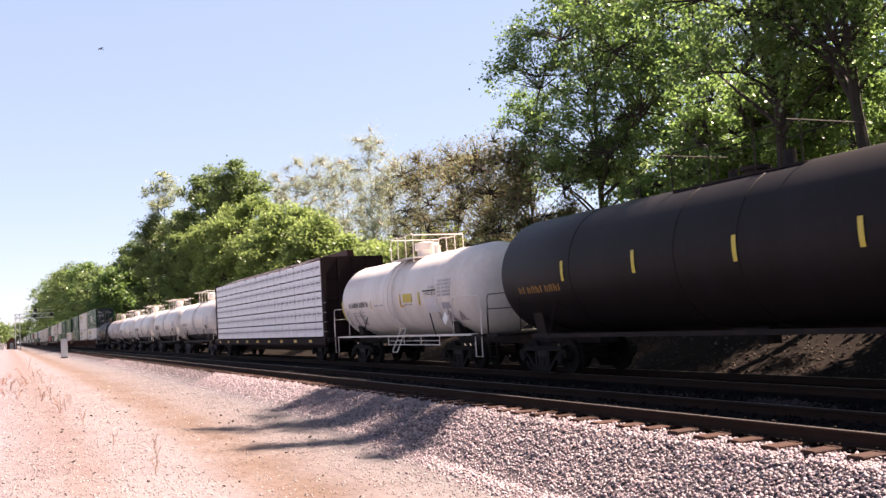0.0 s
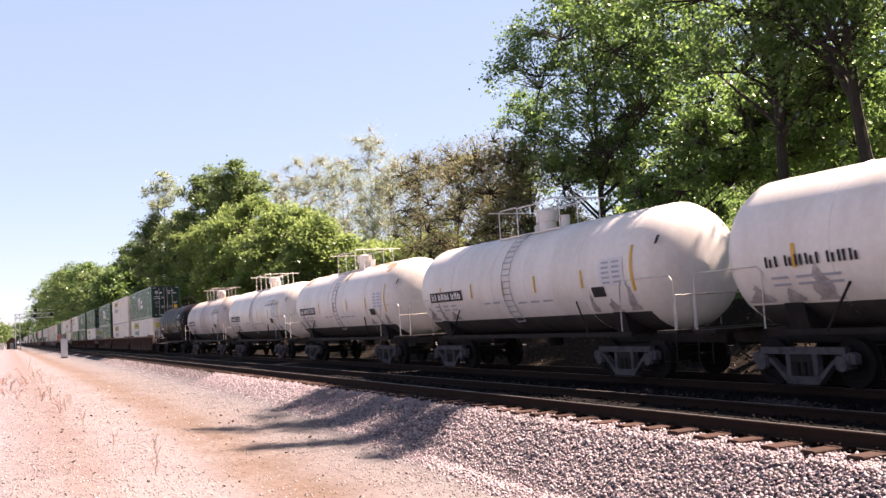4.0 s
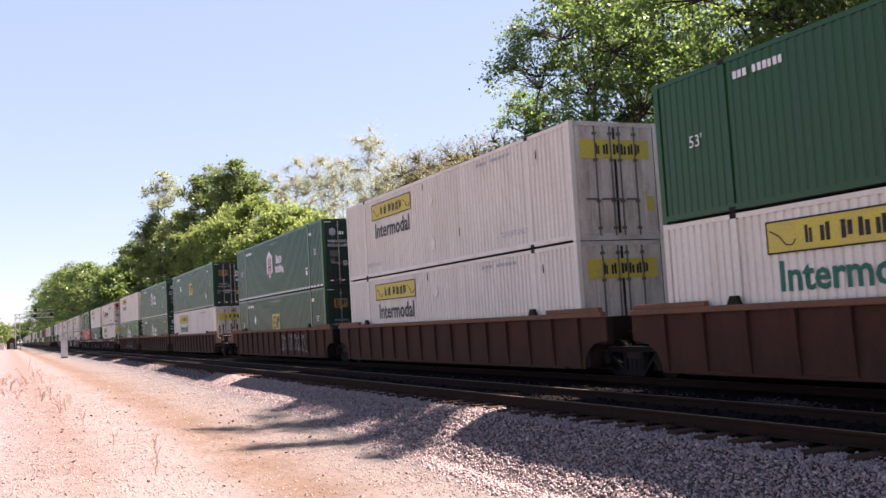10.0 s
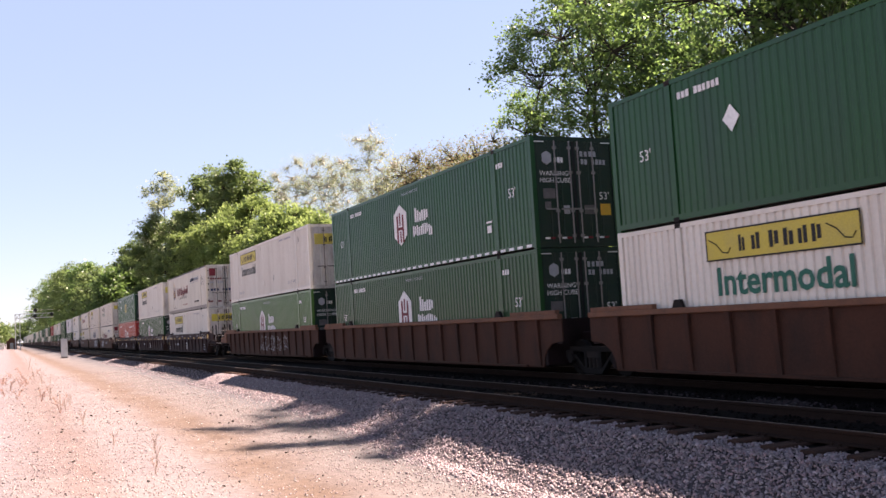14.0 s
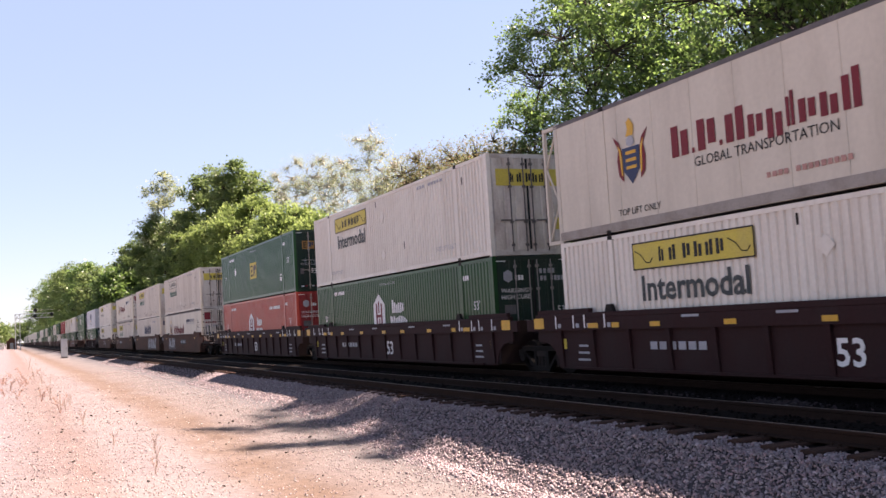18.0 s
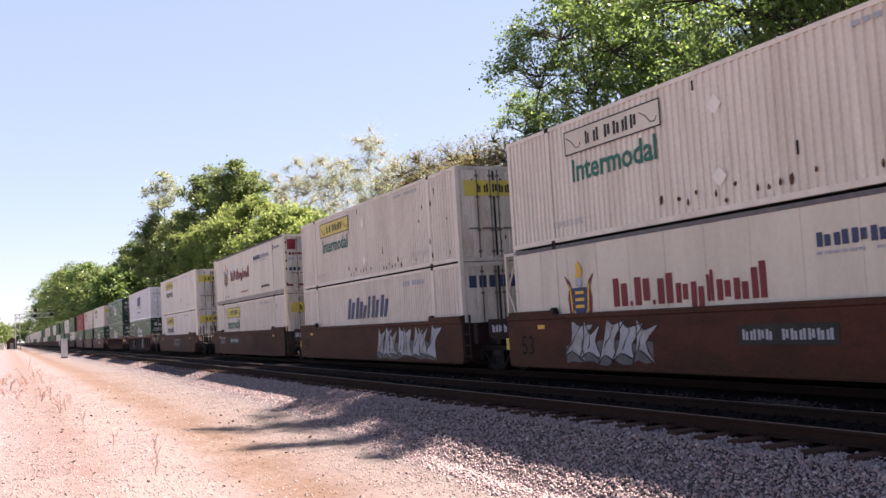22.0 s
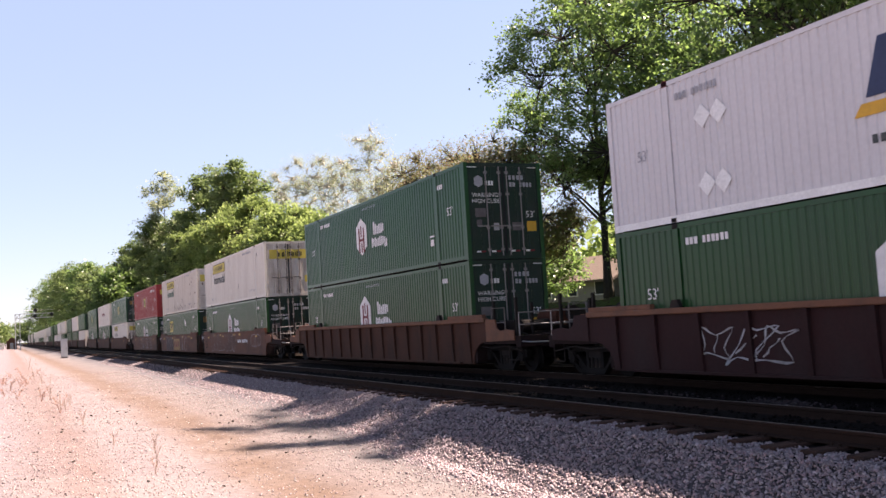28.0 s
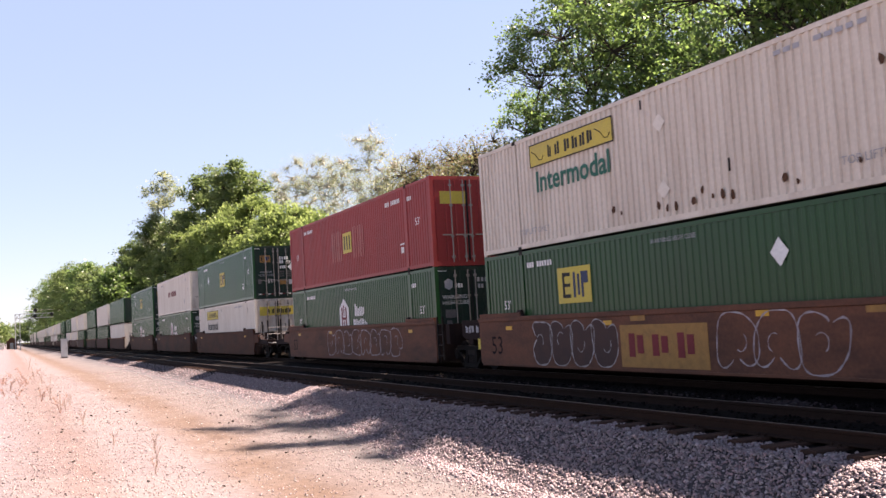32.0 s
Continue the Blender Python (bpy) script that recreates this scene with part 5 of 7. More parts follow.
def marks_hunt_rusty(ob, back=YELLOW):
    """The same box, battered: dents and rust along its foot and on its doors."""
    marks_hunt(ob, INKGREEN, back)
    rr = random.Random(17 + len(MOVERS))

    def blot(w, h):
        o = [(w * math.cos(k * 1.047) * rr.uniform(0.5, 1.1), h * math.sin(k * 1.047) * rr.uniform(0.5, 1.1)) for k in range(6)]
        return G().prism_y(o, -0.003, 0).mesh("rust_spot", RUSTY)
    blots = [blot(rr.uniform(0.04, 0.1), rr.uniform(0.05, 0.13)) for _ in range(5)]
    x = -1.8
    while x < 7.6:
        mark(ob, "rust_spot", blots[rr.randrange(5)], x, rr.choice((0.35, 0.3, 0.42, 0.5)) + rr.uniform(-0.05, 0.05))
        x += rr.choice((0.27, 0.27, 0.54, 1.3))
    for _ in range(5):
        mark(ob, "rust_spot", blots[rr.randrange(5)], rr.uniform(4.8, 7.8), rr.uniform(0.8, 2.4))
    for _ in range(9):
        end_mark(ob, "rust_spot", blots[rr.randrange(5)], rr.uniform(-1.05, 1.05), rr.uniform(0.4, 2.6))


def marks_hub(ob, house=False):
    emblem(ob, -0.78, 1.6, house)
    std_marks(ob, INKWHITE)
    mark(ob, "lettering", text_mesh("WARNING HIGH CUBE", 0.10, INKGREY), 0.1, 2.6)
    door_marks(ob)


def marks_dashed(ob):
    marks_hub(ob)
    for i in range(34):
        mark(ob, "reflective_strip", plate(0.26, 0.07, REFLECT), -HL + 0.35 + i * 0.468, 0.085)


def marks_house(ob):
    marks_hub(ob, True)


def marks_emp(ob, at=0.02, diamond=-4.3, lift=0.0):
    p = mark(ob, "logo_panel", plate(1.42, 0.86, YELLOW), at, 1.55 + lift, "yellow square with dark shapes")
    for dx, dz, w, h, m in ((-0.45, 0, 0.09, 0.6, BLACKINK), (-0.3, 0.26, 0.3, 0.09, BLACKINK), (-0.3, 0, 0.26, 0.08, BLACKINK), (-0.3, -0.26, 0.3, 0.09, BLACKINK), (0.02, 0, 0.09, 0.6, INKNAVY),
                            (0.2, 0, 0.09, 0.5, INKNAVY), (0.36, 0, 0.09, 0.6, INKNAVY), (0.5, 0.16, 0.2, 0.28, INKNAVY)):
        part("stroke", plate(w, h, m), p, (dx, -0.006, dz))
    mark(ob, "placard", shared("bigdiamond", lambda: G().prism_y([(-0.22, 0), (0, -0.26), (0.22, 0), (0, 0.26)], -0.005, 0).mesh("placard", REFLECT)), diamond, 1.75 + lift)
    std_marks(ob, INKWHITE, 3)
    mark(ob, "lettering", text_mesh("WARNING HIGH CUBE", 0.10, INKGREY), 0.1, 2.6)
    emp_door(ob)


def marks_red(ob):
    emblem(ob, -0.85, 1.5, True)
    std_marks(ob, INKWHITE, 4)
    bars(ob, 3.2, 5.2, 2.3, 0.16, INKWHITE, 11)
    door_marks(ob)


def marks_crimson(ob):
    p = mark(ob, "logo_panel", plate(1.0, 0.8, YELLOW), 0.0, 1.55, "yellow square with dark shapes")
    for dx in (-0.3, 0.0, 0.28):
        part("stroke", plate(0.12, 0.55, BLACKINK), p, (dx, -0.006, 0))
    for i in range(5):
        for s in (-1, 1):
            mark(ob, "stripe", plate(0.1, 1.2, RED), s * (0.75 + 0.26 * i), 1.5)
    std_marks(ob, INKWHITE, 5)
    bars(ob, 4.2, 5.6, 2.45, 0.15, INKWHITE, 10)
    end_mark(ob, "logo_panel", plate(0.9, 0.4, YELLOW), -0.5, 2.2)


def end_reflectors(ob):
    for y in (-0.85, -0.35, 0.3, 0.8):
        end_mark(ob, "reflector", plate(0.14, 0.05, REFLECT), y - 0.08, 0.25)
        end_mark(ob, "reflector", plate(0.14, 0.05, INKRED), y + 0.08, 0.25)
    for s in (-1, 1):
        end_mark(ob, "reflector", plate(0.3, 0.06, REFLECT), s * 1.02, 2.77)
        end_mark(ob, "reflector", plate(0.06, 0.35, REFLECT), s * 1.21, 2.6)


def emp_door(ob):
    """Faded square, pale code lines, a white diamond and stickers on a dark green door end."""
    p = end_mark(ob, "logo_panel", plate(0.59, 0.38, FADEDAMBER), -0.59, 2.18, "faded yellow panel with dark shapes")
    for dx, dz, w, h, m in ((-0.21, 0, 0.04, 0.27, BLACKINK), (-0.14, 0.115, 0.12, 0.04, BLACKINK), (-0.14, 0, 0.1, 0.035, BLACKINK), (-0.14, -0.115, 0.12, 0.04, BLACKINK), (0.06, 0.02, 0.16, 0.22, INKNAVY), (0.21, 0.05, 0.07, 0.16, INKNAVY)):
        part("stroke", plate(w, h, m), p, (dx, -0.006, dz))
    end_bars(ob, 0.2, 0.74, 2.21, 0.17, INKWHITE, 4)
    end_bars(ob, 0.2, 0.98, 2.0, 0.17, INKWHITE, 6)
    end_bars(ob, 0.22, 0.57, 1.71, 0.16, INKWHITE, 3)
    end_mark(ob, "placard", shared("enddiamond", lambda: G().prism_y([(-0.2, 0), (0, -0.21), (0.2, 0), (0, 0.21)], -0.005, 0).mesh("placard", REFLECT)), 0.86, 1.71)
    for k in range(3):
        end_bars(ob, 0.2, 1.05 - 0.1 * (k % 2), 1.46 - 0.12 * k, 0.07, GREYED, 9)
    end_mark(ob, "lettering", text_mesh("WARNING", 0.10, INKGREY), -0.58, 1.45)
    end_mark(ob, "lettering", text_mesh("HIGH CUBE", 0.12, INKGREY), -0.55, 1.28)
    end_mark(ob, "size_mark", text_mesh("53'", 0.22, INKWHITE), -0.33, 0.95)
    end_mark(ob, "sticker", plate(0.17, 0.26, GREYED), -0.93, 0.95)
    end_mark(ob, "sticker", plate(0.36, 0.28, FADEDAMBER), 0.36, 0.9)
    end_mark(ob, "sticker", plate(0.38, 0.26, INKGREY), 0.88, 0.89)
    end_reflectors(ob)


def door_marks(ob):
    """Pale shapes and stickers on a green door end."""
    end_mark(ob, "emblem", hex_mesh(0.28, 0.36, INKGREY), -0.82, 2.33)
    end_bars(ob, -0.6, -0.3, 2.28, 0.14, INKWHITE, 3)
    end_bars(ob, 0.2, 0.75, 2.45, 0.14, INKGREY, 4)
    end_bars(ob, 0.22, 1.02, 2.24, 0.14, INKGREY, 7)
    end_mark(ob, "lettering", text_mesh("WARNING", 0.13, INKWHITE), -0.62, 1.92)
    end_mark(ob, "lettering", text_mesh("HIGH CUBE", 0.13, INKWHITE), -0.6, 1.74)
    end_mark(ob, "size_mark", text_mesh("53'", 0.2, INKWHITE), 0.88, 1.33)
    end_mark(ob, "sticker", plate(0.36, 0.26, GREYED), -0.8, 1.4)
    end_mark(ob, "sticker", plate(0.18, 0.22, INKGREY), -0.3, 0.98)
    end_mark(ob, "sticker", plate(0.18, 0.18, GREYED), -0.86, 1.1)
    end_mark(ob, "sticker", plate(0.36, 0.24, GREYED), 0.42, 0.98)
    end_mark(ob, "sticker", plate(0.32, 0.3, AMBER), 0.9, 0.98)
    end_reflectors(ob)


def marks_england(ob, shade=INKRED, full=True, sized=True):
    crest = mark(ob, "crest", shared("shield", lambda: G().prism_y([(0, -0.5), (0.28, -0.2), (0.3, 0.3), (-0.3, 0.3), (-0.28, -0.2)], -0.004, 0).mesh("shield", INKNAVY)), -5.05, 1.5, "navy shield with gold bars and dark red wings")
    for s in (-1, 1):
        wing = [(0.30, -0.42), (0.46, -0.28), (0.5, 0.05), (0.44, 0.3), (0.62, 0.62), (0.4, 0.46), (0.32, 0.25)]
        gold = [(0.31, -0.30), (0.36, -0.26), (0.40, 0.2), (0.46, 0.42), (0.36, 0.3), (0.32, 0.1)]
        for name, o, m, dy in (("wing", wing, INKRED, -0.001), ("wing_edge", gold, AMBER, -0.005)):
            part(name, shared((name, s), lambda: G().prism_y([(s * x, z) for x, z in (o if s > 0 else o[::-1])], -0.004, 0).mesh(name, m)), crest, (0, dy, 0))
    part("helmet", hex_mesh(0.26, 0.24, INKGREY), crest, (0, -0.006, 0.42))
    part("crown", shared("crown", lambda: G().prism_y([(-0.14, 0), (0.12, 0), (0.16, 0.2), (0.02, 0.38), (-0.1, 0.3), (-0.06, 0.16)], -0.004, 0).mesh("crown", AMBER)), crest, (0, -0.006, 0.54))
    for dz in (-0.14, 0.02, 0.18):
        part("charge", plate(0.36, 0.07, AMBER), crest, (0, -0.007, dz))
    x = -3.7
    for i, (w, h) in enumerate(((0.5, 0.62), (0.08, 0.1), (0.5, 0.6), (0.08, 0.1), (0.48, 0.62), (0.36, 0.4), (0.36, 0.52), (0.18, 0.6), (0.36, 0.4), (0.36, 0.4), (0.36, 0.66))):
        mark(ob, "lettering_bar", glyph(w, h, shade, i) if w > 0.1 else plate(w, h, shade), x + w / 2, 1.3 + h / 2 - (0.12 if i == 6 else 0), "dark red lettering shapes" if i == 0 else "")
        x += w + 0.10
    if full:
        mark(ob, "lettering", text_mesh("GLOBAL TRANSPORTATION", 0.2, BLACKINK), -1.3, 1.1)
    x = 2.1
    for i in range(9):
        mark(ob, "lettering_bar", glyph(0.28, 0.24, INKNAVY if i < 4 else INKGREY, i), x + 0.17, 2.2)
        x += 0.36
    bars(ob, 2.1, 5.2, 1.98, 0.05, INKGREY, 18)
    bars(ob, 3.65, 5.3, 0.6, 0.13, BLACKINK, 11)
    if sized:
        mark(ob, "size_mark", text_mesh("53 ft", 0.26, BLACKINK), 6.8, 2.05)
        mark(ob, "size_mark", text_mesh("XHC", 0.26, BLACKINK), 6.8, 1.72)
    else:
        mark(ob, "arrow", shared("arrow", lambda: G().prism_y([(-0.025, -0.16), (0.025, -0.16), (0.025, 0.04), (0.09, 0.04), (0, 0.18), (-0.09, 0.04), (-0.025, 0.04)], -0.004, 0).mesh("arrow", BLACKINK)), 6.22, 2.42)
        bars(ob, 6.45, 7.5, 2.4, 0.13, INKINK, 9)
    bars(ob, -1.2, 0.7, 0.55, 0.1, INKPINK, 14)
    mark(ob, "lettering", text_mesh("TOP LIFT ONLY", 0.15, BLACKINK), -4.9, 0.42)
    mark(ob, "lower_band", plate(CL - 0.1, 0.2, GREYBAND), 0, 0.15)
    end_mark(ob, "sticker", plate(0.42, 0.5, INKRED), -0.85, 2.4)
    end_bars(ob, -1.0, -0.2, 1.95, 0.12, INKRED, 5)
    end_bars(ob, -1.0, -0.1, 1.7, 0.12, INKGREY, 7)
    end_mark(ob, "crest", plate(0.36, 0.5, INKGREY), 0.75, 2.2)
    end_bars(ob, -1.0, 1.0, 1.2, 0.16, INKNAVY, 10)
    for y in (-1.1, -0.55, 0.3, 0.85):
        end_mark(ob, "reflector", plate(0.3, 0.1, INKRED), y + 0.1, 0.42)
    for z in (0.5, 1.2, 1.6, 2.0, 2.5):
        for s in (-1, 1):
            end_mark(ob, "hinge", plate(0.16, 0.1, BLACKINK), s * 1.18, z)


def marks_swift(ob):
    x = -2.15
    for w, k in ((0.78, 2), (1.15, 3), (0.3, 1), (0.72, 2), (0.78, 2)):
        b = w / k
        for j in range(k):
            mark(ob, "lettering_bar", shared(("slant", b, j), lambda: G().prism_y([(-b / 2 - 0.10, -0.4), (b / 2 - 0.22, -0.4), (b / 2 + 0.0 + 0.06, 0.4 - 0.16 * j), (-b / 2 + 0.16, 0.4 - 0.16 * j)], -0.004, 0).mesh("letter", INKNAVY)), x + b * (j + 0.5), 1.84,
                 "slanted navy lettering shape")
        x += w + 0.14
    bars(ob, 3.6, 5.4, 2.5, 0.16, INKGREY, 9)
    for i in range(5):
        end_mark(ob, "lettering_bar", plate(0.24, 0.36, INKNAVY), -0.9 + i * 0.34, 2.3)


def marks_abf(ob):
    x = -1.1
    for w, m in ((0.72, INKNAVY), (0.66, INKNAVY), (0.66, INKNAVY)):
        mark(ob, "lettering_bar", shared(("slant2", w), lambda: G().prism_y([(-w / 2 - 0.15, -0.45), (w / 2 - 0.15, -0.45), (w / 2 + 0.15, 0.45), (-w / 2 + 0.15, 0.45)], -0.004, 0).mesh("letter", INKNAVY)), x + w / 2, 1.85,
             "slanted navy lettering shape")
        x += w + 0.12
    mark(ob, "stripe", shared("abfbar", lambda: G().prism_y([(-0.75, -0.1), (0.65, -0.1), (0.75, 0.1), (-0.6, 0.1)], -0.004, 0).mesh("stripe", AMBER)), -0.75, 1.22, "amber slanted stripe")
    mark(ob, "lettering", text_mesh("Freight", 0.34, INKDARK), 0.75, 1.24)
    bars(ob, -1.2, 1.1, 0.74, 0.14, INKDARK, 15)
    for x in (-5.0, -4.55):
        for z in (1.96, 0.64):
            mark(ob, "placard", shared("bigdiamond2", lambda: G().prism_y([(-0.24, 0), (0, -0.24), (0.24, 0), (0, 0.24)], -0.005, 0).mesh("placard", REFLECT)), x, z)
    std_marks(ob, INKGREY, 8)
    mark(ob, "lettering", text_mesh("TOP LIFT ONLY", 0.15, INKGREY), 6.9, 0.5)
    mark(ob, "lower_band", plate(CL - 0.1, 0.14, REFLECT), 0, 0.08)
    for x in (-POST, POST):
        mark(ob, "red_casting", plate(0.16, 0.13, INKRED), x, CH - 0.06)
    end_bars(ob, -1.0, -0.3, 2.3, 0.16, INKGREY, 4)
    end_bars(ob, 0.2, 1.0, 2.3, 0.16, INKGREY, 5)
    for y in (-0.8, -0.3, 0.35, 0.85):
        for z in (1.7, 1.0):
            end_mark(ob, "placard", plate(0.2, 0.2, REFLECT), y, z)


def marks_plain(ob):
    std_marks(ob, INKGREY, 9)
    bars(ob, -2, 2.0, 1.6, 0.4, INKRED, 8)


KINDS = {
    "hunt": dict(paint=WHITE, marks=marks_hunt, label="white corrugated container with a yellow logo panel"),
    "hunt_teal": dict(paint=WHITE, marks=lambda ob: marks_hunt(ob, INKGREEN), label="white corrugated container with a yellow logo panel and teal word"),
    "hunt_old": dict(paint=AGED, marks=lambda ob: marks_hunt(ob, INKGREEN), label="aged white corrugated container with a yellow logo panel"),
    "hunt_rusty": dict(paint=AGED, marks=marks_hunt_rusty, label="rust-spotted white corrugated container with a yellow logo panel"),
    "hunt_bleached": dict(paint=AGED, marks=lambda ob: marks_hunt_rusty(ob, CREAM), label="rust-spotted white corrugated container with a yellow logo panel"),
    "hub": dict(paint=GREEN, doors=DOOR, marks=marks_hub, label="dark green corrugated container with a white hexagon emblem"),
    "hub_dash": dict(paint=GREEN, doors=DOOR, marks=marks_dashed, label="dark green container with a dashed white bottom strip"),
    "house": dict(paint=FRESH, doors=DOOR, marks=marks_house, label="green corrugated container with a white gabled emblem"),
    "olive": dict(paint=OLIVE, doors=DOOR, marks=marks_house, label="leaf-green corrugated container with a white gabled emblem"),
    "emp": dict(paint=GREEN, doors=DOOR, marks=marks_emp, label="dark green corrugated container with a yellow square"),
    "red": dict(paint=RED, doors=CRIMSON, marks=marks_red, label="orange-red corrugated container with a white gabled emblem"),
    "crimson": dict(paint=CRIMSON, marks=marks_crimson, label="dull red container with a yellow square and stripes"),
    "england": dict(paint=CREAM, marks=marks_england, smooth=True, label="cream refrigerated container with a navy and red crest"),
    "england_short": dict(paint=CREAM, marks=lambda ob: marks_england(ob, INKRED, False), smooth=True, label="cream refrigerated container with a crest and dark red lettering shapes"),
    "england_old": dict(paint=CREAM, marks=lambda ob: marks_england(ob, INKRED, False, False), smooth=True, label="soiled cream refrigerated container with a crest and dark red lettering shapes"),
    "emp_left": dict(paint=FRESH, doors=DOOR, marks=lambda ob: marks_emp(ob, -3.6, 2.95, 0.33), label="green corrugated container with a yellow square"),
    "swift": dict(paint=AGED, marks=marks_swift, label="white corrugated container with slanted navy lettering shapes"),
    "abf": dict(paint=GREY, marks=marks_abf, label="pale grey container with navy and amber lettering shapes"),
    "plain": dict(paint=WHITE, marks=marks_plain, label="white container with faint red lettering shapes"),
}


# ---- well cars ----
SMOOTH = ("smooth", "faded")


def well_side(material, s, style):
    """Side wall of the well: arched over the bogie at both ends."""
    y0, y1 = sorted((s * 1.375, s * 1.41))
    g = G()
    if style in SMOOTH:
        y0, y1 = sorted((s * 1.40, s * 1.47))
        g.prism_y([(-8.3, 0.30), (-8.2, 0.2), (8.2, 0.2), (8.3, 0.30), (8.3, 1.38), (-8.3, 1.38)], y0, y1)
        return g.mesh("side_wall", material)
    g.prism_y([(-8.2, 0.2), (8.2, 0.2), (8.2, 1.38), (-8.2, 1.38)], y0, y1)
    return g.mesh("side_wall", material)


def arch_plate(material, s, e):
    """End plate of the side wall, cut in an arch over the bogie."""
    o = [(8.2, 0.2), (8.27, 0.2), (8.31, 0.42), (8.44, 0.62), (8.68, 0.77), (8.95, 0.83), (9.2, 0.84), (9.2, 1.38), (8.2, 1.38)]
    o = [(e * x, z) for x, z in o]
    return G().prism_y(o if e > 0 else o[::-1], *sorted((s * 1.378, s * 1.418))).mesh("arch_plate", material)


def ladder_mesh(s):
    """Dark end ladder and post beside the wall's front end."""
    g = G()
    for x in (8.34, 8.72):
        g.box(x, x + 0.05, *sorted((s * 1.40, s * 1.45)), 0.3, 1.62)
    for z in (0.42, 0.74, 1.06, 1.38):
        g.box(8.38, 8.73, *sorted((s * 1.41, s * 1.44)), z - 0.018, z + 0.018)
    return g.mesh("end_ladder", STEEL)


def wing_mesh(s):
    """Dark plate that carries the rear end's number over the shared bogie."""
    o = [(-9.5, 1.02), (-9.3, 0.92), (-8.46, 0.9), (-8.3, 0.6), (-8.3, 1.46), (-9.5, 1.46)]
    return G().prism_y(o, *sorted((s * 1.38, s * 1.425))).mesh("end_wing", BULK)


def sill_mesh(material, s, hl, raised):
    y0, y1 = sorted((s * 1.36, s * 1.50))
    end = 8.31 if material in (BROWN, FADED) else hl - 0.15
    g = G().box(-end, end, y0, y1, 1.38, 1.50, 0.015)
    if material is MAROON:
        g.box(-hl - 0.3, hl + 0.3, *sorted((s * 1.412, s * 1.50)), 1.10, 1.384)
    if raised:
        for e in (-1, 1):
            g.box(*sorted((e * (end - 2.35), e * (end - 0.1))), y0 + 0.01, y1 - 0.01, 1.50, 1.60, 0.01)
    return g.mesh("top_sill", material)


def rib_mesh(material, s):
    y0, y1 = s * 1.411, s * 1.495
    return G().prism_x([(y0, 0.24), (s * 1.44, 0.24), (s * 1.475, 0.7), (y1, 1.38), (y0, 1.38)][::int(-s)], -0.06, 0.06).mesh("rib", material)


def end_deck(material, e, own):
    """End of a well car: bulkhead, sloping wings, end platform or the half of a shared joint."""
    g = G()
    far = 11.0 if own else 9.62
    g.box(*sorted((e * 8.35, e * 8.45)), -1.395, 1.395, 0.25, 1.375)
    g.box(*sorted((e * 8.45, e * far)), -0.35, 0.35, 0.80, 1.02, 0.03)
    for s in (-1, 1):
        y0, y1 = sorted((s * 1.2, s * 1.395))
        g.box(*sorted((e * 8.9, e * 9.15)), y0, y1, 0.78, 1.372)
        if own:
            o = [(e * 9.15, 0.78), (e * 10.9, 0.78), (e * 10.9, 0.98), (e * 9.6, 1.02), (e * 9.15, 1.3)]
            g.prism_y(o if e > 0 else o[::-1], y0, y1)
    if own:
        g.box(*sorted((e * 9.15, e * 10.9)), -1.2, 1.2, 0.92, 0.98)
        g.box(*sorted((e * 10.75, e * 11.0)), -1.40, 1.40, 0.70, 0.99)
    return g.mesh("end_deck", material)


def hoop_mesh(e):
    g = G().path([(e * 9.35, 0, 0.98), (e * 9.35, 0, 1.75), (e * 10.1, 0, 1.75), (e * 10.1, 0, 0.98)], 0.02, 5)
    g.tube((e * 9.35, 0, 1.35), (e * 10.1, 0, 1.35), 0.014, n=5)
    return g.mesh("handrail", RODDARK)


def step_mesh(e):
    return G().path([(e * 10.35, 0, 0.8), (e * 10.35, 0, 0.36), (e * 10.8, 0, 0.36), (e * 10.8, 0, 0.8)], 0.02, 5).mesh("step", STEEL)


def cross_rail(e):
    g = G().path([(e * 10.9, -1.36, 0.98), (e * 10.9, -1.36, 1.6), (e * 10.9, 1.36, 1.6), (e * 10.9, 1.36, 0.98)], 0.022, 5)
    g.tube((e * 10.9, -1.36, 1.28), (e * 10.9, 1.36, 1.28), 0.016, n=5)
    return g.mesh("end_railing", GALV)


WELLS = {"ribbed": (WELL, SILL, "orange-brown ribbed well car carrying stacked containers"),
         "dark": (MAROON, MAROON, "dark maroon ribbed well car carrying stacked containers"),
         "plain": (MAROON, SILL, "dark maroon ribbed well car with an orange top sill"),
         "faded": (FADED, FADED, "faded red-brown smooth-sided well car covered in graffiti"),
         "smooth": (BROWN, BROWN, "rust-brown smooth-sided well car carrying stacked containers")}


def far_well(style, u, front):
    m, sm, label = WELLS[style]
    ob = thing("well_car", label, "rail wagon", "well cars of the train")
    for s in (-1, 1):
        part("side_wall", shared(("wellside", style, s), lambda: well_side(m, s, style)), ob)
        part("top_sill", shared(("sill", style, s), lambda: sill_mesh(sm, s, 9.3, True)), ob)
    part("floor", shared(("wellfloor", style), lambda: G().box(-8.3, 8.3, -1.36, 1.36, 0.2, 0.27).mesh("floor", STEEL)), ob)
    bogie(ob, -9.7)
    if front:
        bogie(ob, 9.7)
    ob.location = (u, 0, 0)
    MOVERS.append((ob, u, 0))
    return ob


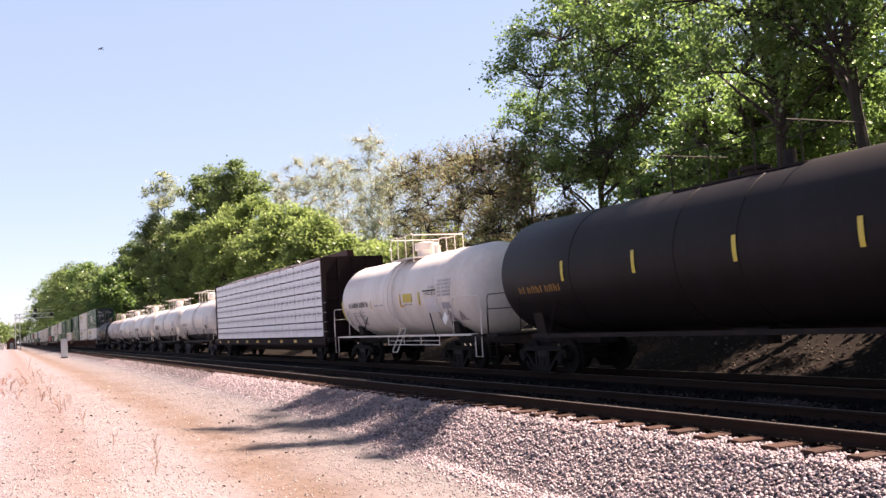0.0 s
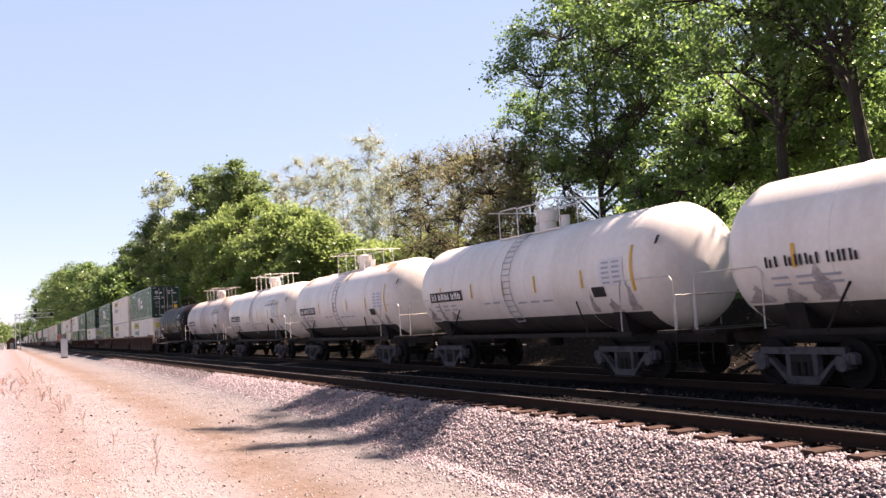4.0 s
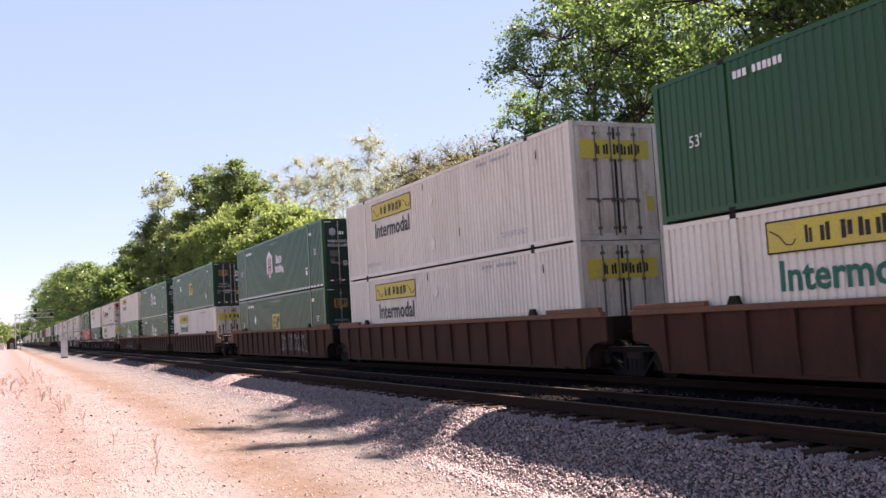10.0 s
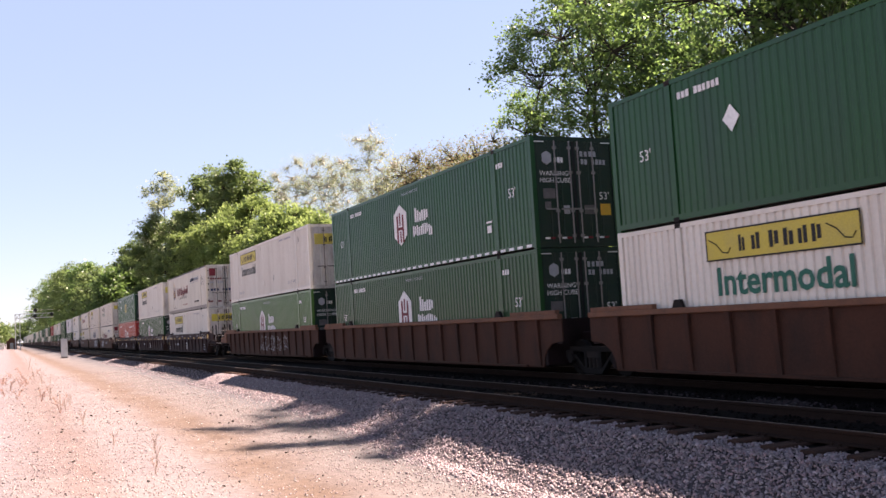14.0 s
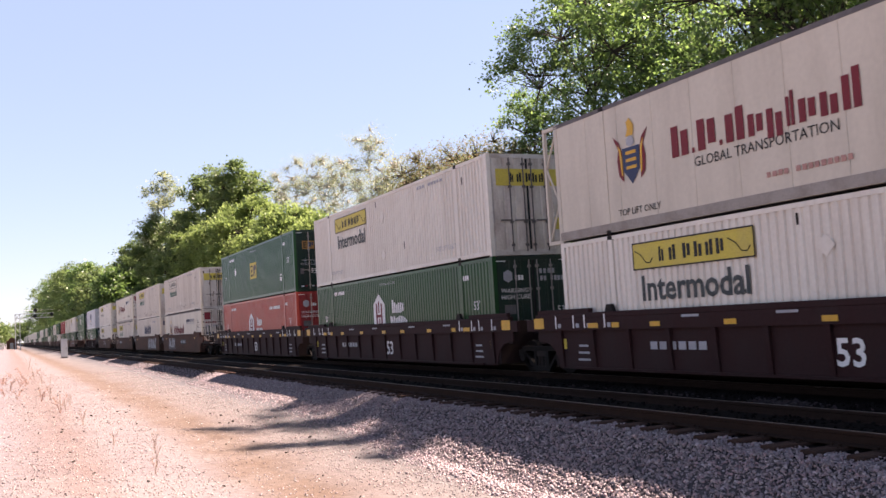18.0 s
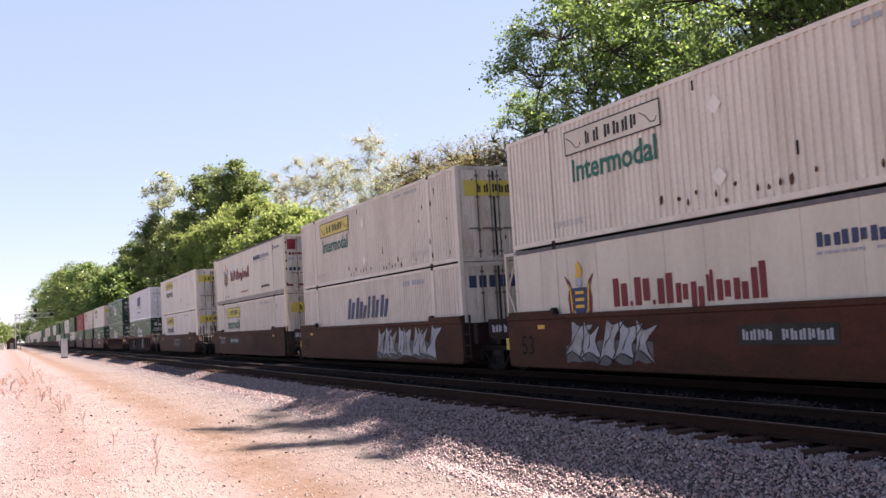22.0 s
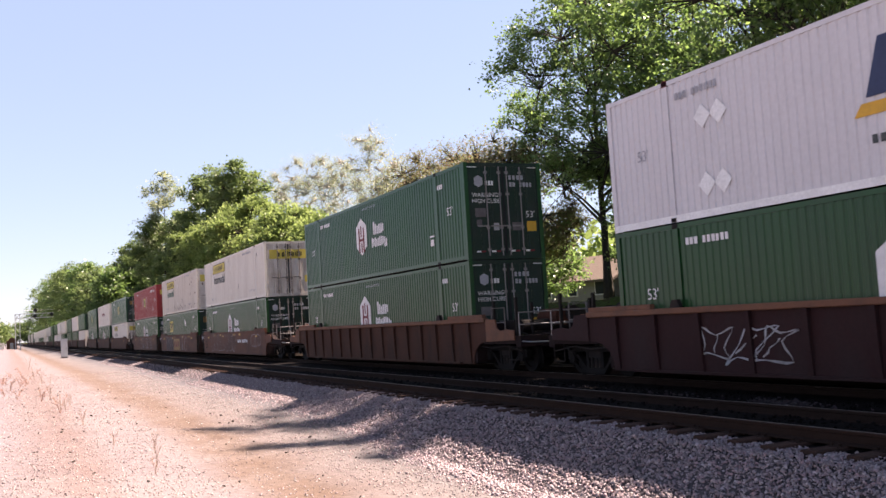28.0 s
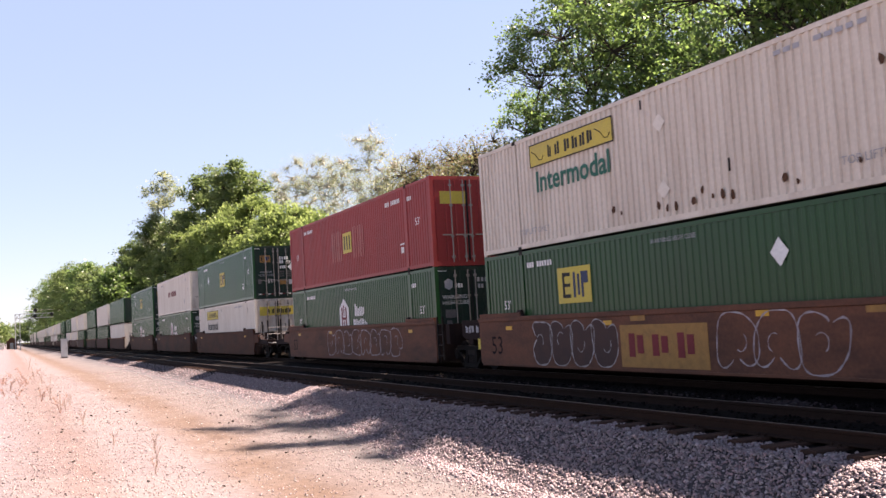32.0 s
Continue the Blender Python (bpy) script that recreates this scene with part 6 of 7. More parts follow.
def well_car(style, u, front, rear, extra=None, far=False):
    """front, rear: True where the end has its own bogie and coupler, False where it rests on the bogie it shares."""
    m, sm, label = WELLS[style]
    hl = 9.3
    if far:
        return far_well(style, u, front)
    ob = thing("well_car", label, "rail wagon", "well cars of the train")
    for s in (-1, 1):
        w = part("side_wall", shared(("wellside", style, s), lambda: well_side(m, s, style)), ob)
        part("top_sill", shared(("sill", style, s), lambda: sill_mesh(sm, s, hl, True)), ob, label="worn top sill" if style == "ribbed" else "")
        if style not in SMOOTH:
            n = 15 if style == "ribbed" else 13
            for i in range(n):
                x = -8.1 + i * 16.2 / (n - 1)
                part("rib", shared(("rib", style, s), lambda: rib_mesh(m, s)), w, (x, 0, 0))
            for e in (-1, 1):
                part("arch_plate", shared(("archplate", style, s, e), lambda: arch_plate(m, s, e)), w)
        else:
            if s < 0:
                part("size_mark", text_mesh("53", 0.5, BULK), w, (-7.3, -1.474, 0.72), "dark faded number 53")
            if not front:
                part("end_ladder", shared(("endladder", s), lambda: ladder_mesh(s)), ob, label="dark steel ladder at the car's end")
            if not rear:
                wing = part("end_wing", shared(("endwing", s), lambda: wing_mesh(s)), ob, label="dark number plate over the bogie")
                if s < 0:
                    for k in range(4):
                        part("lettering_bar", glyph(0.13, 0.2, INKGREY, k), wing, (-9.2 + 0.19 * k + (0.1 if k == 3 else 0), -1.427, 1.2))
                    part("reflector", plate(0.2, 0.3, YELLOW), wing, (-8.42, -1.427, 0.78))
        part("lower_flange", shared(("flange", style, s), lambda: G().box(-hl + 1.8, hl - 1.8, *sorted((s * 1.3, s * 1.49)), 0.2, 0.25).mesh("lower_flange", m)), w)
        for e in (-1, 1):
            part("guide_block", shared(("guide", style, s), lambda: G().prism_y([(-0.16, 1.5), (0.16, 1.5), (0.08, 1.66), (-0.08, 1.66)], *sorted((s * 1.37, s * 1.46))).mesh("guide_block", STEEL)), ob, (e * POST, 0, 0))
        for x, z in {"dark": ((-4.4, 1.2), (-2.2, 1.2), (0.1, 1.2), (1.8, 1.2), (4.0, 1.2)), "smooth": ((-6.6, 1.2), (6.3, 1.2)), "faded": ((-6.6, 1.2), (-2.1, 1.25), (6.3, 1.2)), "ribbed": (), "plain": ((-3.0, 1.43), (5.4, 1.43))}[style] if s < 0 else ():
            part("reflector", shared("wellreflector", lambda: G().box(-0.16, 0.16, -0.004, 0.004, -0.05, 0.05).mesh("reflector", AMBER)), ob, (x, s * (1.506 if style == "dark" else 1.474), z), "amber reflector strip")
        if style == "dark" and s < 0:
            gauge_marks(ob)
    part("floor", shared(("wellfloor", style), lambda: G().box(-8.3, 8.3, -1.36, 1.36, 0.2, 0.27).mesh("floor", STEEL)), ob)
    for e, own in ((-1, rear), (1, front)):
        # The near-black colour makes the joint read as a shaded gap.
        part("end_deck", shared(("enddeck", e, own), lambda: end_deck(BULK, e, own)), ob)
        for s in (-1, 1):
            part("inner_wall", shared(("inner", e), lambda: G().box(*sorted((e * 7.6, e * 8.34)), -0.02, 0.02, 0.28, 1.37).mesh("inner_wall", STEEL)), ob, (0, s * 1.365, 0))
            if own:
                part("handrail", shared(("hoop", e), lambda: hoop_mesh(e)), ob, (0, s * 1.34, 0))
                part("step", shared(("wstep", e), lambda: step_mesh(e)), ob, (0, s * 1.38, 0))
        if own:
            for s in (-1, 1):
                part("end_gusset", shared(("gusset", style, e, s), lambda: gusset_mesh(SILL if style == "ribbed" else m, {"plain": "ribbed", "faded": "smooth"}.get(style, style), e, s)), ob, label="side plate over the bogie")
            if style == "dark":
                st = part("brake_stand", shared("brakestand", stand_mesh), ob, (e * 10.25, 0, 0), "tall dark steel stand on the end platform")
                part("hand_brake_wheel", shared("brakewheel", lambda: G().disc_y([(-0.02, 0.0), (-0.02, 0.05), (-0.03, 0.24), (-0.03, 0.28), (0.03, 0.28), (0.03, 0.24), (0.02, 0.05), (0.02, 0.0)], 16).mesh("wheel", STEEL)), st, (0, -0.75, 1.55))
            part("end_railing", shared(("endrail", e), lambda: cross_rail(e)), ob, label="worn bright handrail across the end")
    bogie(ob, -9.72 if not rear else -9.55)
    if front:
        bogie(ob, 9.55)
        coupler(ob, 11.3, 1)
        part("brake_gear", shared("brakegear", lambda: brake_mesh(1)), ob)
        clutter(ob, 1)
    if rear:
        coupler(ob, -11.3, -1)
        part("brake_gear", shared("brakegear2", lambda: brake_mesh(-1)), ob)
        clutter(ob, -1)
    if extra:
        extra(ob)
    ob.location = (u, 0, 0)
    MOVERS.append((ob, u, 0))
    return ob


def gusset_mesh(material, style, e, s):
    """Side plate that carries the well's wall on over the bogie."""
    o = {"ribbed": [(9.17, 0.84), (10.75, 0.88), (10.75, 1.13), (10.3, 1.17), (10.0, 1.12), (9.8, 1.2), (9.72, 1.44), (9.17, 1.46)],
         "dark": [(9.17, 0.84), (9.5, 1.0), (10.55, 1.06), (10.6, 1.40), (10.5, 1.49), (9.17, 1.49)],
         "smooth": [(8.3, 0.5), (8.36, 0.66), (8.55, 0.84), (9.3, 0.88), (9.35, 1.05), (9.3, 1.24), (8.3, 1.28)]}[style]
    o = [(e * x, z) for x, z in o]
    return G().prism_y(o if e > 0 else o[::-1], *sorted((s * 1.419, s * 1.46))).mesh("end_gusset", material)


def stand_mesh():
    g = G().box(-0.3, -0.22, -0.06, 0.06, 0.98, 2.62).box(0.22, 0.3, -0.06, 0.06, 0.98, 2.62).box(-0.32, 0.32, -0.09, 0.09, 2.28, 2.66, 0.01)
    for z in (1.35, 1.75, 2.1):
        g.box(-0.22, 0.22, -0.03, 0.03, z - 0.03, z + 0.03)
    return g.mesh("brake_stand", BULK)


def gauge_marks(ob):
    """White length ticks, small bars and amber plates by the ends of the dark wells."""
    for e in (-1, 1):
        for x in (8.21, 7.44, 6.98, 6.18):
            part("length_tick", plate(0.05, 0.3, INKWHITE), ob, (e * x, -1.502, 1.30))
            part("lettering_bar", plate(0.13, 0.1, INKGREY), ob, (e * x + 0.16, -1.502, 1.21))
        part("reflector", plate(0.46, 0.26, AMBER), ob, (e * 9.0, -1.504, 1.28), "square amber reflector plate")
        part("reflector", plate(0.4, 0.11, AMBER), ob, (e * 6.64, -1.504, 1.20))
        part("reflector", plate(0.27, 0.11, AMBER), ob, (e * 5.78, -1.504, 1.20))
        part("yellow_plate", plate(0.16, 0.24, YELLOW), ob, (e * 8.0, -1.414, 0.78))
        for k in range(3):
            part("lettering_bar", plate(0.5 - 0.06 * k, 0.05, INKGREY), ob, (e * 7.2, -1.414, 0.42 + k * 0.16))
    for x in (-3.3, -0.8, 2.6, 5.3):
        part("lettering_bar", plate(0.5, 0.05, INKGREY), ob, (x, -1.504, 1.34))


def clutter(ob, e):
    """Pipes, posts, reservoir and boxes on the end platform."""
    def res():
        return G().tube((e * 9.35, 0.35, 1.42), (e * 10.35, 0.35, 1.42), 0.24, n=14).mesh("air_reservoir", BROWN, True)
    part("air_reservoir", shared(("reservoir", e), res), ob, label="brown air reservoir drum")
    for x, y, h in ((9.25, -1.2, 1.95), (10.3, -0.6, 1.85), (10.6, -1.25, 2.0), (9.7, 0.9, 1.7)):
        part("post", shared(("wpost", h), lambda: G().box(-0.035, 0.035, -0.035, 0.035, 0.98, h).mesh("post", STEEL)), ob, (e * x, y, 0))
    part("valve_box", shared("valvebox", lambda: G().box(-0.25, 0.25, -0.18, 0.18, 0.98, 1.4, 0.02).mesh("valve_box", STEEL)), ob, (e * 9.6, -0.75, 0))
    part("pipe", shared(("wpipe", e), lambda: G().path([(e * 9.2, -1.1, 1.1), (e * 9.9, -1.1, 1.12), (e * 10.4, -1.0, 1.05), (e * 10.95, -0.6, 0.75)], 0.03, 6).mesh("pipe", STEEL)), ob)
    part("brake_rod", shared(("wrod", e), lambda: G().path([(e * 8.6, -1.3, 0.7), (e * 9.3, -1.34, 0.66), (e * 10.0, -1.32, 0.72), (e * 10.9, -1.3, 0.6)], 0.018, 5).mesh("brake_rod", STEEL)), ob)
    part("uncoupling_lever", shared(("wlever", e), lambda: G().path([(e * 11.0, -1.35, 0.85), (e * 11.15, -1.2, 0.82), (e * 11.2, -0.4, 0.8), (e * 11.3, -0.2, 0.92)], 0.018, 5).mesh("uncoupling_lever", BRIGHT)), ob)


def brake_mesh(e):
    g = G().tube((e * 9.9, -0.75, 1.22), (e * 9.9, 0.75, 1.22), 0.17, n=12)
    g.box(*sorted((e * 9.5, e * 10.3)), -0.5, 0.5, 0.98, 1.06)
    g.tube((e * 10.55, 0.55, 1.0), (e * 10.55, 0.55, 1.5), 0.03, n=6)
    g.tube((e * 10.5, 0.55, 1.5), (e * 10.6, 0.55, 1.5), 0.22, n=14)
    return g.mesh("brake_gear", STEEL)


def number_panel(ob, x0=0.3, x1=2.6, z=0.95, y=-1.474, back=True):
    if back:
        part("number_panel", plate(round(x1 - x0, 2), 0.36, BLACKINK), ob, ((x0 + x1) / 2, y, z), "black panel with pale bars")
    w = (x1 - x0) / 12
    for i in range(11):
        if i != 4:
            part("lettering_bar", glyph(round(w * 0.72, 2), 0.19, INKGREY if back else INKWHITE, i), ob, (x0 + w * (i + 1), y - 0.006, z))


def yellow_panel(ob):
    p = part("logo_panel", plate(2.8, 0.9, FADEDAMBER), ob, (-0.25, -1.474, 0.74), "faded amber panel with dark red shapes")
    for x, h in ((-0.85, 0.5), (-0.05, 0.44), (0.75, 0.5)):
        part("stroke", glyph(0.5, h, INKRED, int(h * 100)), p, (x, -0.006, 0.02))


def well_number(ob):
    part("size_mark", text_mesh("53", 0.46, INKWHITE, 0.012), ob, (0.38, -1.414, 0.62), "white number 53")
    for i in range(6):
        part("lettering_bar", plate(0.22, 0.16, INKGREY), ob, (-4.6 + i * 0.3, -1.414, 0.75))


SPRAY = mat("sprayed_pale_grey", (0.36, 0.35, 0.36), 0.7, spots=(0.10, 0.08, 0.08), amount=0.85, scale=2.5, fine=0.15)


LILACPAINT = mat("sprayed_pale_lilac", (0.40, 0.36, 0.39), 0.7, spots=(0.11, 0.07, 0.065), amount=0.85, scale=2.5, fine=0.15)
LILAC, CHALK = (LILACPAINT, LILACPAINT), (SPRAY, SPRAY)
DUSK = mat("sprayed_dusky_brown", (0.055, 0.030, 0.028), 0.75, spots=(0.09, 0.04, 0.03), amount=0.7, scale=2)


def ribbon(pts, width, material):
    """A flat sprayed line along a curve in the wall's plane."""
    p = [Vector((a, 0, b)) for a, b in pts]
    v, f = [], []
    for i, q in enumerate(p):
        d = p[min(i + 1, len(p) - 1)] - p[max(i - 1, 0)]
        d = d.normalized() if d.length > 1e-6 else Vector((1, 0, 0))
        n = Vector((-d.z, 0, d.x)) * width * (0.65 + 0.35 * math.sin(i * 1.7))
        v += [q + n, q - n]
        if i:
            f.append((2 * i - 2, 2 * i - 1, 2 * i + 1, 2 * i))
    g = G()
    g.add([tuple(q) for q in v], f)
    return g.mesh("stroke", material)


def bubble(ob, x0, x1, z0, z1, seed, colours, y=-1.474, fill=None):
    """Sprayed round fat shapes in thin outline, side by side, each with a notch and an inner curl."""
    rr = random.Random(seed)
    n = max(2, round((x1 - x0) / 0.95))
    w, h, mid = (x1 - x0) / n, (z1 - z0) / 2, (z0 + z1) / 2
    for i in range(n):
        cx, notch, deep = x0 + w * (i + 0.5), rr.choice((0.3, 1.2, 2.9, 4.7, 5.6)), rr.uniform(0.35, 0.6)
        slant, wob = rr.uniform(-0.12, 0.16), rr.uniform(0, 6.28)
        rim = []
        for k in range(41):
            a = notch + 0.12 + (2 * math.pi - 0.24) * k / 40
            away = min(abs(a - notch), abs(a - notch - 2 * math.pi))
            r = (1 - deep * math.exp(-(away / 0.32) ** 2)) * (1 + 0.07 * math.sin(3 * a + wob))
            c, q = math.cos(a), math.sin(a)
            px, pz = math.copysign(abs(c) ** 0.7, c) * r * w * 0.54, math.copysign(abs(q) ** 0.7, q) * r * h
            rim.append((cx + px + slant * pz, mid + pz))
        if fill:
            part("graffiti_patch", G().prism_y(rim[:-1], -0.002, 0).mesh("patch", fill), ob, (0, y - 0.002 * (i % 2), 0))
        part("graffiti_stroke", ribbon(rim, rr.uniform(0.016, 0.026), colours[i % 2]), ob, (0, y - 0.007, 0))
        sx, sz, turn = cx + rr.uniform(-0.08, 0.1), mid + rr.uniform(-0.2, 0.2) * h, rr.uniform(0, 6.28)
        curl = [(sx + 0.13 * math.cos(turn + 0.33 * k) * (1 + 0.04 * k), sz + 0.17 * math.sin(turn + 0.33 * k)) for k in range(11)]
        part("graffiti_stroke", ribbon(curl, 0.014, colours[i % 2]), ob, (0, y - 0.007, 0))


def faded_patches(ob, xs, y=-1.474):
    for x, w, m in xs:
        part("patch", plate(w, 0.12, m), ob, (x, y, 1.33), "yellow reflective tape" if m is AMBER else "faded cream tape")


def scrawl(ob, x0, x1, z0, z1, seed, colours, fill=True, y=-1.474):
    """Sprayed graffiti: overlapping jagged shapes with slashes, no words."""
    rr = random.Random(seed)
    n = max(3, int((x1 - x0) / 0.62))
    w = (x1 - x0) / n
    if fill:
        base = [(x0 + (x1 - x0) * k / 12, z0 + rr.uniform(-0.05, 0.1)) for k in range(13)] + [(x1 - (x1 - x0) * k / 12, z0 + (z1 - z0) * rr.uniform(0.4, 0.6)) for k in range(13)]
        part("graffiti_patch", G().prism_y(base, -0.002, 0).mesh("patch", GREYED), ob, (0, y, 0))
    for i in range(n):
        a, lean = x0 + w * (i - 0.15), rr.uniform(-0.1, 0.7) * w
        q = [rr.uniform(-0.12, 0.12) for _ in range(12)]
        h = z1 - z0
        rim = [(a + q[0] * w, z0 + h * (0.08 + q[1])), (a + w * (0.45 + q[2]), z0 + h * (0.22 + q[3])), (a + w * (1.2 + q[4]), z0 + h * (0.02 + abs(q[5]))),
               (a + w * (0.82 + q[6]) + lean * 0.5, z0 + h * (0.5 + q[7])), (a + w * (1.25 + q[8]) + lean, z1 - h * abs(q[9])), (a + w * 0.55 + lean, z1 - h * (0.2 + q[10])), (a + w * (0.12 + q[11]) + lean, z1), (a + w * 0.22 + lean * 0.5, z0 + h * 0.52)]
        soft = []
        for k in range(len(rim)):
            p0, p1, p2, p3 = (Vector((*rim[(k + d) % len(rim)], 0)) for d in (-1, 0, 1, 2))
            for f in (0, 0.33, 0.66):
                c = p1 + (p2 - p0) * (f / 2) + (p0 * 2 - p1 * 5 + p2 * 4 - p3) * (f * f / 2) + (p1 * 3 - p0 - p2 * 3 + p3) * (f ** 3 / 2)
                soft.append((c.x, c.y))
        if fill:
            part("graffiti_patch", G().prism_y(soft, -0.003, 0).mesh("patch", colours[i % 2]), ob, (0, y - 0.003 - 0.001 * (i % 2), 0))
        cut = 0 if fill else rr.randrange(0, 5)
        part("graffiti_stroke", ribbon((soft + soft[:1])[cut:], 0.026 if fill else rr.uniform(0.016, 0.03), colours[2] if fill else colours[i % 2]), ob, (0, y - 0.009, 0))
        sx, sz = a + w * rr.uniform(0.35, 0.7), z0 + h * rr.uniform(0.15, 0.4)
        slash = [(sx + lean * 0.3 * k + rr.uniform(-0.05, 0.05), sz + h * 0.12 * k) for k in range(5)]
        part("graffiti_stroke", ribbon(slash, 0.024, colours[2] if fill else colours[0]), ob, (0, y - 0.010, 0))


# ---- tank cars ----
def tank_body(hl, r, a0=0.0, a1=2 * math.pi):
    dome = 0.62
    prof = [(-hl, 0.01), (-hl + 0.03, r * 0.35), (-hl + 0.10, r * 0.6), (-hl + 0.22, r * 0.8), (-hl + 0.38, r * 0.92), (-hl + dome, r)]
    ring = []
    for x in (-hl * 0.55, -0.9, 0.9, hl * 0.55):
        ring += [(x - 0.03, r), (x - 0.02, r + 0.012), (x + 0.02, r + 0.012), (x + 0.03, r)]
    full = prof + ring + [(-x, q) for x, q in prof[::-1]]
    return G().lathe_x(full, 40, 0, 0, a0, a1)


def tank_car(u, hl, r, axis, paint, label, band=None, dome=1.0, platform=1.6, walk_side=None, marks=None, rail_mat=None):
    ob = thing("tank_car", label, "tank wagon", "tank cars of the train")
    rail_mat = rail_mat or paint
    end_mat = WORN if band else rail_mat
    thin = 0.014 if rail_mat is STEEL else 0.018
    body = part("tank", tank_body(hl, r).mesh("tank", paint, True), ob, (0, 0, axis))
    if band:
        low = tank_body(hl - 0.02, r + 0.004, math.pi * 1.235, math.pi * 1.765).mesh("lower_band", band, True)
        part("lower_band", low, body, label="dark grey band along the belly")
    for e in (-1, 1):
        x = e * (hl - 1.7)
        g = G()
        g.prism_x([(-1.0, 0.95), (1.0, 0.95), (1.12, axis - r * 0.66), (0.9, axis - r * 0.8), (-0.9, axis - r * 0.8), (-1.12, axis - r * 0.66)], x - 0.22, x + 0.22)
        part("saddle", g.mesh("saddle", STEEL), ob, label="steel saddle under the tank")
        st = G().box(*sorted((e * (hl - 3.2), e * (hl + 0.75))), -0.28, 0.28, 0.72, 1.02, 0.03)
        st.box(*sorted((e * (hl + 0.0), e * (hl + 0.65))), -1.42, 1.42, 0.98, 1.05)
        part("stub_sill", st.mesh("stub_sill", STEEL), ob)
        for s in (-1, 1):
            y = s * 1.38
            part("end_handrail", G().path([(e * (hl - 1.25), y, 1.05), (e * (hl - 1.25), y, 2.05), (e * (hl - 1.15), y, 2.15), (e * (hl + 0.45), y, 2.15), (e * (hl + 0.55), y, 2.05), (e * (hl + 0.55), y, 1.05)], 0.014, 6).mesh("end_handrail", end_mat), ob)
            part("step", G().path([(e * (hl + 0.55), y, 1.0), (e * (hl + 0.55), y, 0.42), (e * (hl + 0.15), y, 0.42), (e * (hl + 0.15), y, 1.0)], 0.016, 6).mesh("step", rail_mat if walk_side else STEEL), ob)
        part("cross_rail", G().path([(e * (hl + 0.6), -1.38, 1.02), (e * (hl + 0.6), -1.38, 1.75), (e * (hl + 0.6), 1.38, 1.75), (e * (hl + 0.6), 1.38, 1.02)], 0.014, 6).mesh("cross_rail", end_mat), ob)
        bogie(ob, x, DUSTY if band else DARKCAST)
        coupler(ob, e * (hl + 0.95), e)
        for s in (-1, 1):
            part("brace", G().tube((e * (hl - 2.6), s * 1.35, 1.0), (e * (hl - 3.1), s * r * 0.93, axis - r * 0.45), 0.022).mesh("brace", STEEL), ob)
    sk = G()
    for s in (-1, 1):
        if walk_side:
            sk.box(-hl, hl, *sorted((s * 1.18, s * 1.45)), 1.02, 1.07)
            sk.tube((-hl * 0.1, s * 1.4, 0.75), (hl * 0.62, s * 1.4, 0.75), 0.016)
            sk.tube((-hl * 0.1, s * 1.4, 0.88), (hl * 0.62, s * 1.4, 0.88), 0.012)
            for x in (-hl * 0.1, hl * 0.14, hl * 0.38, hl * 0.62):
                sk.tube((x, s * 1.4, 0.75), (x, s * 1.4, 1.02), 0.014)
        else:
            sk.box(-hl + 1.3, hl - 1.3, *sorted((s * 1.0, s * 1.1)), 0.92, 1.02)
    part("running_board", sk.mesh("running_board", walk_side or STEEL), ob)
    # top platform, railing, manway
    top = axis + r
    pl = G()
    for s in (-1, 1):
        pl.box(-platform, platform, *sorted((s * 0.3, s * (0.95 if dome == 1 else 0.62))), top - 0.12, top - 0.08)
    part("platform", pl.mesh("platform", rail_mat), ob, label="grated platform on top of the tank")
    for s in (-1, 1):
        y = s * (0.95 if dome == 1 else 0.62)
        for e in (-1, 1):
            part("rail_hoop", G().path([(e * platform, y, top - 0.25), (e * platform, y, top + 0.62), (e * platform * 0.95, y, top + 0.7), (e * platform * 0.4, y, top + 0.7), (e * platform * 0.35, y, top + 0.62), (e * platform * 0.35, y, top - 0.1)], thin, 6).mesh("rail_hoop", rail_mat), ob,
                 label="bent railing hoop")
        part("rail_bar", G().tube((-platform * 0.36, y, top + 0.66), (platform * 0.36, y, top + 0.66), thin).mesh("rail_bar", rail_mat), ob)
    for e in (-1, 1):
        part("rail_bar", G().tube((e * platform, -0.95, top + 0.66), (e * platform, 0.95, top + 0.66), thin).mesh("rail_bar", rail_mat), ob)
    mr = 0.42 if walk_side else 0.3
    mw = G().tube((0, 0, top - 0.15), (0, 0, top + 0.2 * dome), mr * 0.8, n=20).tube((0, 0, top + 0.2 * dome), (0, 0, top + 0.46 * dome), mr, n=20).tube((0, 0, top + 0.46 * dome), (0, 0, top + 0.5 * dome), mr * 0.86, mr * 0.5, n=20)
    part("manway", mw.mesh("manway", rail_mat, True), ob, label="round manway dome")
    part("valve", G().tube((0.9, 0, top - 0.1), (0.9, 0, top + 0.3), 0.12, n=10).mesh("valve", rail_mat, True), ob)
    part("valve", G().tube((-0.85, 0.2, top - 0.1), (-0.85, 0.2, top + 0.22), 0.1, n=10).mesh("valve", rail_mat, True), ob)
    for s in (-1, 1) if walk_side or band else ():
        arc = []
        for k in range(9):
            a = radians(62 - k * 13.5)
            arc.append((s * (r + (0.12 if walk_side else 0.05)) * math.cos(a), axis + (r + (0.12 if walk_side else 0.05)) * math.sin(a)))
        if walk_side:
            arc.append((s * 1.42, 0.5))
        la = G()
        for cx in (-0.22, 0.22):
            la.path([(cx, y, z) for y, z in arc], 0.022 if walk_side else 0.010, 5)
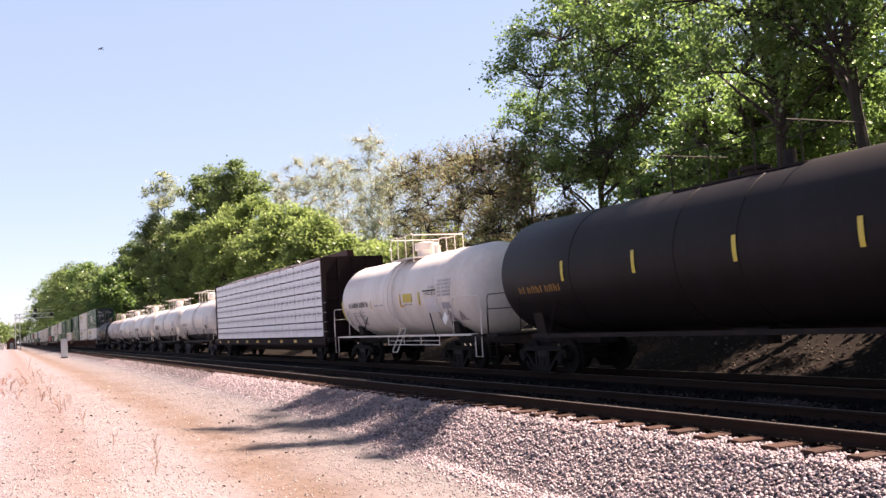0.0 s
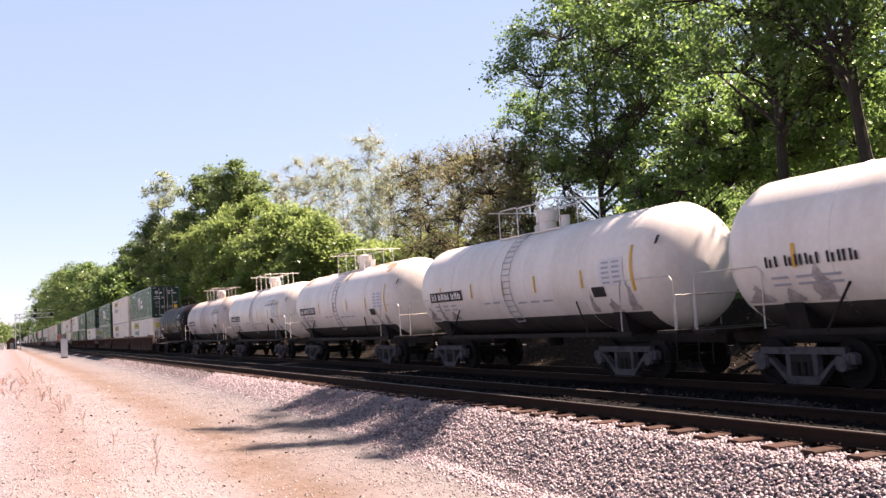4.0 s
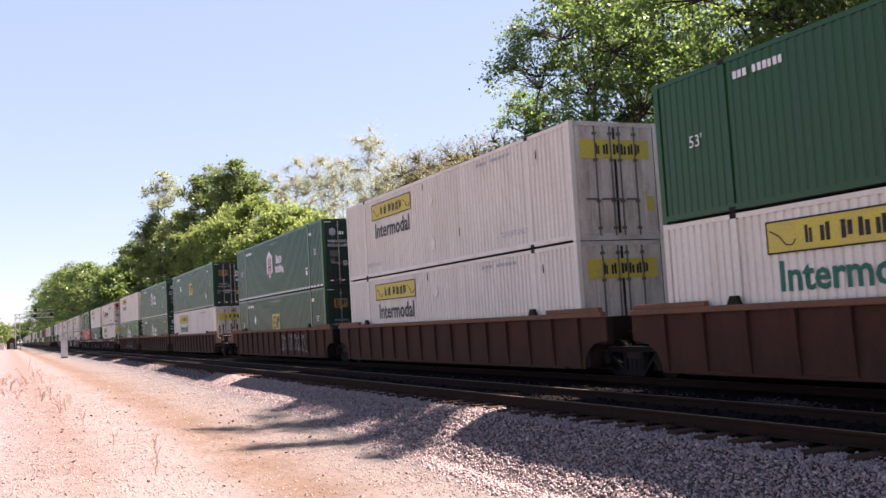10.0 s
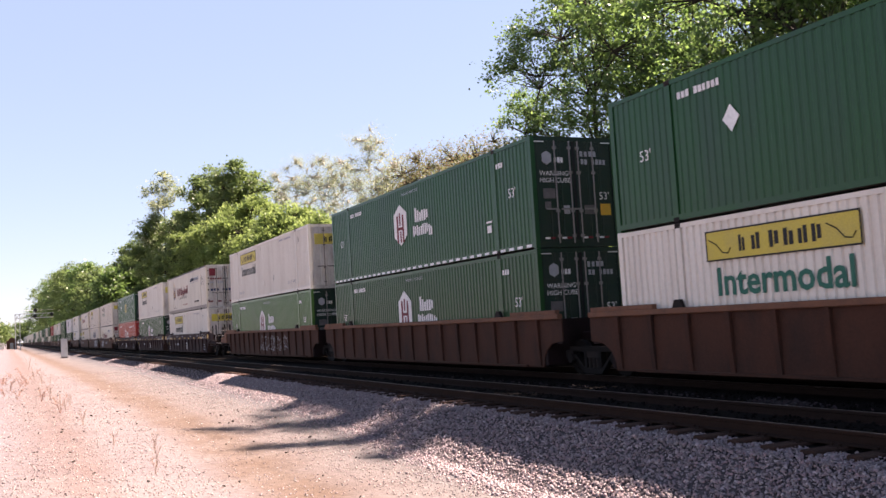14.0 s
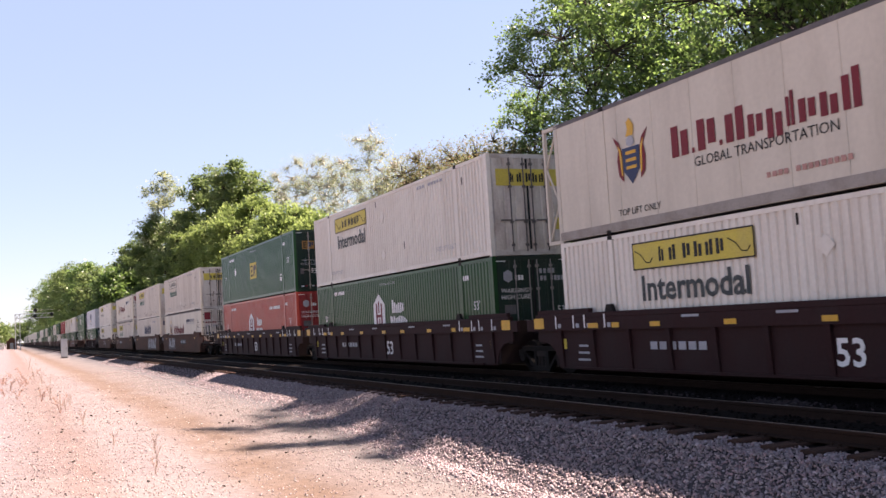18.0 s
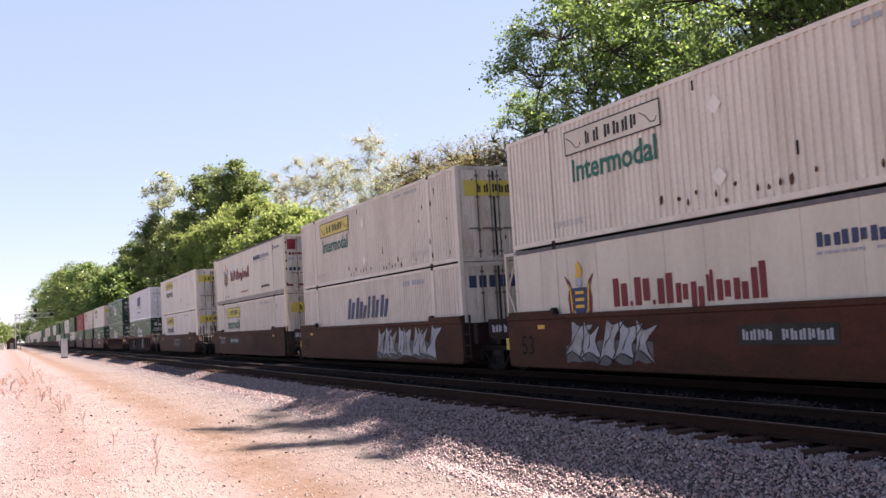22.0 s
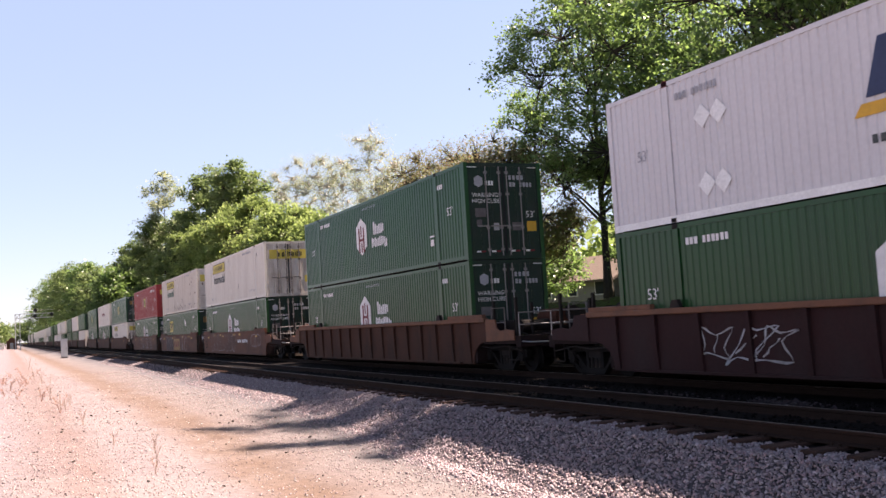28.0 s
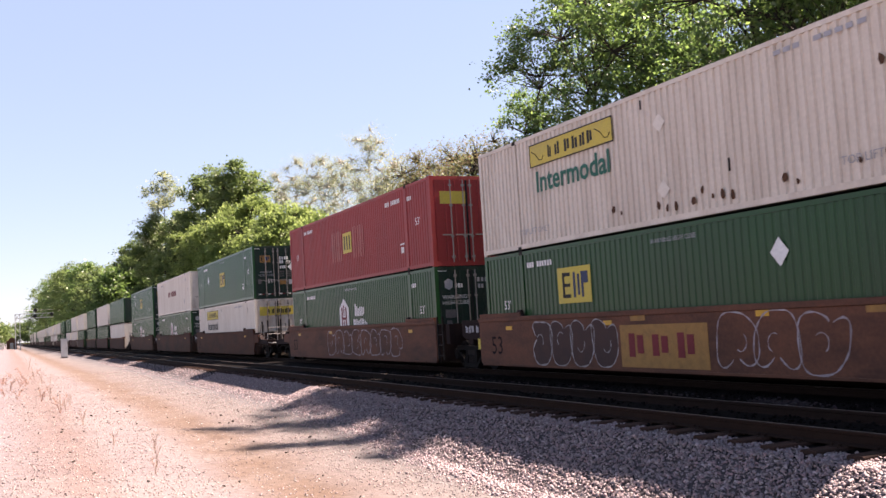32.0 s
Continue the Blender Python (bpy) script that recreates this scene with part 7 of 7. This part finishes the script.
        for k in range(len(arc) - 1):
            la.tube((-0.22, *arc[k]), (0.22, *arc[k]), 0.016, n=5)
            my, mz = (arc[k][0] + arc[k + 1][0]) / 2, (arc[k][1] + arc[k + 1][1]) / 2
            la.tube((-0.22, my, mz), (0.22, my, mz), 0.016, n=5)
        la.tube((-0.22, *arc[-1]), (0.22, *arc[-1]), 0.016, n=5)
        part("ladder", la.mesh("ladder", rail_mat if walk_side else INKGREY), ob, label="side ladder up to the platform")
    bv = G().tube((0, 0, axis - r - 0.35), (0, 0, axis - r + 0.05), 0.22, n=12).box(-0.5, 0.5, -0.5, 0.5, axis - r - 0.12, axis - r - 0.02)
    part("bottom_outlet", bv.mesh("bottom_outlet", STEEL), ob)
    if band or walk_side:
        for e in (-1, 1):
            for k in range(3):
                splash(body, e * (hl - 1.75 + (k - 1) * 0.75), r, k + (e > 0) * 3 + int(u))
    if marks:
        marks(ob, hl, r, axis)
    ob.location = (u, 0, 0)
    MOVERS.append((ob, u, 0))
    return ob


SPLASH = mat("grey_brake_grime", (0.27, 0.235, 0.228), 0.85, spots=(0.50, 0.455, 0.445), amount=0.9, scale=4, fine=0.2)


def splash(body, x, r, seed):
    """Grime thrown up from the wheels: a ragged tongue on the tank's flank."""
    rr = random.Random(seed)
    n, w, rise = 9, rr.uniform(0.12, 0.34), rr.uniform(0.25, 0.75)
    v = []
    for i in range(n + 1):
        f = i / n
        b = math.pi + radians(40) - (rise * f) / r
        q = w * (1 - f) ** 0.8 * rr.uniform(0.6, 1.2)
        c = x + rr.uniform(-0.05, 0.05)
        v += [(c - q, (r + 0.009) * math.cos(b), (r + 0.009) * math.sin(b)), (c + q, (r + 0.009) * math.cos(b), (r + 0.009) * math.sin(b))]
    part("grime_splash", G().add(v, [(2 * i, 2 * i + 1, 2 * i + 3, 2 * i + 2) for i in range(n)]).mesh("grime_splash", SPLASH), body, label="grey grime thrown up from the wheels")


def curved(ob, name, x0, x1, zc, h, r, axis, material, label=""):
    """A marking painted on the round side: a strip that follows the shell."""
    s = max(-0.95, min(0.95, (zc - axis) / r))
    a = math.pi - math.asin(s)
    da = h / r / 2
    g = G()
    n = 4
    k = []
    for i in range(n + 1):
        b = a - da + 2 * da * i / n
        k.append(((r + 0.016) * math.cos(b), (r + 0.016) * math.sin(b)))
    v = [(x, y, z) for y, z in k for x in (x0, x1)]
    g.add(v, [(2 * i, 2 * i + 2, 2 * i + 3, 2 * i + 1) for i in range(n)])
    return part(name, g.mesh(name, material), ob, (0, 0, axis), label)


def curved_text(ob, words, x, zc, h, r, axis, material, label=""):
    s = (zc - axis) / r
    y = -math.sqrt(max(0.0, 1 - s * s)) * (r + 0.02)
    t = part("lettering", text_mesh(words, h, material), ob, (x, y - 0.01, zc), label)
    t.rotation_euler = (-math.asin(s), 0, 0)
    return t


def dashes(ob, places, z, h, r, axis, w=0.1, material=None):
    for x in places:
        curved(ob, "reflector", x - w / 2, x + w / 2, z, h, r, axis, material or YELLOW, "yellow reflective stripe")


def row(ob, x0, x1, n, z, h, r, axis, material):
    """Unreadable or number lettering as plain bars."""
    n = -(-n // 4) if h < 0.06 else n
    w = (x1 - x0) / n
    if h < 0.06:
        for i in range(n):
            curved(ob, "lettering_bar", x0 + w * (i + 0.15), x0 + w * (i + 0.85), z, h, r, axis, material)
        return
    for i in range(n):
        a, b = x0 + w * (i + 0.16), x0 + w * (i + 0.84)
        curved(ob, "lettering_bar", a, a + (b - a) * 0.36, z, h, r, axis, material)
        if i % 4 != 1:
            curved(ob, "lettering_bar", b - (b - a) * 0.36, b, z - h * (0.12, 0, 0.1, 0)[i % 4], h * (0.75, 1, 0.8, 1)[i % 4], r, axis, material)


def marks_open_tank(ob, hl, r, axis):
    """Number painted straight on the shell, with no panel behind it."""
    marks_white_tank(ob, hl, r, axis, False)


def marks_white_tank(ob, hl, r, axis, panel=True):
    dashes(ob, (-4.2, -2.14, -0.25, 1.42, 3.57), 2.28, 0.42, r, axis, 0.08, AMBER)
    if panel:
        dashes(ob, (5.5,), 2.4, 1.0, r, axis, 0.1, AMBER)
        curved(ob, "number_panel", -5.0, -2.75, 2.2, 0.3, r, axis, BLACKINK, "black panel with pale bars")
    row(ob, -4.9, -2.85, 9, 2.2, 0.19, r + 0.006, axis, INKWHITE if panel else BLACKINK)
    curved(ob, "number_panel", 5.65, 6.05, 2.95, 0.2, r - 0.22, axis, BLACKINK)
    curved(ob, "label_panel", 4.3, 5.2, 2.36, 0.62, r, axis, GREY)
    for k in range(5):
        row(ob, 4.35, 5.15, 6, 2.58 - k * 0.11, 0.05, r + 0.006, axis, INKGREY)
    for k in range(2):
        row(ob, -4.9, -3.2, 12, 1.92 - k * 0.12, 0.05, r, axis, INKGREY)
    row(ob, 0.3, 2.2, 12, 1.85, 0.05, r, axis, INKGREY)
    curved(ob, "placard", 3.9, 4.4, 1.95, 0.24, r, axis, BLACKINK, "black square placard")
    row(ob, -1.6, -0.5, 8, 1.9, 0.05, r, axis, INKGREY)
    curved(ob, "weld_band", -0.35, -0.15, 2.4, 2.4, r - 0.008, axis, GREY, "grey stained weld band")


def marks_carbonate(ob, hl, r, axis):
    marks_white_tank(ob, hl, r, axis)
    curved_text(ob, "CLAY SLURRY OR", 4.3, axis + 0.52, 0.13, r, axis, BLACKINK)
    curved_text(ob, "CALCIUM CARBONATE ONLY", 4.3, axis + 0.36, 0.13, r, axis, BLACKINK)


ORANGE = mat("orange_rust_stain", (0.36, 0.17, 0.07), 0.8, spots=(0.58, 0.47, 0.40), amount=0.95, scale=3, stretch=(1, 1, 2), fine=0.15)


def marks_rusted(ob, hl, r, axis):
    """Rust run down from the top seams of the stained tank."""
    marks_carbonate(ob, hl, r, axis)
    rust_runs(ob, r, axis)


def rust_runs(ob, r, axis):
    for x, w, z, h in ((4.75, 0.5, 1.22, 0.3), (5.15, 0.3, 1.1, 0.5), (3.9, 0.6, 1.3, 0.2), (2.4, 0.8, 1.33, 0.16), (-1.6, 0.5, 1.3, 0.22), (-3.6, 0.7, 1.32, 0.18), (-5.0, 0.4, 1.15, 0.5), (0.7, 0.25, 1.05, 0.5)):
        curved(ob, "rust_streak", x - w / 2, x + w / 2, axis + z, h, r - 0.002, axis, ORANGE, "orange rust streak")


def marks_topped(ob, hl, r, axis):
    """Rust along the top of the shell alone."""
    marks_white_tank(ob, hl, r, axis)
    rust_runs(ob, r, axis)


def marks_nitric(ob, hl, r, axis):
    row(ob, -4.57, -2.5, 11, 2.24, 0.2, r, axis, BLACKINK)
    for k in range(2):
        row(ob, -4.3, -2.9, 10, 1.95 - k * 0.12, 0.04, r, axis, INKGREY)
    dashes(ob, (-5.35,), 2.05, 0.75, r, axis, 0.12)
    dashes(ob, (-2.15,), 2.2, 0.34, r, axis, 0.06, AMBER)
    row(ob, -1.9, -0.9, 8, 2.15, 0.05, r, axis, INKGREY)
    dashes(ob, (0.66,), 2.25, 0.4, r, axis, 0.09, AMBER)
    curved(ob, "reflector", 0.66, 0.95, 2.05, 0.06, r, axis, AMBER)
    curved(ob, "label_panel", 0.91, 1.67, 2.3, 0.28, r, axis, YELLOW, "yellow label")
    row(ob, 0.9, 1.7, 7, 2.08, 0.04, r, axis, INKGREY)
    dashes(ob, (2.26,), 2.24, 0.42, r, axis, 0.13)
    curved_text(ob, "NITRIC ACID", 3.2, 2.36, 0.11, r, axis, BLACKINK)
    curved(ob, "lettering_bar", 2.6, 3.6, 2.46, 0.045, r, axis, BLACKINK)
    row(ob, 3.0, 3.6, 6, 2.56, 0.09, r, axis, INKGREY)
    curved(ob, "label_panel", 2.7, 3.6, 2.0, 0.5, r, axis, GREY)
    for k in range(5):
        row(ob, 3.7, 4.75, 6, 2.72 - k * 0.11, 0.07, r, axis, INKGREY)
    curved(ob, "placard", 3.9, 4.5, 1.95, 0.2, r, axis, INKGREY)
    part("placard_holder", G().prism_y([(-0.2, 0), (0, -0.2), (0.2, 0), (0, 0.2)], -0.02, 0).mesh("placard_holder", REFLECT), ob, (4.35, -1.46, 1.55), "white diamond placard")


def marks_black(ob, hl, r, axis):
    dashes(ob, (-5.0, -2.2, 0.85, 3.65, 6.5), 2.52, 0.48, r, axis, 0.11)
    dashes(ob, (-8.0,), 2.4, 0.8, r - 0.1, axis, 0.1)
    row(ob, -7.2, -5.1, 10, 2.15, 0.18, r, axis, FADEDAMBER)


def marks_sulfur(ob, hl, r, axis):
    row(ob, -4.6, -2.5, 8, 2.05, 0.2, r, axis, INKWHITE)
    for k in range(2):
        row(ob, -4.4, -2.6, 10, 1.83 - k * 0.1, 0.04, r, axis, INKGREY)
    dashes(ob, (-3.65, -1.2, 1.23, 3.2), 2.2, 0.42, r, axis, 0.11)
    dashes(ob, (-5.3, 5.3), 2.1, 0.6, r, axis, 0.13)
    dashes(ob, (2.08,), 2.3, 0.3, r, axis, 0.12, INKWHITE)
    curved(ob, "label_panel", -2.1, -1.35, 2.05, 0.24, r, axis, SILL, "faded orange label")
    curved(ob, "label_panel", -2.5, -2.1, 1.78, 0.18, r, axis, YELLOW, "yellow label")
    row(ob, 5.25, 5.95, 6, 2.86, 0.1, r - 0.16, axis, INKWHITE)
    for k in range(3):
        row(ob, 5.3, 5.9, 12, 2.66 - k * 0.14, 0.05, r - 0.16, axis, INKGREY)
    curved_text(ob, "UN 2448", 4.35, 2.98, 0.12, r, axis, INKWHITE)
    curved_text(ob, "MOLTEN SULFUR", 4.65, 2.82, 0.14, r, axis, INKWHITE)
    curved(ob, "label_panel", 4.0, 5.05, 2.35, 0.45, r, axis, GREYED, "faded grey lettering panel")
    for k in range(4):
        row(ob, 4.05, 5.0, 7, 2.5 - k * 0.1, 0.03, r + 0.006, axis, INKGREY)
    for x0, x1 in ((1.15, 2.0), (2.3, 3.4)):
        for k in range(4):
            row(ob, x0, x1, 7, 1.88 - k * 0.07, 0.04, r, axis, INKGREY)
    curved(ob, "label_panel", 3.5, 4.0, 1.85, 0.3, r, axis, INKGREY)
    curved(ob, "label_panel", 3.56, 3.94, 1.85, 0.22, r + 0.006, axis, TAR)


# ---- lumber car ----
def lumber_car(u):
    ob = thing("centerbeam_flatcar", "dark maroon centre-beam flat wagon with end bulkheads", "rail wagon")
    hl, back = 12.0, 11.56
    part("deck", G().box(-back, hl, -1.38, 1.38, 0.86, 1.02).box(-hl + 2.5, hl - 2.5, -0.3, 0.3, 0.4, 0.86).mesh("deck", BULK), ob)
    for s in (-1, 1):
        part("side_sill", G().box(-back + 0.3, hl - 0.3, *sorted((s * 1.38, s * 1.46)), 0.74, 1.02).mesh("side_sill", BULK), ob)
        for i in range(9):
            part("reflector", shared("lumref", lambda: G().box(-0.22, 0.22, -0.005, 0.005, -0.06, 0.06).mesh("reflector", AMBER)), ob, (-9.6 + i * 2.4, s * 1.467, 0.9))
    for e, end in ((-1, back), (1, hl)):
        bk = part("bulkhead", G().box(*sorted((e * (end - 0.75), e * (end - 0.55))), -1.38, 1.38, 1.02, 4.45).mesh("bulkhead", BULK), ob, label="dark maroon end bulkhead with ribs")
        for y in (-1.3, -0.65, 0, 0.65, 1.3):
            part("bulkhead_rib", G().box(*sorted((e * (end - 0.55), e * (end - 0.42))), y - 0.06, y + 0.06, 1.02, 4.4).mesh("bulkhead_rib", BULK), bk)
        for z in (1.8, 2.7, 3.6):
            part("bulkhead_bar", G().box(*sorted((e * (end - 0.55), e * (end - 0.45))), -1.38, 1.38, z - 0.05, z + 0.05).mesh("bulkhead_bar", BULK), bk)
        bogie(ob, e * (end - 2.4))
        coupler(ob, e * (end + 0.3), e)
        for z in (1.3, 1.7, 2.1, 2.5):
            part("grab_iron", G().tube((e * (end - 0.5), -1.42, z), (e * (end - 0.1), -1.42, z), 0.018).mesh("grab_iron", GALV), ob)
    bm = G().box(-back + 0.75, hl - 0.75, -0.14, 0.14, 4.4, 4.74)
    for i in range(14):
        x = -back + 1.5 + i * (back + hl - 3) / 13
        bm.box(x - 0.1, x + 0.1, -0.1, 0.1, 1.02, 4.4)
    part("centre_beam", bm.mesh("centre_beam", MAROON), ob)
    ob.location = (u, 0, 0)
    MOVERS.append((ob, u, 0))
    x0, x1, z0 = -10.71, 11.15, 1.035
    rows = [0.657] * 5
    for s in (-1, 1):
        z = z0
        for k, h in enumerate(rows):
            cuts = [x0, -6.1, -1.0, 3.96, x1] if k else [x0, -4.6, 0.4, 6.47, x1]
            for a, b in zip(cuts, cuts[1:]):
                p = thing("lumber_pack", "white plastic-wrapped lumber pack with grey printing on the wagon", "lumber pack", "wrapped lumber packs")
                w = b - a - 0.05
                part("wrap", shared(("pack", round(w, 2), s), lambda: pack_mesh(w, h - 0.045)), p)
                part("bearer", shared(("bearer", round(w, 2)), lambda: bearer_mesh(w)), p, label="dark wooden bearers")["kind"] = "stuff"
                if s < 0:
                    for zz in (0.26, 0.47):
                        part("printed_line", plate(round(w - 0.2, 2), 0.010, INKGREY), p, (0, -0.6125, zz))
                    n = int(w / 0.66)
                    for i in range(n):
                        xx = -w / 2 + (i + 0.5) * w / n
                        part("printing", plate(0.36, 0.07, INKINK), p, (xx + 0.1, -0.6125, 0.38))
                        part("printing", plate(0.13, 0.14, INKINK), p, (xx - 0.19, -0.6125, 0.37))
                    for q in (-10.0, -8.82, -7.65, -6.5, -4.9, -3.7, -2.55, -1.4, -0.2, 1.05, 2.3, 3.5, 4.74, 5.9, 7.11, 8.49, 10.2):
                        if a + 0.05 < q < b - 0.05:
                            part("strap", plate(0.03, h - 0.05, INKGREY), p, (q - (a + b) / 2, -0.614, h / 2 + 0.01), "grey strap round the pack")
                p.location = (u + (a + b) / 2, s * 0.76, z)
                MOVERS.append((p, u + (a + b) / 2, z, s * 0.76))
            z += h
    for q in (-8.82, -7.65, -4.9, -2.55, -0.2, 2.3, 4.74, 7.11):
        part("edge_protector", G().box(q - 0.04, q + 0.04, -1.4, -1.22, 4.315, 4.34).box(q - 0.03, q + 0.03, -1.40, -1.375, 4.24, 4.315).mesh("edge_protector", DARKBOX), ob)
        part("cable", G().tube((q, -1.36, 4.34), (q + 0.9, -0.1, 4.75), 0.012, n=4).mesh("cable", GALV), ob)


def pack_mesh(w, h):
    return G().box(-w / 2, w / 2, -0.605, 0.605, 0.045, h + 0.045, 0.02).mesh("wrap", WRAP)


def bearer_mesh(w):
    g = G()
    n = max(2, int(w / 1.2))
    for i in range(n):
        x = -w / 2 + (i + 0.5) * w / n
        g.box(x - 0.05, x + 0.05, -0.58, 0.58, 0.0, 0.045)
    return g.mesh("bearer", TIE)


# ---- the train ----
UP, LOW = 3.19, 0.292
STACKS = [  # (place at 9 s, upper, lower, well, own front bogie, own rear bogie)
    (-22.40, "hub", "hunt_teal", "ribbed", 1, 0), (-41.78, "hunt", "hunt", "ribbed", 0, 0), (-61.17, "hub_dash", "emp", "ribbed", 0, 1),
    (-84.65, "emp", "hunt_teal", "ribbed", 1, 0), (-104.27, "hub_dash", "house", "ribbed", 0, 0), (-123.81, "hunt", "olive", "ribbed", 0, 1),
    (-147.60, "england", "hunt", "dark", 1, 0), (-167.32, "hunt", "house", "dark", 0, 0), (-186.80, "emp", "red", "dark", 0, 1),
    (-210.47, "hunt_bleached", "england_short", "smooth", 1, 0), (-229.86, "hunt_rusty", "swift", "smooth", 0, 0), (-249.26, "england_old", "hunt_old", "smooth", 0, 1),
    (-272.99, "hunt", "hunt", "smooth", 1, 1), (-296.34, "abf", "house", "plain", 1, 1), (-319.74, "hub", "house", "ribbed", 1, 1),
    (-343.37, "hunt", "house", "faded", 1, 0), (-362.77, "hunt_rusty", "emp_left", "faded", 0, 0), (-382.36, "crimson", "house", "faded", 0, 1),
    (-406.1, "emp", "hunt", "smooth", 1, 0), (-425.6, "plain", "house", "smooth", 0, 0), (-445.1, "emp", "hub", "smooth", 0, 1),
]


def tail():
    """The rest of the train, seen only far off."""
    rr = random.Random(12)
    u = -445.1
    out = []
    for k in range(24):
        u -= 23.6 if k % 3 == 0 else 19.45
        up = rr.choice(("hunt", "hunt", "emp", "hub", "plain", "hunt"))
        low = rr.choice(("hunt", "house", "hunt", "hub", "house"))
        out.append((u, up, low, rr.choice(("smooth", "ribbed")), int(k % 3 == 0), int(k % 3 == 2)))
    return out


def build_train():
    tank_car(122.6, 8.6, 1.5, 2.55, TAR, "long black tank wagon with yellow stripes", dome=0.3, platform=1.8, marks=marks_black, rail_mat=STEEL)
    tank_car(106.5, 5.95, 1.4, 2.38, TANK, "white acid tank wagon with white side walkways", platform=1.0, walk_side=TANK, marks=marks_nitric)
    lumber_car(87.2)
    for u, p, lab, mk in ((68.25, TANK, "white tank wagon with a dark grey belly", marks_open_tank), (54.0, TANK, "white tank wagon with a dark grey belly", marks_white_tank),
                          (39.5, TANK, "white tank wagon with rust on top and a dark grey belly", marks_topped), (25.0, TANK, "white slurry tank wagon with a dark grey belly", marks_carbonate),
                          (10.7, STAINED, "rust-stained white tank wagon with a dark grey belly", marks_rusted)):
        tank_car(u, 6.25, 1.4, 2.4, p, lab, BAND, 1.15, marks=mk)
    tank_car(-3.6, 6.0, 1.42, 2.4, TAR, "black molten sulfur tank wagon with faded white lettering", dome=0.3, platform=1.2, marks=marks_sulfur, rail_mat=STEEL)
    for u, up, low, style, fr, re in tail():
        well_car(style, u, fr, re, far=True)
        far_container(low, u, LOW)
        far_container(up, u, UP)
    for i, (u, up, low, style, fr, re) in enumerate(STACKS):
        well_car(style, u, fr, re, WELL_EXTRA.get(i))
        container(low, u, LOW)
        container(up, u, UP)


PALE = (SPRAY, INKGREY, BLACKINK)
WELL_EXTRA = {
    2: lambda ob: scrawl(ob, 1.0, 5.5, 0.4, 1.25, 1, PALE, False, y=-1.4135),
    5: lambda ob: scrawl(ob, -1.0, 4.5, 0.4, 1.2, 2, PALE, False, y=-1.4135),
    6: well_number, 7: well_number, 8: well_number,
    9: lambda ob: (scrawl(ob, -5.5, -2.2, 0.35, 1.3, 3, PALE), number_panel(ob)),
    10: lambda ob: scrawl(ob, 1.3, 6.4, 0.3, 1.35, 4, PALE),
    11: lambda ob: (number_panel(ob, -3.7, -1.5, 0.98), scrawl(ob, -6.4, -5.1, 0.8, 1.2, 9, PALE, False), scrawl(ob, 1.6, 7.2, 0.35, 1.35, 19, (MAROON, MAROON, MAROON), False)),
    12: lambda ob: scrawl(ob, -1.0, 2.0, 0.6, 1.2, 10, PALE, False),
    13: lambda ob: (scrawl(ob, 1.9, 4.0, 0.35, 1.32, 5, (GREYED, SPRAY, INKGREY), y=-1.4135), scrawl(ob, -5.4, -3.2, 0.4, 1.1, 25, PALE, False, y=-1.4135)),
    15: lambda ob: (bubble(ob, -5.7, -1.9, 0.36, 1.38, 6, LILAC), bubble(ob, -1.4, 1.3, 0.36, 1.4, 16, LILAC), number_panel(ob, 1.72, 4.43, 0.95, back=False), bubble(ob, 5.2, 7.2, 0.6, 1.3, 11, LILAC),
                    faded_patches(ob, ((-4.6, 0.4, FADEDAMBER), (-2.9, 0.32, AMBER), (0.9, 0.7, FADEDAMBER), (2.4, 0.4, AMBER)))),
    16: lambda ob: (bubble(ob, -5.4, -1.8, 0.3, 1.36, 7, CHALK, fill=DUSK), yellow_panel(ob), bubble(ob, 1.4, 4.4, 0.3, 1.34, 12, LILAC),
                    faded_patches(ob, ((-1.0, 0.5, FADEDAMBER), (2.6, 0.32, AMBER), (5.2, 0.8, FADEDAMBER)))),
    17: lambda ob: bubble(ob, -2.5, 5.5, 0.35, 1.3, 8, LILAC),
}
build_train()


def travelled(t):
    """Metres that the train has gone by t, counted from 9 s."""
    a = t - 18
    return 15.1417 * a - 0.0029247 * a * a - 0.0000886 * a ** 3 + 136.4476


def motions():
    times = (0.0, 8.0, 16.0, 24.0, 32.0)
    for ob, u, z, *side in MOVERS:
        y = side[0] if side else 0.0
        walk(ob, [(t, pose(u + travelled(t), y, z)) for t in times])
    ahead = STAND.to_3x3()
    far = []
    for t, px, py in ((0.0, 178, 87), (0.5, 458, 47), (1.0, 703, 0), (1.4, 880, -40), (32.0, 14000, -3500)):
        way = ahead @ Vector(((px - 784) / 1654.2, (441 - py) / 1654.2, -1))
        far.append((t, Matrix.Translation(EYE + way * 90) @ pose(0, 0, 0, 0, -4, -60)))
    walk(BIRD, far)
    lead = WHEELSETS[0]
    walk(lead, [(k / 30, pose(0, 0, 0, 0, math.degrees(travelled(k / 30) / WHEEL_R) % 360, 0)) for k in range(0, 961)])
    for w in WHEELSETS[1:]:
        w.rotation_mode = "QUATERNION"
        w.animation_data_create()
        w.animation_data.action = lead.animation_data.action
        w.animation_data.action_slot = lead.animation_data.action_slot


motions()
